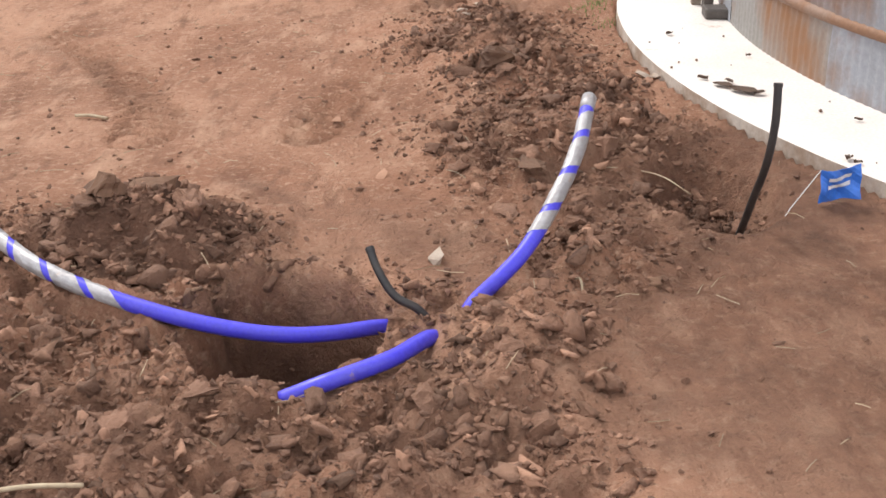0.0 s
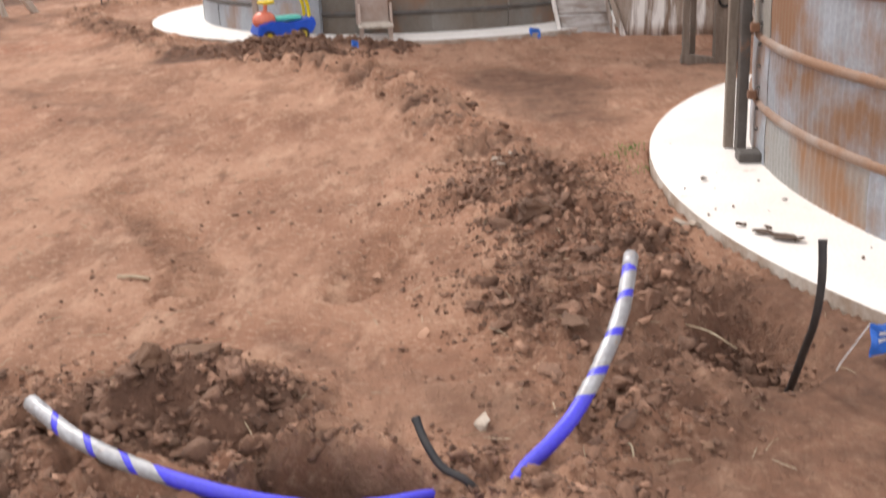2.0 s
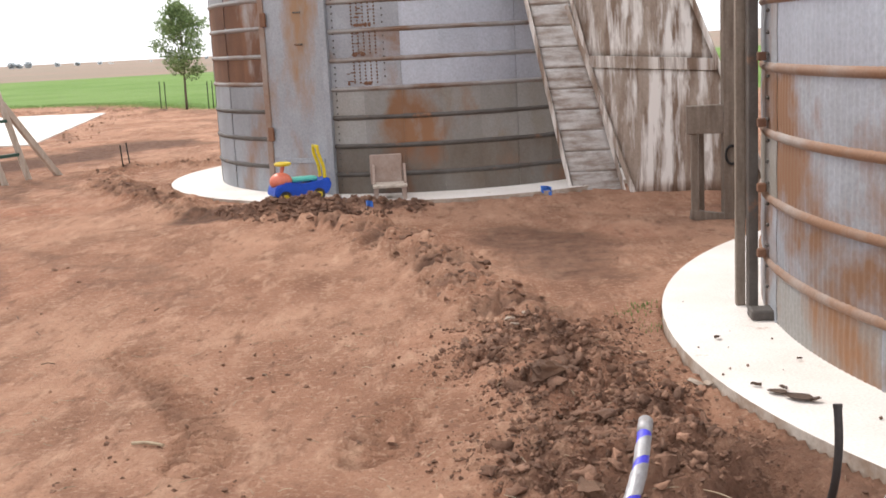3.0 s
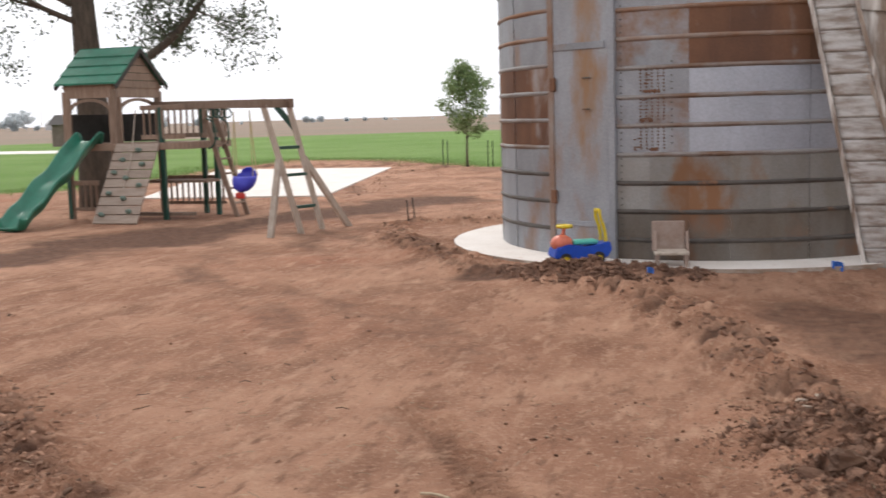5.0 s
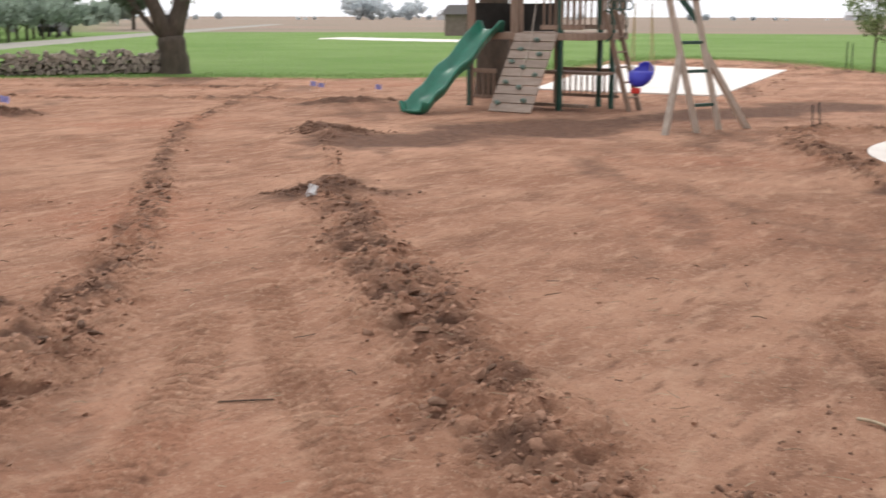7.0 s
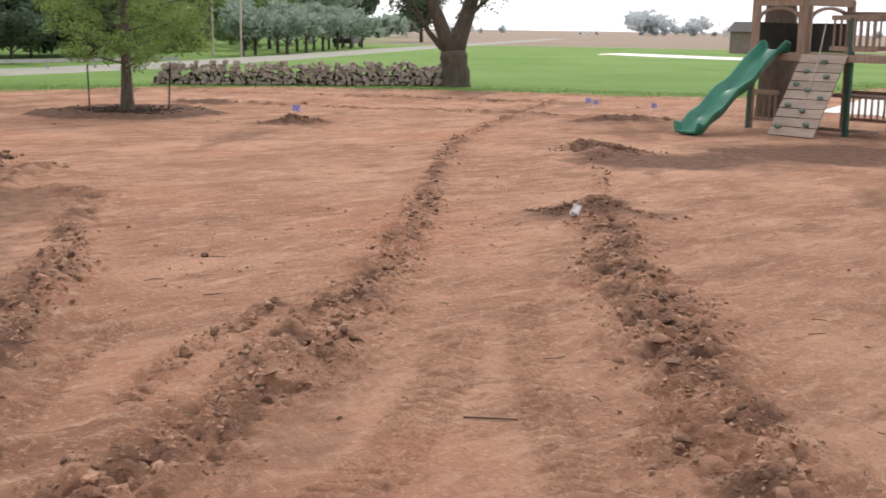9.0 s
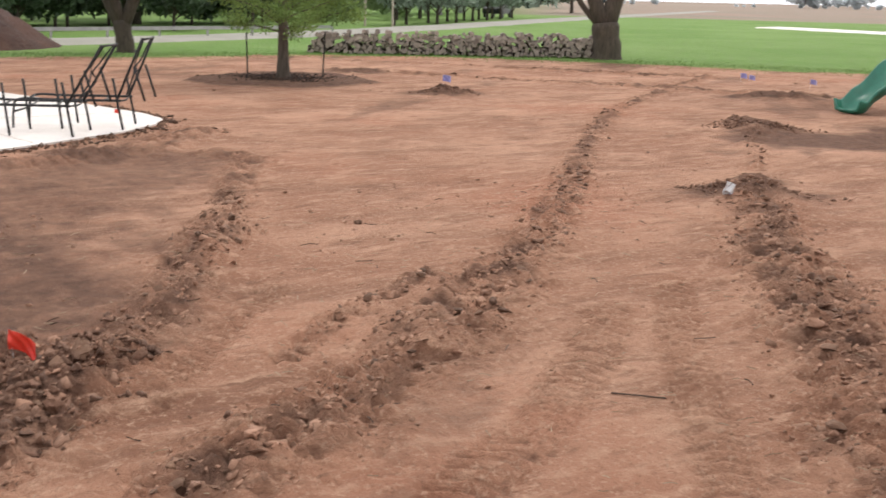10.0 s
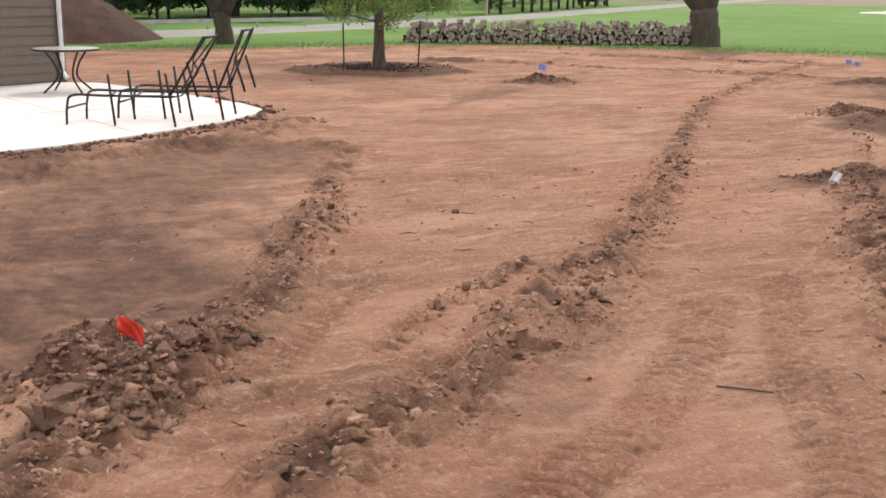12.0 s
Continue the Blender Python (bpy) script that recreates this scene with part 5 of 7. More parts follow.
def play_set():
    e = empty("play_set", Matrix.Translation((-13.38, 18.36, 0)), "cedar play set with green roof, slide, rock wall and swing beam", "play set")

    def bar(name, a, b, w, h, mat=M_CEDAR, parent=None, label=""):
        bm = B()
        beam(bm, a, b, w, h, bevel=0.005)
        return part(name, bm, mat, parent or e, label)

    W, D, DECK = 1.08, 1.5, 1.42
    X2 = 2.05
    # posts of the tower and of the open deck
    for x in (0.0, W):
        for y in (0.0, D):
            bar("post", (x, y, -0.1), (x, y, 2.42), 0.10, 0.10, M_CEDAR)
    for x, y in ((X2, 0.0), (X2, D), (0.0, -0.02)):
        bar("post", (x, y, -0.1), (x, y, 2.08 if x else 1.25), 0.085, 0.085, M_GREEN, label="green post sleeve")
    bar("post", (2.55, 1.1, -0.1), (2.55, 1.1, 2.05), 0.085, 0.085, M_GREEN, label="green post sleeve")
    # deck boards and rims
    for k in range(11):
        y = 0.06 + k * (D - 0.1) / 10
        bar("deck_board", (-0.02, y, DECK), (2.6, y, DECK), 0.125, 0.03)
    for y in (-0.05, D + 0.05):
        bar("deck_rim", (-0.06, y, DECK - 0.05), (2.62, y, DECK - 0.05), 0.04, 0.13)
    for x in (-0.06, 2.62):
        bar("deck_rim", (x, -0.05, DECK - 0.05), (x, D + 0.05, DECK - 0.05), 0.04, 0.13)
    # half walls of shade cloth with arched openings under the roof
    for (ax, ay), (bx, by) in (((0, -0.02), (W, -0.02)), ((W + 0.02, 0), (W + 0.02, D))):
        a, b = Vector((ax, ay, 0)), Vector((bx, by, 0))
        bar("wall_board", a + Vector((0, 0, 2.43)), b + Vector((0, 0, 2.43)), 0.04, 0.27)
        pts = []
        for k in range(13):
            t = math.pi * k / 12
            pts.append(a.lerp(b, 0.5 - 0.42 * math.cos(t)) + Vector((0, 0, 2.02 + 0.24 * math.sin(t))))
        part("arch", tube(B(), pts, 0.038, 4), M_CEDAR, e)
        for u in (0.05, 0.95):
            p = a.lerp(b, u)
            bar("arch_side", p + Vector((0, 0, DECK)), p + Vector((0, 0, 2.3)), 0.05, 0.13)
        n = 5
    for (ax, ay), (bx, by) in (((0.06, D), (W - 0.06, D)), ((0.0, 0.06), (0.0, D - 0.06))):
        bm = B()
        beam(bm, (ax, ay, 1.72), (bx, by, 1.72), 0.02, 0.55)
        part("shade_panel", bm, M_SHADE, e, "dark shade cloth panel")
    # gable roof: ridge along x, boards lapped on both slopes
    ov, ridge, eave = 0.14, 3.20, 2.48
    half = D / 2 + ov
    for side in (-1, 1):
        for k in range(4):
            u0, u1 = k / 4 - (0.02 if k else 0), (k + 1) / 4 + 0.03
            y0, z0 = D / 2 + side * half * (1 - u0), eave + (ridge - eave) * u0
            y1, z1 = D / 2 + side * half * (1 - u1 + 0.02), eave + (ridge - eave) * u1
            off = 0.05
            bm = B()
            q = [(-ov, y0, z0 + off + 0.045), (W + ov, y0, z0 + off + 0.045), (W + ov, y1, z1 + off), (-ov, y1, z1 + off)]
            vs = [bm.verts.new(p) for p in q] + [bm.verts.new((p[0], p[1], p[2] - 0.035)) for p in q]
            for f in ((0, 1, 2, 3), (7, 6, 5, 4), (0, 4, 5, 1), (1, 5, 6, 2), (2, 6, 7, 3), (3, 7, 4, 0)):
                bm.faces.new([vs[i] for i in f])
            part("roof_board", bm, M_GREENROOF, e, "green roof board")
    for x in (-0.02, W + 0.03):
        for k in range(5):
            z0, z1 = eave + (ridge - eave) * k / 5, eave + (ridge - eave) * (k + 1) / 5 - 0.008
            h0, h1 = half * (1 - k / 5) - 0.05, half * (1 - (k + 1) / 5) - 0.04
            bm = B()
            vs = [bm.verts.new((x + dx, D / 2 + s, z)) for dx in (0, 0.025) for s, z in ((-h0, z0), (h0, z0), (max(h1, 0.01), z1), (-max(h1, 0.01), z1))]
            for f in ((0, 1, 2, 3), (7, 6, 5, 4), (0, 4, 5, 1), (1, 5, 6, 2), (2, 6, 7, 3), (3, 7, 4, 0)):
                bm.faces.new([vs[i] for i in f])
            part("gable_board", bm, M_CEDAR, e)
        for s in (-1, 1):
            bar("barge_board", (x + (0.1 if x > 0 else -0.1), D / 2 + s * half, eave), (x + (0.1 if x > 0 else -0.1), D / 2, ridge), 0.03, 0.08, M_SHADE, label="dark barge board")
    # railing of the open deck
    for (ax, ay), (bx, by) in (((W, D), (2.6, D)), ((2.6, D), (2.6, 0.5)), ((W + 0.55, -0.02), (2.55, -0.02))):
        a, b = Vector((ax, ay, 0)), Vector((bx, by, 0))
        for z in (DECK + 0.12, DECK + 0.66):
            bar("rail", a + Vector((0, 0, z)), b + Vector((0, 0, z)), 0.035, 0.085)
        n = max(3, int((b - a).length / 0.13))
        for k in range(n):
            p = a.lerp(b, (k + 0.5) / n)
            bar("baluster", p + Vector((0, 0, DECK + 0.12)), p + Vector((0, 0, DECK + 0.64)), 0.055, 0.02)
    # lower fence panels
    for (ax, ay), (bx, by) in (((0.0, 0.0), (0.62, 0.0)), ((1.2, D), (2.5, D))):
        a, b = Vector((ax, ay, 0)), Vector((bx, by, 0))
        bar("lower_rail", a + Vector((0, 0, 0.70)), b + Vector((0, 0, 0.70)), 0.035, 0.09)
        bar("lower_rail", a + Vector((0, 0, 0.2)), b + Vector((0, 0, 0.2)), 0.03, 0.06)
        n = int((b - a).length / 0.12)
        for k in range(n):
            p = a.lerp(b, (k + 0.5) / n)
            bar("picket", p + Vector((0, 0, 0.16)), p + Vector((0, 0, 0.70)), 0.06, 0.02)
    bar("bench", (1.25, 0.75, 0.68), (2.65, 0.75, 0.68), 0.5, 0.05, M_CEDAR)
    bar("sand_rail", (1.2, 0.1, 0.1), (2.6, 0.1, 0.1), 0.12, 0.06, M_CEDAR)
    # rock wall: boards across a sloping frame with green holds
    r0, r1 = Vector((1.58, -0.97, 0.0)), Vector((1.58, -0.06, DECK))
    wall = empty_part("rock_wall", e)
    for k in range(9):
        u = (k + 0.5) / 9
        c = r0.lerp(r1, u)
        d = (r1 - r0).normalized()
        bm = B()
        vs = [Vector((sx * 0.46, 0, 0)) + c + d * s for s in (-0.083, 0.083) for sx in (-1, 1)]
        nrm = Vector((0, -d.z, d.y))
        quad = [vs[0], vs[1], vs[3], vs[2]]
        lo = [bm.verts.new(p) for p in quad] + [bm.verts.new(p + nrm * 0.03) for p in quad]
        for f in ((3, 2, 1, 0), (4, 5, 6, 7), (0, 1, 5, 4), (1, 2, 6, 5), (2, 3, 7, 6), (3, 0, 4, 7)):
            bm.faces.new([lo[i] for i in f])
        part("board", bm, M_RAMP, wall)
    for k, (u, sx) in enumerate(((0.1, -0.3), (0.14, 0.25), (0.3, 0.05), (0.36, -0.28), (0.46, 0.3), (0.55, -0.02), (0.62, -0.3), (0.72, 0.24), (0.78, -0.2), (0.9, 0.08))):
        c = r0.lerp(r1, u) + Vector((sx, -0.05, 0.035))
        bm = B()
        bmesh.ops.create_icosphere(bm, subdivisions=2, radius=0.06)
        for v in bm.verts:
            v.co = Vector((v.co.x * 1.1, v.co.y * 0.7, v.co.z * 0.8)) * random.uniform(0.85, 1.1) + c
        part("climbing_hold", bm, M_HOLD, wall, "grey-green moulded hold")
    part("climbing_rope", tube(B(), spline([(1.55, -0.05, 2.05), (1.56, -0.3, 1.2), (1.57, -0.62, 0.62)], 6), 0.011, 6), M_PALEWOOD, e)
    # slide: wavy trough with raised lips
    bm = B()
    sl = spline([(0.50, 0.05, DECK + 0.04), (0.50, -0.22, DECK + 0.02), (0.48, -0.75, 1.02), (0.45, -1.25, 0.70), (0.42, -1.75, 0.36), (0.41, -2.12, 0.12), (0.40, -2.40, 0.05)], 8)
    prof = [(-0.27, 0.13), (-0.275, 0.17), (-0.24, 0.17), (-0.20, 0.03), (-0.1, 0.0), (0.1, 0.0), (0.20, 0.03), (0.24, 0.17), (0.275, 0.17), (0.27, 0.13), (0.23, -0.02), (0.1, -0.05), (-0.1, -0.05), (-0.23, -0.02)]
    prev = None
    for k, p in enumerate(sl):
        dip = 0.028 * math.sin(k * 0.55)
        row = [bm.verts.new((p.x + a, p.y, p.z + b + dip)) for a, b in prof]
        if prev:
            for j in range(len(prof)):
                bm.faces.new((prev[j], row[j], row[(j + 1) % len(prof)], prev[(j + 1) % len(prof)]))
        else:
            bm.faces.new(row)
        prev = row
    bm.faces.new(prev[::-1])
    part("slide", bm, M_SLIDE, e, "glossy green wavy plastic slide", smooth=True)
    # ladder on the right
    for s in (0.0, 0.42):
        bar("ladder_rail", (2.78 + 0.45, 0.55 + s, 0.0), (2.66, 0.55 + s, 1.85), 0.05, 0.09)
    for k in range(5):
        u = 0.14 + k * 0.15
        x = 3.23 - 0.57 * u
        bar("ladder_tread", (x, 0.55, 1.85 * u), (x, 0.97, 1.85 * u), 0.10, 0.03)
    for s in (0.5, 1.02):
        part("grab_rail", tube(B(), spline([(2.72, s, 1.28), (2.86, s, 1.4), (2.86, s, 1.75), (2.70, s, 1.86)], 5), 0.016, 8), M_GREEN, e, smooth=True)
    # swing beam with its end ladder and braces
    t0, t1 = Vector((5.40, -2.46, 2.05)), Vector((5.58, -1.93, 2.05))
    left = Vector((1.15, 1.15, 2.14))
    bar("swing_beam", left, t1 + (t1 - left).normalized() * 0.1, 0.09, 0.14, M_CEDAR)
    bar("cross_head", t0 + Vector((0, -0.08, 0)), t1 + Vector((0, 0.08, 0)), 0.09, 0.13, M_CEDAR)
    fa, fb, fc, fd = Vector((5.82, -2.16, 0)), Vector((5.98, -1.69, 0)), Vector((5.61, -2.83, 0)), Vector((6.21, -1.06, 0))
    for a, b in ((t0, fa), (t1, fb)):
        bar("end_leg", b + (b - a).normalized() * 0.06, a, 0.09, 0.09, M_PALEWOOD, label="bleached timber leg")
    bar("end_brace", fc + Vector((0, 0, -0.05)), t0.lerp(fa, 0.42), 0.09, 0.09, M_PALEWOOD, label="bleached timber leg")
    bar("end_brace", fd + Vector((0, 0, -0.05)), t1.lerp(fb, 0.42), 0.09, 0.09, M_PALEWOOD, label="bleached timber leg")
    for u in (0.34, 0.55, 0.8):
        bar("rung", t0.lerp(fa, u), t1.lerp(fb, u), 0.06, 0.05, M_GREEN)
    bar("knee_brace", t1 + Vector((-0.28, 0.1, -0.02)), t1.lerp(fb, 0.2), 0.05, 0.09, M_GREEN)
    # bucket swing on ropes
    s = left.lerp(t1, 0.70)
    sw = empty_part("swing", e)
    bm = B()
    bmesh.ops.create_uvsphere(bm, u_segments=22, v_segments=14, radius=1)
    bmesh.ops.delete(bm, geom=[v for v in bm.verts if v.co.z > 0.35 and v.co.y < 0.35], context="VERTS")
    for v in bm.verts:
        v.co = Vector((s.x + v.co.x * 0.22, s.y + v.co.y * 0.17 + 0.10 * v.co.z, 0.80 + v.co.z * 0.22))
    ob = part("seat", bm, M_SWING, sw, "blue bucket swing seat", smooth=True)
    ob.modifiers.new("thick", "SOLIDIFY").thickness = 0.02
    bm = B()
    box(bm, s.x - 0.04, s.y - 0.1, 0.52, 0.16, 0.10, 0.10, None, 0.025)
    part("foot_rest", bm, M_RED, sw, "red foot rest")
    for dx in (-0.19, 0.19):
        for dy in (-0.05, 0.1):
            part("rope", tube(B(), [(s.x + dx, s.y + dy, 0.84), (s.x + dx * 0.8, s.y, 1.96)], 0.009, 6), M_ROPE, sw, "yellow rope")
    # trapeze rings tied up at the beam
    for u in (0.48, 0.56):
        p = left.lerp(t1, u)
        bm = B()
        for k in range(2):
            c = p + Vector((0.12 * k, 0, -0.16))
            tube(bm, [c + Vector((0.075 * math.cos(t), 0, 0.075 * math.sin(t))) for t in [j * 2 * math.pi / 16 for j in range(17)]], 0.013, 7)
        part("trapeze_ring", bm, M_GREEN, e, smooth=True)


def empty_part(name, parent):
    ob = new(name)
    ob.empty_display_size = 0.1
    ob.parent = parent
    return ob


play_set()

# concrete pad behind the play set
ob = part("concrete_pad", prism(B(), PAD, -0.15, 0.05), M_CONC)
tagged(ob, "pale rectangular concrete pad with a dark soil edge", "concrete slab", kind="structure")
x, y = [], []
for a, b in ((PAD[0], PAD[3]), (PAD[0], PAD[1])):
    for k in range(160):
        u = rng.random()
        x.append(a[0] + (b[0] - a[0]) * u + rng.normal(0, 0.35) + 0.3)
        y.append(a[1] + (b[1] - a[1]) * u + 0.5 + abs(rng.normal(0, 0.5)))
clods("pad_soil", np.array(x), np.array(y), sizes(len(x), 0.01, 0.045, 2), M_CLOD_MID, "dark reddish soil banked up behind the concrete pad")


# ---- trees ----
def leaf_cloud(name, centres, radii, count, size, mat, parent, droop=0.0):
    """Many small two-triangle leaves in uneven clumps."""
    c = np.array(centres)
    r = np.array(radii)
    pick = rng.choice(len(c), count, p=r ** 2 / (r ** 2).sum())
    d = rng.normal(0, 1, (count, 3))
    d /= np.linalg.norm(d, axis=1, keepdims=True)
    p = c[pick] + d * (r[pick] * rng.random(count) ** 0.5)[:, None] * np.array([1, 1, 0.75])
    p[:, 2] -= droop * rng.random(count)
    a = rng.normal(0, 1, (count, 3))
    a /= np.linalg.norm(a, axis=1, keepdims=True)
    b = np.cross(a, rng.normal(0, 1, (count, 3)))
    b /= np.linalg.norm(b, axis=1, keepdims=True)
    s = size * rng.uniform(0.6, 1.4, count)[:, None]
    v = np.stack([p - a * s, p + b * s * 0.45, p + a * s, p - b * s * 0.45], 1).reshape(-1, 3)
    f = np.arange(count * 4).reshape(-1, 4)
    return raw(name, v.tolist(), f.tolist(), mat, parent)


def limbs(bm, start, way, length, r, depth, tips, bend=0.35, sides=9, spread_=0.75):
    """A limb that bends, tapers and forks; tips gets where the twigs end."""
    p, d = Vector(start), Vector(way).normalized()
    pts, rad = [p.copy()], [r]
    n = 5
    for k in range(n):
        d = (d + Vector((random.uniform(-1, 1), random.uniform(-1, 1), random.uniform(-0.5, 0.7))) * bend * 0.35).normalized()
        p = p + d * length / n
        pts.append(p.copy())
        rad.append(r * (1 - 0.55 * (k + 1) / n))
    tube(bm, pts, rad, sides)
    tips.append((p.copy(), rad[-1]))
    tips.append((pts[3].copy(), rad[3]))
    if depth > 0:
        for k in range(3):
            i = (2, 4, 5)[k]
            w = (d + Vector((random.uniform(-1, 1), random.uniform(-1, 1), random.uniform(-0.35, 0.8))) * spread_).normalized()
            limbs(bm, pts[i], w, length * random.uniform(0.55, 0.75), rad[i] * 0.65, depth - 1, tips, bend, max(5, sides - 2), spread_)


def big_tree(x, y, girth, fork, arms, label, leaf, n_leaf, leaf_size, clump, depth=2, bark=M_BARK, droop=0.0, name="tree"):
    e = empty(name, Matrix.Translation((x, y, 0)), label, "tree")
    bm = B()
    pts, rad = [], []
    for k in range(9):
        u = k / 8
        pts.append((0.05 * math.sin(u * 4), 0.04 * math.cos(u * 3), -0.2 + (fork + 0.2) * u))
        rad.append(girth * (1.0 + 0.4 * (1 - u) ** 4) * (1 + 0.06 * math.sin(k * 2.1)))
    tube(bm, pts, rad, 16)
    tips = []
    for way, length, r in arms:
        limbs(bm, (pts[-1][0] + way[0] * 0.1 * girth, pts[-1][1] + way[1] * 0.1 * girth, fork - 0.2), way, length, r, depth, tips)
    part("trunk", bm, bark, e, smooth=True)
    leaf_cloud("crown", [tuple(t) for t, _ in tips], [clump * random.uniform(0.6, 1.3) for _ in tips], n_leaf, leaf_size, leaf, e, droop)
    return e


random.seed(11)
big_tree(-27.92, 23.05, 0.42, 1.1, (((-0.30, -0.36, 1.1), 3.4, 0.27), ((0.20, 0.26, 1.25), 3.6, 0.31), ((-0.1, 0.25, 1.2), 2.8, 0.15), ((-0.75, -0.8, 0.9), 2.6, 0.11)),
         "large old tree with a forked trunk beside the woodpile", M_LEAFGREY, 9000, 0.07, 0.75, 2, M_BARKMID)
random.seed(5)


def leaning_tree():
    """Tall tree with an upright trunk, one long limb and hanging sprays of small leaves."""
    e = empty("tree", Matrix.Translation((-14.6, 20.9, 0)), "tall tree with sparse spring leaves behind the play set", "tree")
    bm = B()
    tube(bm, spline([(0, 0, -0.2), (0.03, 0, 1.2), (0.0, 0.02, 2.6), (-0.05, 0, 4.0), (-0.1, 0.05, 5.6), (0.1, 0, 7.5)], 3), [0.42 - 0.018 * k for k in range(16)], 14)
    right = Vector((0.82, 0.57, 0))
    tips = []
    limb = spline([(0.1, 0.1, 2.5), right * 1.0 + Vector((0, 0, 3.05)), right * 1.9 + Vector((0, 0, 3.75)), right * 2.7 + Vector((0, 0, 4.7)), right * 3.8 + Vector((0, 0, 5.5))], 4)
    tube(bm, limb, [0.13 - 0.006 * k for k in range(len(limb))], 10)
    for p in limb[6:]:
        limbs(bm, p, Vector((random.uniform(-1, 1), random.uniform(-1, 1), random.uniform(-0.3, 0.8))), 1.0, 0.02, 1, tips, 0.6, 5)
    for k in range(9):
        way = right * (-1.0 + 0.25 * k) + Vector((random.uniform(-0.4, 0.4), random.uniform(-0.4, 0.4), random.uniform(0.25, 0.8)))
        limbs(bm, (0, 0, 3.9 + 0.3 * k), way, random.uniform(2.0, 3.4), 0.08, 1, tips, 0.6, 6)
    part("trunk", bm, M_BARKMID, e, smooth=True)
    c, r = [tuple(t) for t, _ in tips], [0.4 * random.uniform(0.6, 1.3) for _ in tips]
    for k in range(85):
        u = random.uniform(-5.6, 4.3)
        low = 3.0 + (0.8 if -1 < u < 2.4 else 0) + max(0, u - 2.4) * 0.25
        p = right * u + Vector((random.uniform(-0.8, 0.8), random.uniform(-0.8, 0.8), low + random.random() ** 1.4 * 2.6))
        c.append(tuple(p))
        r.append(random.uniform(0.16, 0.42))
    leaf_cloud("crown", c, r, 15000, 0.05, M_LEAFGREY, e, 0.3)


leaning_tree()
random.seed(21)
big_tree(-33.4, 9.6, 0.25, 0.9, (((-0.5, -0.4, 1.1), 2.4, 0.2), ((0.5, 0.5, 1.1), 2.5, 0.2), ((0.1, -0.2, 1.2), 2.6, 0.18)), "dark forked tree at the edge of the yard", M_LEAFDARK, 5000, 0.09, 0.8, 2, M_BARKDARK)


def staked_tree():
    """Young conifer-like tree in a mulch ring, tied to two iron stakes."""
    e = empty("young_tree", Matrix.Translation((-22.4, 9.75, 0.02)), "young feathery light green tree in dark mulch", "tree", "young staked trees")
    bm = B()
    tube(bm, [(0, 0, -0.1), (0, 0, 0.1), (0.01, 0, 0.5), (0.0, 0.01, 1.2), (0.02, 0, 2.6), (0, 0, 4.6)], [0.19, 0.15, 0.115, 0.095, 0.065, 0.015], 14)
    centres, radii = [], []
    for k in range(46):
        z = 0.85 + 3.7 * (k / 46) ** 1.1
        a = k * 2.4 + random.uniform(-0.3, 0.3)
        reach = (1.95 if z < 2.4 else 1.95 * max(0.08, (5.0 - z) / 2.6)) * random.uniform(0.72, 1.08)
        tip = Vector((math.cos(a) * reach, math.sin(a) * reach, z + 0.22 * reach + random.uniform(-0.1, 0.15)))
        pts = spline([(0, 0, z), tuple(tip * 0.5 + Vector((0, 0, z * 0.5 + 0.02))), tuple(tip)], 3)
        tube(bm, pts, [0.022 * (1 - 0.75 * i / (len(pts) - 1)) for i in range(len(pts))], 5)
        for u in (0.35, 0.55, 0.72, 0.87, 1.0):
            centres.append(tuple(Vector((0, 0, z)).lerp(tip, u) + Vector((random.uniform(-.12, .12), random.uniform(-.12, .12), random.uniform(-0.05, 0.08)))))
            radii.append(0.16 + 0.16 * u)
    part("trunk", bm, M_BARK, e, smooth=True)
    leaf_cloud("crown", centres, radii, 32000, 0.034, M_LEAFBRIGHT, e)


random.seed(3)
staked_tree()


def stake(x, y, h, lean, label, group):
    bm = B()
    z = height(x, y)
    tube(bm, [(0, 0, -0.2), (lean * h, 0.02, h)], 0.016, 6)
    for k in range(6):
        box(bm, lean * h * k / 6, 0, h * (0.25 + k * 0.13), 0.05, 0.012, 0.02)
    ob = part("iron_stake", bm, M_IRON)
    ob.matrix_world = Matrix.Translation((x, y, z))
    tagged(ob, label, "stake", group)


stake(-22.36, 8.94, 0.92, -0.09, "dark iron stake beside the young tree", "tree stakes")
stake(-22.46, 10.69, 0.97, 0.10, "dark iron stake beside the young tree", "tree stakes")
x = -22.4 + rng.normal(0, 0.52, 900)
y = 9.75 + rng.normal(0, 0.52, 900)
clods("mulch", x, y, sizes(900, 0.015, 0.045, 2), M_MULCH, "dark mulch heaped round the young tree")


def sapling():
    e = empty("young_tree", Matrix.Translation((-10.97, 36.6, 0)), "slender young leafy tree between iron stakes", "tree", "young staked trees")
    bm = B()
    tube(bm, [(0, 0, -0.1), (0, 0, 0.6), (0.02, 0, 1.5), (0, 0.02, 3.0)], [0.05, 0.04, 0.032, 0.01], 8)
    tips = []
    for k in range(16):
        z = 0.95 + k * 0.14
        a = k * 2.4
        limbs(bm, (0, 0, z), (math.cos(a) * 0.75, math.sin(a) * 0.75, 0.75), 1.15 * max(0.4, 1 - abs(k - 6) / 13), 0.014, 0, tips, 0.3, 5)
    part("trunk", bm, M_BARK, e, smooth=True)
    leaf_cloud("crown", [tuple(t) for t, _ in tips], [0.34] * len(tips), 6500, 0.05, M_LEAF, e)


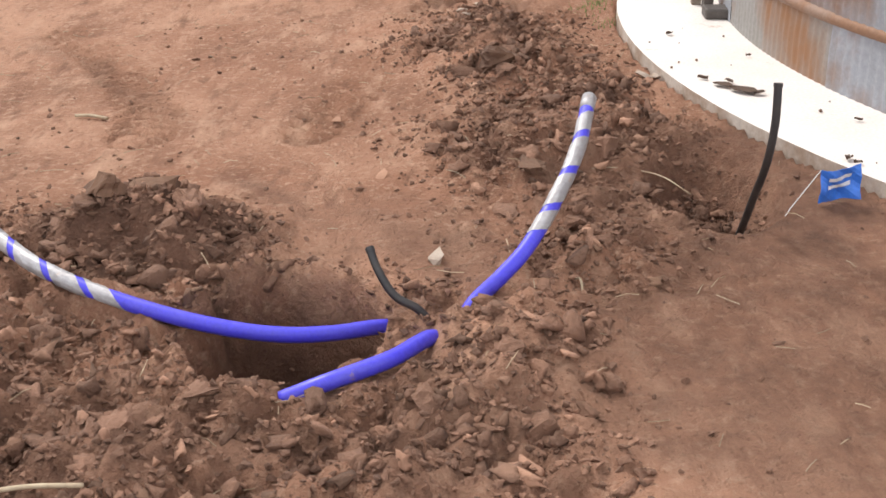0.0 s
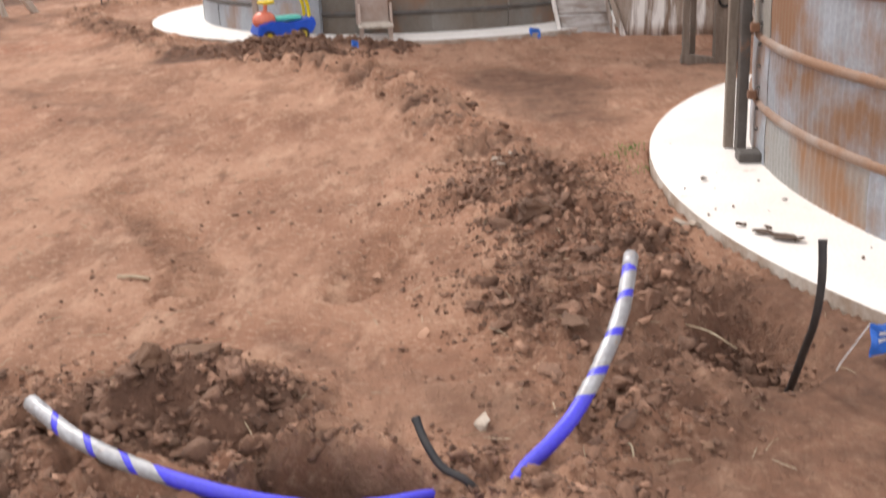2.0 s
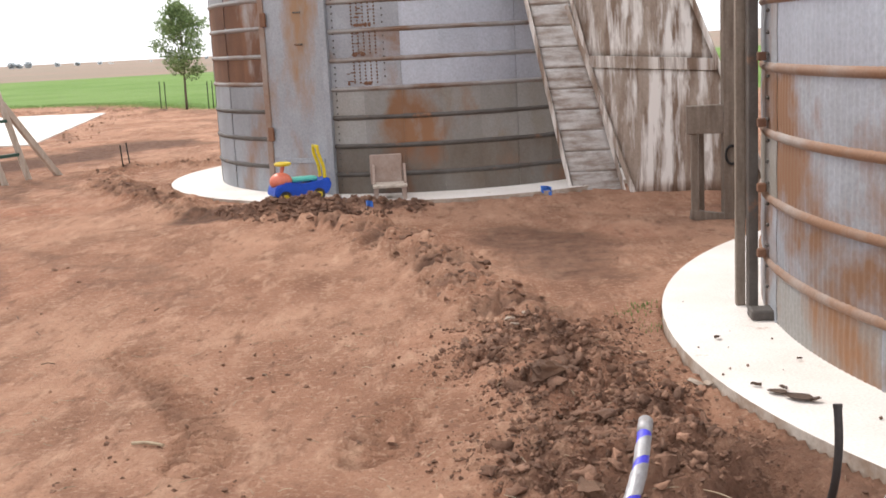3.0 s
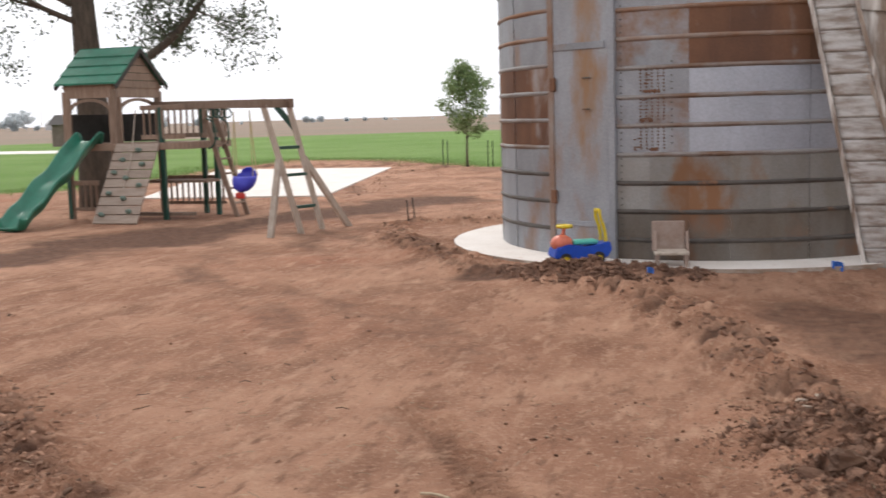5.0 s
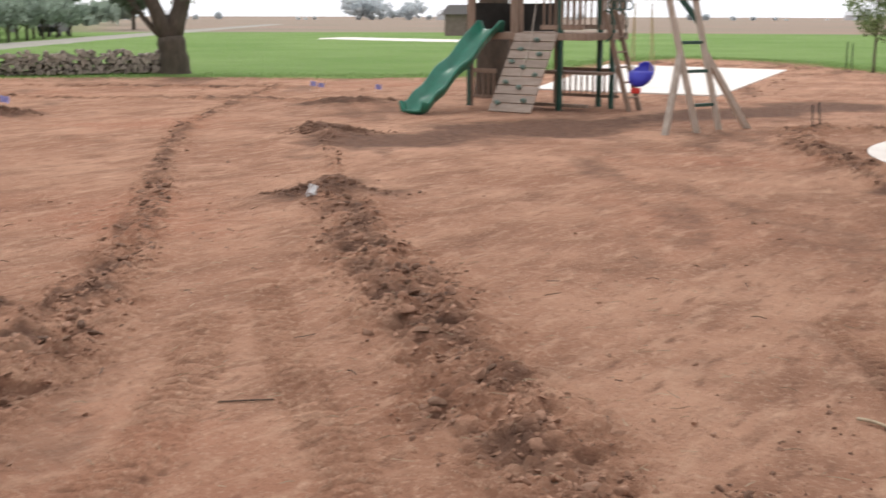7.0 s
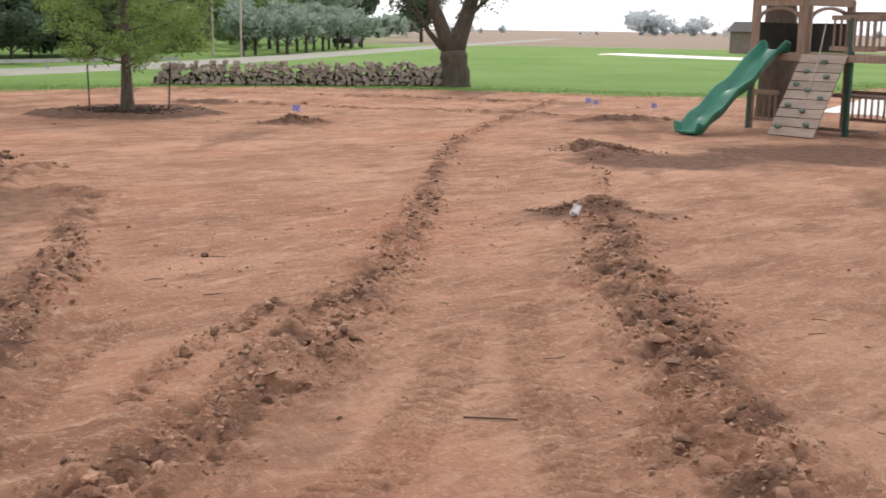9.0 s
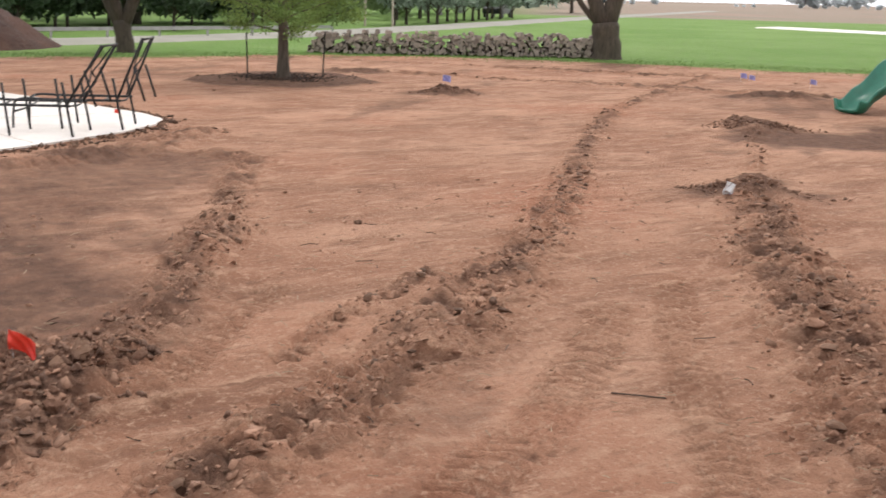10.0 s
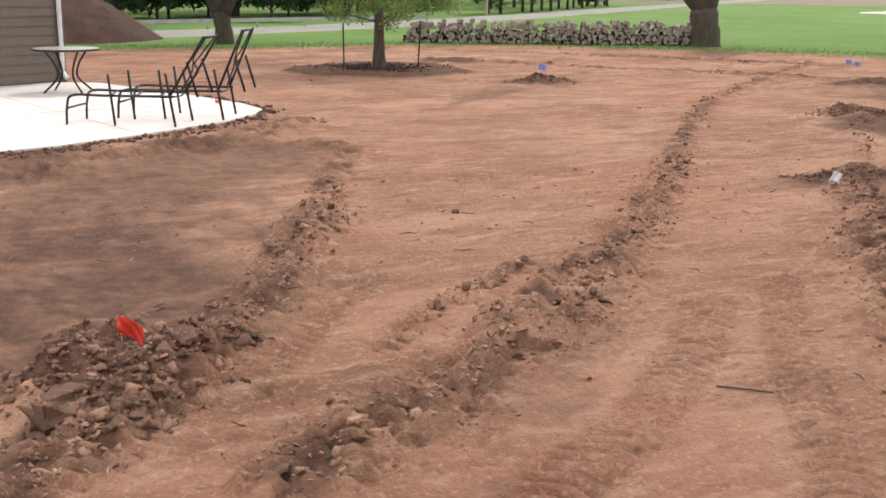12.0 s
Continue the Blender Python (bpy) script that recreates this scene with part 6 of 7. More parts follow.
random.seed(8)
sapling()
for dx in (-0.75, -0.6, 0.7, 0.85):
    stake(-10.97 + dx, 36.5 + 0.3 * dx, 0.9, 0.0, "thin dark iron stake beside the young tree", "tree stakes")


def field_tree(seed, h, w, n, leaf, size, name="tree", label="", x=0, y=0, bark=M_BARKDARK):
    """A tree of the distance, with trunk, limbs and an uneven leafy crown."""
    random.seed(seed)
    e = empty(name, Matrix.Translation((x, y, 0)), label, "tree", "trees along the road")
    bm = B()
    tube(bm, [(0, 0, -0.3), (0, 0, h * 0.22), (0.1, 0, h * 0.45)], [h * 0.035, h * 0.028, h * 0.02], 8)
    tips = []
    for k in range(8):
        a = k * 2.4
        limbs(bm, (0.02 * h * math.cos(a), 0, h * (0.18 + 0.03 * k)), (math.cos(a) * w / h * 1.6, math.sin(a) * w / h * 1.6, 0.9), h * 0.42, h * 0.012, 1, tips, 0.5, 5)
    part("trunk", bm, bark, e)
    leaf_cloud("crown", [tuple(t) for t, _ in tips], [w * random.uniform(0.16, 0.34) for _ in tips], n, size, leaf, e)
    return e


T1 = field_tree(31, 7.5, 4.2, 5200, M_LEAFDARK, 0.26, label="dark green leafy tree beyond the road", x=-62, y=12)
T2 = field_tree(32, 5.0, 3.0, 3200, M_LEAF, 0.20, label="fresh green roadside tree", x=-55, y=16)
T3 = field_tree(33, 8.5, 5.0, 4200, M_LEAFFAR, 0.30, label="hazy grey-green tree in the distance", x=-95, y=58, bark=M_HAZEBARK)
T4 = field_tree(34, 2.6, 1.9, 2600, M_LEAFDARK, 0.13, label="bushy dark green shrub", x=-52, y=12)
for k, (x, y) in enumerate(((-58, 4), (-66, 5), (-60, 18), (-70, 20), (-64, 26), (-72, 12), (-55, -3), (-50, -8), (-90, 44), (-118, 92), (-122, 84), (-86, 30), (-78, 33))):
    copy_thing(T1, pose(x, y, 0, 0, 0, k * 57))
for k, (x, y) in enumerate(((-50, 6), (-57, 25), (-75, 42), (-80, 47), (-47, 2))):
    copy_thing(T2, pose(x, y, 0, 0, 0, k * 71))
for k, (x, y) in enumerate(((-100, 50), (-104, 62), (-110, 70), (-106, 45), (-98, 38), (-125, 60), (-132, 78), (-118, 52), (-140, 96))):
    copy_thing(T3, pose(x, y, 0, 0, 0, k * 83))
for k, (x, y) in enumerate(((-46, 8), (-49, 3), (-51, 17), (-60, 21), (-44, -2), (-56, 9), (-66, 14), (-53, -1), (-54, 13), (-58, 16), (-50, 10), (-62, 9), (-57, 5), (-48, 5), (-61, 24), (-67, 28))):
    copy_thing(T4, pose(x, y, 0, 0, 0, k * 49))
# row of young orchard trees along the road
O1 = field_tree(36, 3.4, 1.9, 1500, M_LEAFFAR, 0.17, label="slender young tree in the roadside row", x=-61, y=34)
for k in range(12):
    u = (k + 1) / 12
    copy_thing(O1, pose(-61 - 24 * u, 34 + 24 * u + (k % 2) * 1.5, 0, 0, 0, k * 67))


# ---- woodpile ----
def woodpile():
    e = empty("woodpile", Matrix.Translation((-30.4, 19.4, 0)), "long low stack of split grey firewood beside the tree", "woodpile")
    a, b = Vector((-2.6, -4.2, 0)), Vector((2.0, 3.8, 0))
    d = (b - a).normalized()
    across = Vector((d.y, -d.x, 0))
    length = (b - a).length
    logs = []
    for layer in range(7):
        s = 0.05 * layer
        while s < length - 0.05 * layer:
            r = random.uniform(0.04, 0.085)
            s += r * 1.75
            if random.random() < 0.05 * layer + (0.35 if layer == 6 else 0):
                continue
            for row in range(2):
                logs.append((a + d * s + across * (row * 0.42 - 0.2 + random.uniform(-0.06, 0.06)) + Vector((0, 0, 0.07 + layer * 0.098 + random.uniform(-0.03, 0.03))), r))
    shared = []
    for k in range(6):
        bm = B()
        sides = random.choice((3, 4, 5, 6))
        ang = [2 * math.pi * (i + random.uniform(-0.25, 0.25)) / sides for i in range(sides)]
        f = [bm.verts.new((math.cos(t), 0.22, math.sin(t))) for t in ang]
        g = [bm.verts.new((math.cos(t) * 1.02, -0.22, math.sin(t))) for t in ang]
        for i in range(sides):
            bm.faces.new((f[i], f[(i + 1) % sides], g[(i + 1) % sides], g[i]))
        bm.faces.new(f[::-1])
        bm.faces.new(g)
        bmesh.ops.recalc_face_normals(bm, faces=bm.faces[:])
        me = bpy.data.meshes.new("log")
        bm.to_mesh(me)
        bm.free()
        me.materials.append(M_LOG)
        me.materials.append(M_LOGEND)
        for p in me.polygons:
            p.material_index = 1 if abs(p.normal.y) > 0.8 else (1 if random.random() < 0.5 else 0)
        shared.append(me)
    front = [q for q in logs if (q[0] - a).dot(across) > 0]
    back = [q for q in logs if (q[0] - a).dot(across) <= 0]
    yaw = math.degrees(math.atan2(across.y, across.x)) - 90
    for p, r in front[:300]:
        ob = new("log", random.choice(shared))
        ob.parent = e
        ob.matrix_basis = Matrix.Translation(p) @ pose(0, 0, 0, random.uniform(-8, 8), random.uniform(0, 360), yaw + random.uniform(-10, 10)) @ Matrix.Diagonal((r, random.uniform(0.85, 1.15), r, 1))
    bm = B()
    for p, r in front[300:] + back:
        tube(bm, [p - across * 0.22, p + across * 0.2], r, 6)
    ob = part("log_core", bm, M_LOG, e)
    ob.data.materials.append(M_LOGEND)
    for p in ob.data.polygons:
        p.material_index = 1 if len(p.vertices) != 4 or (p.index // 6) % 3 == 0 else 0
    ob["kind"] = "stuff"


random.seed(17)
woodpile()


# ---- patio, house corner and garden furniture ----
ob = part("patio_slab", prism(B(), PATIO, -0.2, 0.08), M_CONC)
for a, c in (((-19.6, 1.6), (-13.45, 2.75)), ((-16.4, 4.6), (-15.2, -3.8))):
    bm = B()
    beam(bm, (*a, 0.0802), (*c, 0.0802), 0.012, 0.004)
    part("control_joint", bm, M_CONC_SIDE, ob, "dark control joint")
tagged(ob, "pale curved concrete patio slab", "concrete slab", kind="structure")


def lounger(m, label, up=58, length=1.35):
    """A bare iron lounge frame without its cushion."""
    e = empty("lounge_chair", m, label, "lounge chair", "lounge chairs on the patio")
    w, z = 0.31, 0.36

    def rod(name, pts, r=0.016, smooth_=5):
        part(name, tube(B(), spline(pts, smooth_) if len(pts) > 2 else pts, r, 8), M_IRON, e, smooth=True)

    for s in (-w, w):
        rod("side_rail", [(0.0, s, 0.0), (0.02, s, 0.24), (0.10, s, z), (0.5, s, z), (length, s, z)])
        rod("back_rail", [(length - 0.05, s, z), (length - 0.05 + 0.85 * math.cos(radians(up)), s, z + 0.85 * math.sin(radians(up)))])
        rod("front_post", [(0.62, s * 1.1, 0.0), (0.56, s * 1.1, 0.62)])
        rod("rear_post", [(length + 0.02, s * 1.1, 0.0), (length - 0.08, s * 1.1, 0.64)])
        rod("prop", [(length + 0.18, s, z + 0.42), (length + 0.30, s, z)])
    for x in (0.1, 0.42, 0.75, 1.05, length - 0.05):
        rod("seat_rod", [(x, -w, z), (x + 0.03, 0.0, z - 0.02), (x, w, z)], 0.011)
    rod("foot_rod", [(0.015, -w, 0.2), (0.015, w, 0.2)], 0.013)
    bx, bz = length - 0.05 + 0.83 * math.cos(radians(up)), z + 0.83 * math.sin(radians(up))
    rod("top_rod", [(bx, -w, bz), (bx, w, bz)], 0.014)
    mx_, mz = length - 0.05 + 0.42 * math.cos(radians(up)), z + 0.42 * math.sin(radians(up))
    for s in (-1, 1):
        rod("scroll", [(length, 0.0, z + 0.05), (mx_, s * 0.14, mz - 0.1), (mx_, s * 0.03, mz + 0.02), (mx_ + 0.05, s * 0.14, mz + 0.12), (bx, s * 0.20, bz)], 0.010)


lounger(pose(-14.85, 2.30, 0.08, 0, 0, 58), "bare dark iron lounge chair frame with raised back")
lounger(pose(-15.30, 3.0, 0.08, 0, 0, 60), "bare dark iron lounge chair frame beside another", 66)


def patio_table():
    e = empty("patio_table", Matrix.Translation((-18.9, 2.85, 0.08)), "round patio table with curved dark iron legs", "table")
    bm = B()
    tube(bm, [(0, 0, 0.655), (0, 0, 0.68)], 0.50, 40)
    part("tabletop", bm, M_TABLE, e, "pale table top")
    bm = B()
    tube(bm, [Vector((0.5 * math.cos(t), 0.5 * math.sin(t), 0.66)) for t in [k * 2 * math.pi / 40 for k in range(41)]], 0.016, 8)
    part("rim", bm, M_IRON, e, smooth=True)
    for k in range(4):
        a = radians(20 + 90 * k)
        c, s = math.cos(a), math.sin(a)
        part("leg", tube(B(), spline([(c * 0.36, s * 0.36, 0.65), (c * 0.2, s * 0.2, 0.42), (c * 0.18, s * 0.18, 0.22), (c * 0.42, s * 0.42, 0.0)], 6), 0.016, 8), M_IRON, e, smooth=True)


patio_table()


def house():
    e = empty("house", Matrix.Translation((-20.9, 3.05, 0)), "house corner with taupe lap siding and white downspout", "house")
    d, nrm = Vector((0.52, -0.854, 0)), Vector((0.854, 0.52, 0))
    H, L, Dp = 2.75, 9.0, 7.0
    bm = B()
    o = [Vector((0, 0, 0)), d * L, d * L - nrm * Dp, -nrm * Dp]
    prism(bm, [(p.x, p.y) for p in o], -0.2, H)
    part("wall", bm, M_SIDING, e)
    for k in range(17):
        z = 0.10 + k * 0.157
        for p, q, out in ((Vector((0, 0, z)), d * L + Vector((0, 0, z)), nrm), (Vector((0, 0, z)), -nrm * Dp + Vector((0, 0, z)), -d)):
            bm = B()
            vs = [bm.verts.new(v) for v in (p + out * 0.030, q + out * 0.030, q + out * 0.010 + Vector((0, 0, 0.165)), p + out * 0.010 + Vector((0, 0, 0.165)), p + out * 0.003, q + out * 0.003)]
            bm.faces.new((vs[0], vs[1], vs[2], vs[3]))
            bm.faces.new((vs[1], vs[0], vs[4], vs[5]))
            part("siding_board", bm, M_SIDING, e)
    bm = B()
    beam(bm, nrm * 0.03 - d * 0.03 + Vector((0, 0, 0.0)), nrm * 0.03 - d * 0.03 + Vector((0, 0, H)), 0.09, 0.09, bevel=0.006)
    part("corner_trim", bm, M_SIDING, e)
    bm = B()
    tube(bm, spline([nrm * 0.20 + d * 0.03 + Vector((0, 0, 0.14)), nrm * 0.10 + d * 0.03 + Vector((0, 0, 0.24)), nrm * 0.09 + d * 0.03 + Vector((0, 0, 0.5)), nrm * 0.09 + d * 0.03 + Vector((0, 0, H))], 5), 0.042, 10)
    part("downspout", bm, M_WHITE, e, "white downspout", smooth=True)
    bm = B()
    r0, r1 = -nrm * Dp / 2 - d * 0.4 + Vector((0, 0, H + 1.8)), -nrm * Dp / 2 + d * (L + 0.4) + Vector((0, 0, H + 1.8))
    q = [nrm * 0.45 - d * 0.4 + Vector((0, 0, H)), nrm * 0.45 + d * (L + 0.4) + Vector((0, 0, H)), -nrm * (Dp + 0.45) + d * (L + 0.4) + Vector((0, 0, H)), -nrm * (Dp + 0.45) - d * 0.4 + Vector((0, 0, H))]
    v = [bm.verts.new(p) for p in q + [r0, r1]]
    for f in ((0, 1, 5, 4), (2, 3, 4, 5), (1, 2, 5), (3, 0, 4), (3, 2, 1, 0)):
        bm.faces.new([v[i] for i in f])
    part("roof", bm, M_ROOFDARK, e)


house()


# ---- mound, rail and distance ----
bm = B()
n, m_ = 40, 18
rows_ = []
for j in range(m_ + 1):
    u = j / m_
    rr = 5.5 * u
    rows_.append([bm.verts.new((rr * math.cos(2 * math.pi * i / n), 0.75 * rr * math.sin(2 * math.pi * i / n), 3.3 * (1 - u) ** 0.95 * (1 + 0.06 * math.sin(i * 1.7 + j)) - 0.05 + random.uniform(-0.09, 0.09))) for i in range(n)])
for a, b in zip(rows_, rows_[1:]):
    for i in range(n):
        bm.faces.new((a[i], a[(i + 1) % n], b[(i + 1) % n], b[i]))
ob = part("mulch_mound", bm, M_MOUND, smooth=True)
ob.matrix_world = pose(-38.5, 3.4, 0, 0, 0, 75)
tagged(ob, "big dark reddish-brown mulch mound behind the house", "mound")


def guard_rail():
    e = empty("guard_rail", Matrix.Translation((-37, 8, 0)), "low pale roadside rail on posts", "guard rail")
    a, b = Vector((-2.5, -3.0, 0)), Vector((-8, 14, 0))
    bm = B()
    beam(bm, a + Vector((0, 0, 0.40)), b + Vector((0, 0, 0.40)), 0.05, 0.13)
    part("rail", bm, M_RAIL, e)
    for k in range(9):
        p = a.lerp(b, k / 8)
        bm = B()
        beam(bm, p + Vector((0, 0, -0.2)), p + Vector((0, 0, 0.38)), 0.07, 0.07)
        part("post", bm, M_RAIL, e)


guard_rail()


def shed(x, y, w, d, h, mat, label, name="shed", turn=0):
    e = empty(name, pose(x, y, 0, 0, 0, turn), label, "building", "far farm buildings")
    part("wall", prism(B(), ((-w / 2, -d / 2), (w / 2, -d / 2), (w / 2, d / 2), (-w / 2, d / 2)), -0.3, h), mat, e)
    bm = B()
    v = [bm.verts.new(p) for p in ((-w / 2 - 0.3, -d / 2 - 0.3, h), (w / 2 + 0.3, -d / 2 - 0.3, h), (w / 2 + 0.3, d / 2 + 0.3, h), (-w / 2 - 0.3, d / 2 + 0.3, h), (-w / 2 - 0.3, 0, h + d * 0.22), (w / 2 + 0.3, 0, h + d * 0.22))]
    for f in ((0, 1, 5, 4), (2, 3, 4, 5), (1, 2, 5), (3, 0, 4), (3, 2, 1, 0)):
        bm.faces.new([v[i] for i in f])
    part("roof", bm, M_ROOFDARK if mat is M_BRICK else M_FARWHITE, e)
    bm = B()
    box(bm, 0, -d / 2 - 0.02, h * 0.4, w * 0.16, 0.06, h * 0.8)
    part("door", bm, M_GLASS, e)


shed(-61.6, 86.7, 5.0, 4.0, 1.9, M_BRICK, "small brown brick shed with dark roof", turn=20)
for x, y, w in ((-150, 620, 22), (-190, 615, 14), (-120, 640, 16), (-330, 520, 16), (-480, 400, 14), (-330, 445, 12)):
    shed(x, y, w, 10, 2.6, M_FARWHITE, "pale farm building on the far horizon", "farm_building", 15)


def far_wood(name, line, n, h, size, label, leaf=M_HAZELEAF, loose=5.0, thick=55):
    c, r = [], []
    for _ in range(n):
        u = random.random() * (len(line) - 1)
        i = int(u)
        x = line[i][0] + (line[i + 1][0] - line[i][0]) * (u - i) + random.gauss(0, loose)
        y = line[i][1] + (line[i + 1][1] - line[i][1]) * (u - i) + random.gauss(0, loose)
        k = h * random.uniform(0.45, 1.0) * (0.6 + 0.4 * math.sin(u * 9))
        c.append((x, y, k * 0.55))
        r.append(k * 0.5)
    ob = leaf_cloud(name, c, r, n * thick, size, leaf, None)
    tagged(ob, label, "woods", kind="stuff")


random.seed(41)
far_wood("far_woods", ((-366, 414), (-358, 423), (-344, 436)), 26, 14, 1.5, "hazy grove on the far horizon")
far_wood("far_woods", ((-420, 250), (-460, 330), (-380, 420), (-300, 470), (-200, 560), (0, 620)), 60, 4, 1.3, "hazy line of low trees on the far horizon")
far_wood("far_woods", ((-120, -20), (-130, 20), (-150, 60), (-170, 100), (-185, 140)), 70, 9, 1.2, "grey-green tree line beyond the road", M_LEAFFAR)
far_wood("thicket", ((-49, -8), (-52, 2), (-57, 14), (-63, 23)), 46, 5.5, 0.22, "dense dark green thicket beyond the road", M_LEAFDARK, 1.6, 330)
far_wood("thicket", ((-63, 23), (-72, 34), (-84, 44), (-98, 52)), 40, 4.5, 0.26, "mid-green bushes along the road", M_LEAF, 2.0, 230)


def pole(x, y, h):
    e = empty("utility_pole", Matrix.Translation((x, y, 0)), "slender wooden utility pole by the road", "utility pole", "utility poles")
    part("mast", tube(B(), [(0, 0, -0.3), (0, 0, h)], [0.07, 0.05], 8), M_PALEWOOD, e)
    bm = B()
    beam(bm, (-1.0, 0, h - 0.5), (1.0, 0, h - 0.5), 0.07, 0.08)
    part("cross_arm", bm, M_PALEWOOD, e)


for x, y, h in ((-60, 31.5, 10), (-58.5, 32.5, 10), (-104, 84, 10), (-230, 300, 13), (-222, 306, 13), (-300, 260, 13)):
    pole(x, y, h)


def parked_car(x, y, turn):
    e = empty("car", pose(x, y, 0, 0, 0, turn), "dark car parked along the road", "car")
    bm = B()
    prof = [(-2.2, 0.35), (-2.2, 0.8), (-1.5, 0.95), (-0.9, 1.42), (0.8, 1.45), (1.5, 0.98), (2.2, 0.85), (2.25, 0.35)]
    lo = [bm.verts.new((x_, -0.85, z)) for x_, z in prof]
    hi = [bm.verts.new((x_, 0.85, z)) for x_, z in prof]
    for k in range(len(prof)):
        bm.faces.new((lo[k], lo[(k + 1) % len(prof)], hi[(k + 1) % len(prof)], hi[k]))
    bm.faces.new(lo[::-1])
    bm.faces.new(hi)
    bmesh.ops.bevel(bm, geom=bm.edges[:], offset=0.06, segments=2, affect="EDGES")
    part("body", bm, M_CAR, e)
    for wx in (-1.35, 1.4):
        for wy in (-0.8, 0.8):
            part("wheel", tube(B(), [(wx, wy - 0.1, 0.32), (wx, wy + 0.1, 0.32)], 0.32, 14), M_BLACK, e)


parked_car(-88, 60, 130)


# ---- small things on the soil ----
def thin_bits(name, n, area, length, r, mat, label, want=None):
    vs, fs = [], []
    x, y = scatter(n, area, want or (lambda x, y, t: 1.0 + 0 * t))
    z = laid(x, y)[0]
    for i in range(len(x)):
        a, l = rng.uniform(0, 6.28), rng.uniform(*length)
        d = np.array([math.cos(a), math.sin(a), rng.uniform(-0.1, 0.3)]) * l / 2
        s = np.array([-math.sin(a), math.cos(a), 0]) * r
        c = np.array([x[i], y[i], z[i] + r + 0.004 + abs(d[2])])
        bend = np.array([0, 0, 0.12 * l]) * rng.uniform(-0.5, 1)
        o = len(vs)
        for p in (c - d, c + bend, c + d):
            vs += [tuple(p + s), tuple(p - s * 0.5 + (0, 0, r)), tuple(p - s * 0.5 - (0, 0, r))]
        for k in (0, 3):
            for j in range(3):
                fs.append((o + k + j, o + k + (j + 1) % 3, o + k + 3 + (j + 1) % 3, o + k + 3 + j))
    return tagged(raw(name, vs, fs, mat), label, "straw", kind="stuff")


thin_bits("straw", 260, (-3, 1.6, 2.0, 7), (0.02, 0.10), 0.0016, M_STRAW, "bits of dry straw scattered on the soil")
thin_bits("straw", 420, (-9, -2.2, 0.2, 7), (0.02, 0.09), 0.0018, M_STRAW, "bits of dry straw scattered on the soil")
thin_bits("twigs", 70, (-9, -1.5, 0.2, 8), (0.04, 0.14), 0.0028, M_TWIG, "small dark twigs lying on the soil")


def bent_stick(points, r, mat, label):
    ob = part("stick", tube(B(), spline(points, 5), r, 7), mat, smooth=True)
    tagged(ob, label, "stick", "loose sticks")


def lay(points, up=0.01):
    return [(x, y, height(x, y) + up) for x, y in points]


bent_stick(lay(((-3.86, 3.52), (-3.95, 3.42), (-4.03, 3.33)), 0.008), 0.004, M_TWIG, "short dark stick lying on the soil")
bent_stick(lay(((-1.62, 4.86), (-1.55, 4.87), (-1.46, 4.83)), 0.015), 0.008, M_STRAW, "pale dry stick lying on the soil")
bent_stick(lay(((-0.62, 2.05), (-0.75, 2.07), (-0.84, 2.05)), 0.02), 0.006, M_STRAW, "pale dry stick lying on the soil")
bent_stick([(0.83, 4.18, 0.03), (0.92, 4.05, 0.05), (1.01, 3.95, 0.02)], 0.003, M_STRAW, "thin dry root end sticking out of the soil")
bent_stick([(0.52, 3.20, 0.02), (0.55, 3.14, 0.06), (0.56, 3.1, 0.01)], 0.004, M_STRAW, "thin dry root end sticking out of the soil")


def stone(x, y, s, mat, label, flat=0.6, lift=0.3, name="stone"):
    rough = 0.3 if name == "soil_lump" else 0.06
    bv, bf = chunk(16, int(abs(x * 977 + y * 131 + s * 53) * 10) % 9999)
    bm = B()
    vs = [bm.verts.new(p) for p in bv]
    for f in bf:
        bm.faces.new([vs[q] for q in f])
    bmesh.ops.subdivide_edges(bm, edges=bm.edges[:], cuts=2 if name == "soil_lump" else 1, use_grid_fill=True, smooth=0.3)
    k = [random.uniform(0.7, 1.25) for _ in range(3)]
    for v in bm.verts:
        o = Vector((x * 9, y * 7, s))
        j = 1 + 0.22 * noise.noise(v.co * 1.9 + o) + rough * noise.noise(v.co * 5.3 + o) + 0.6 * rough * noise.noise(v.co * 11 + o)
        v.co = Vector((v.co.x * k[0], v.co.y * k[1], v.co.z * flat * k[2])) * s * j
    ob = part(name, bm, mat)
    ob.matrix_world = pose(x, y, height(x, y) + s * lift, random.uniform(-25, 25), random.uniform(-25, 25), random.uniform(0, 360))
    return tagged(ob, label, "stone" if name == "stone" else "soil clod", "loose stones" if name == "stone" else "large soil clods")


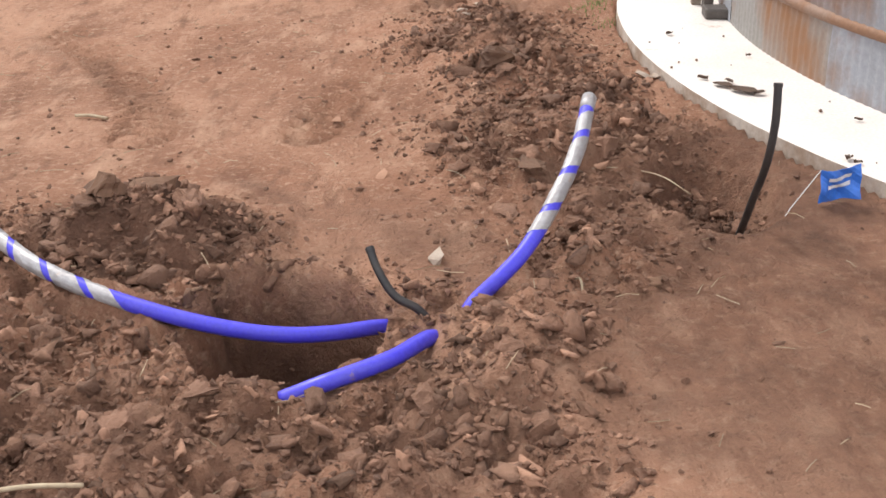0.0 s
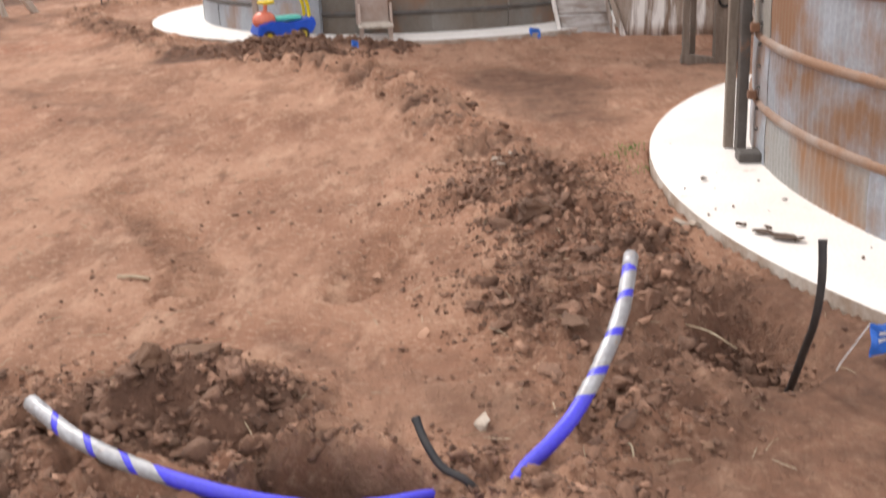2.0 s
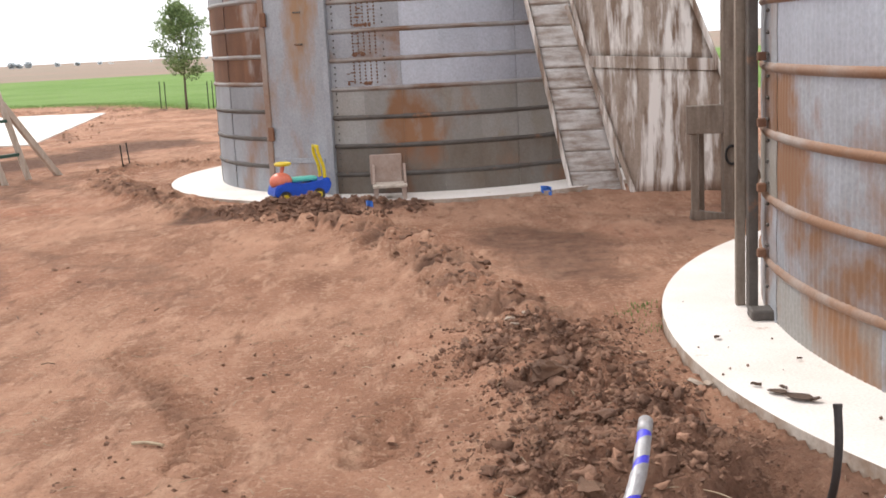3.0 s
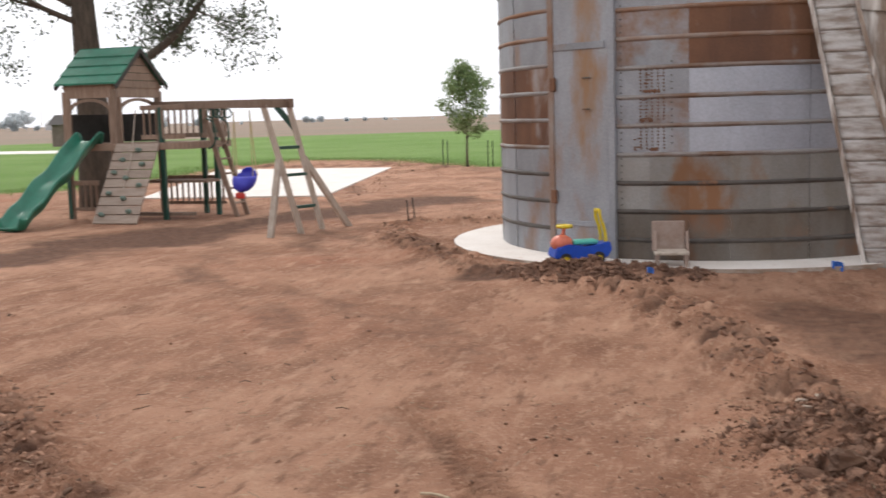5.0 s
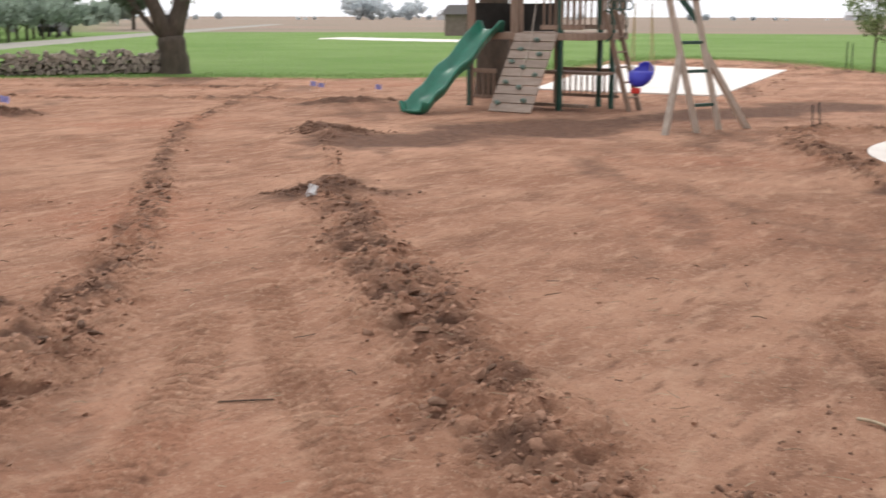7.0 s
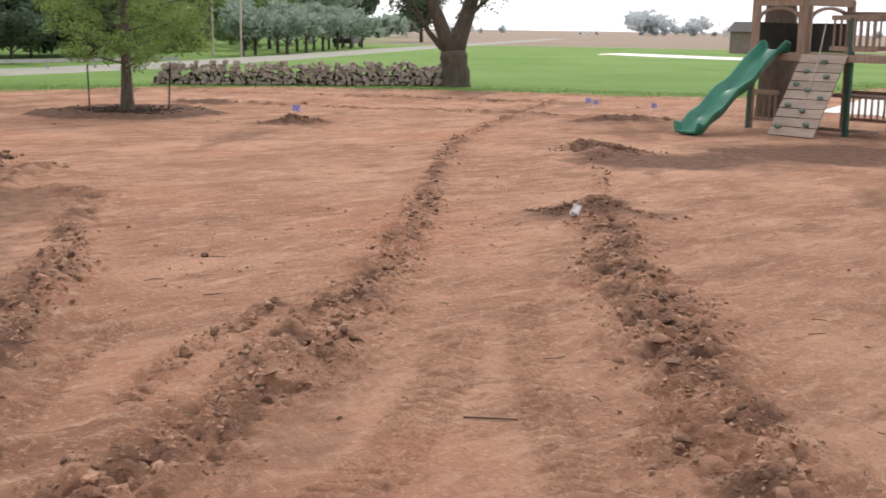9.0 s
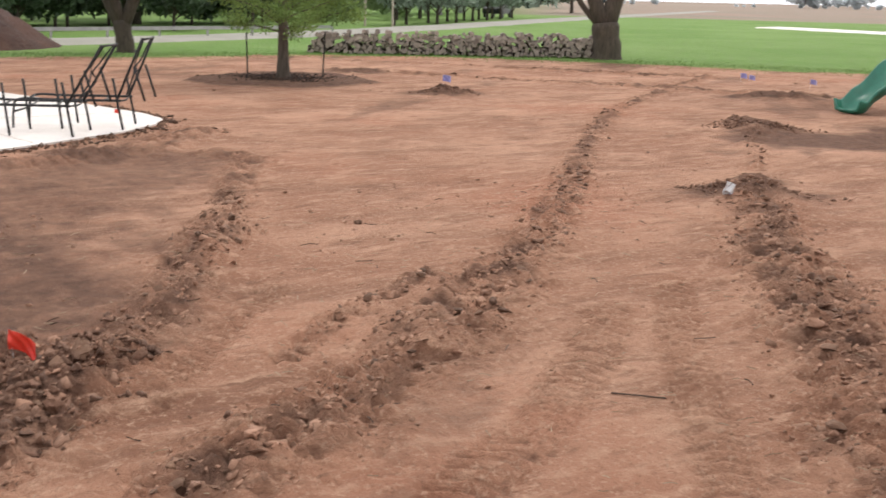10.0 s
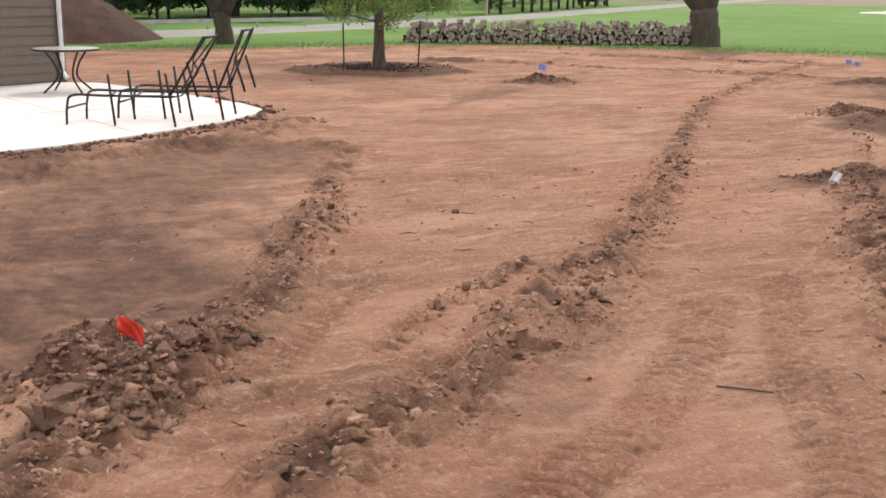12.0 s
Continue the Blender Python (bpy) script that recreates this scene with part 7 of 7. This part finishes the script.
random.seed(23)
stone(0.10, 3.36, 0.038, M_STONE, "pale angular stone at the pit edge")
for x, y, s in ((1.0, 5.40, 0.05), (1.06, 5.36, 0.045), (1.1, 5.46, 0.04), (1.02, 5.32, 0.035), (0.99, 5.49, 0.035), (0.09, 6.75, 0.07), (0.18, 6.62, 0.05), (-0.41, 4.76, 0.03), (0.12, 6.3, 0.04), (-0.15, 4.12, 0.03)):
    stone(x, y, s, M_STONE if s > 0.036 else M_CLOD, "pale flat stone chip beside the slab", 0.4)
for x, y, s, mat in ((-0.62, 2.28, 0.085, M_CLOD_MID), (0.40, 2.82, 0.085, M_CLOD), (0.33, 2.66, 0.06, M_CLOD_MID), (-0.47, 2.48, 0.05, M_CLOD_MID), (0.29, 2.84, 0.05, M_CLOD_MID), (0.14, 2.99, 0.045, M_CLOD_DARK), (-0.88, 3.6, 0.1, M_CLOD_DARK), (-1.0, 3.42, 0.07, M_CLOD_DARK), (-0.72, 3.45, 0.075, M_CLOD_MID),
                     (0.42, 2.42, 0.07, M_CLOD_MID), (0.12, 2.45, 0.065, M_CLOD_MID), (0.33, 3.75, 0.075, M_CLOD_MID), (0.42, 4.05, 0.07, M_CLOD_DARK), (0.56, 3.55, 0.06, M_CLOD_MID), (0.5, 4.6, 0.08, M_CLOD_MID), (0.3, 5.25, 0.12, M_CLOD_DARK), (0.72, 4.25, 0.07, M_CLOD_MID), (0.1, 5.7, 0.07, M_CLOD_MID), (-4.78, 0.52, 0.13, M_CLOD_DARK), (-5.0, 0.62, 0.12, M_CLOD_DARK), (-4.72, 0.36, 0.08, M_CLOD_DARK),
                     (-5.25, 1.18, 0.085, M_CLOD_DARK), (-5.12, 1.3, 0.06, M_CLOD_MID), (-4.9, 1.0, 0.09, M_CLOD_MID), (-5.35, 3.62, 0.05, M_CLOD_DARK), (-8.1, 4.1, 0.05, M_CLOD_DARK)):
    stone(x, y, s, mat, "large lump of reddish-brown soil", 0.72, 0.08, "soil_lump")

# weeds by the near slab and grass along the edge of the yard
def blades(name, pts, n, h, w, spread_, mat, label):
    p = np.array(pts)[rng.integers(0, len(pts), n)] + rng.normal(0, spread_, (n, 2))
    z = laid(p[:, 0], p[:, 1])[0]
    a = rng.uniform(0, 6.28, n)
    hh = h * rng.uniform(0.5, 1.3, n)
    dx, dy = np.cos(a), np.sin(a)
    lean = rng.uniform(0.1, 0.7, n) * hh
    v = np.stack([np.stack([p[:, 0] - dy * w, p[:, 1] + dx * w, z], -1), np.stack([p[:, 0] + dy * w, p[:, 1] - dx * w, z], -1), np.stack([p[:, 0] + dx * lean, p[:, 1] + dy * lean, z + hh], -1)], 1).reshape(-1, 3)
    ob = raw(name, v.tolist(), np.arange(n * 3).reshape(-1, 3).tolist(), mat)
    return tagged(ob, label, "grass", kind="stuff")


blades("weeds", [(0.86, 6.9), (0.95, 6.6), (0.92, 7.1)], 120, 0.03, 0.004, 0.06, M_GRASS, "small green weeds beside the slab")
edge = []
for (ax, ay), (bx, by) in zip(YARD[1:11], YARD[2:12]):
    k = max(2, int(math.hypot(bx - ax, by - ay) / 0.3))
    cx, cy = (ax + bx) / 2, (ay + by) / 2
    edge += [(ax + (bx - ax) * i / k - 0.5, ay + (by - ay) * i / k + 0.6) for i in range(k)]
blades("grass_edge", edge, 20000, 0.06, 0.008, 0.9, M_GRASS, "uneven green grass along the edge of the yard")
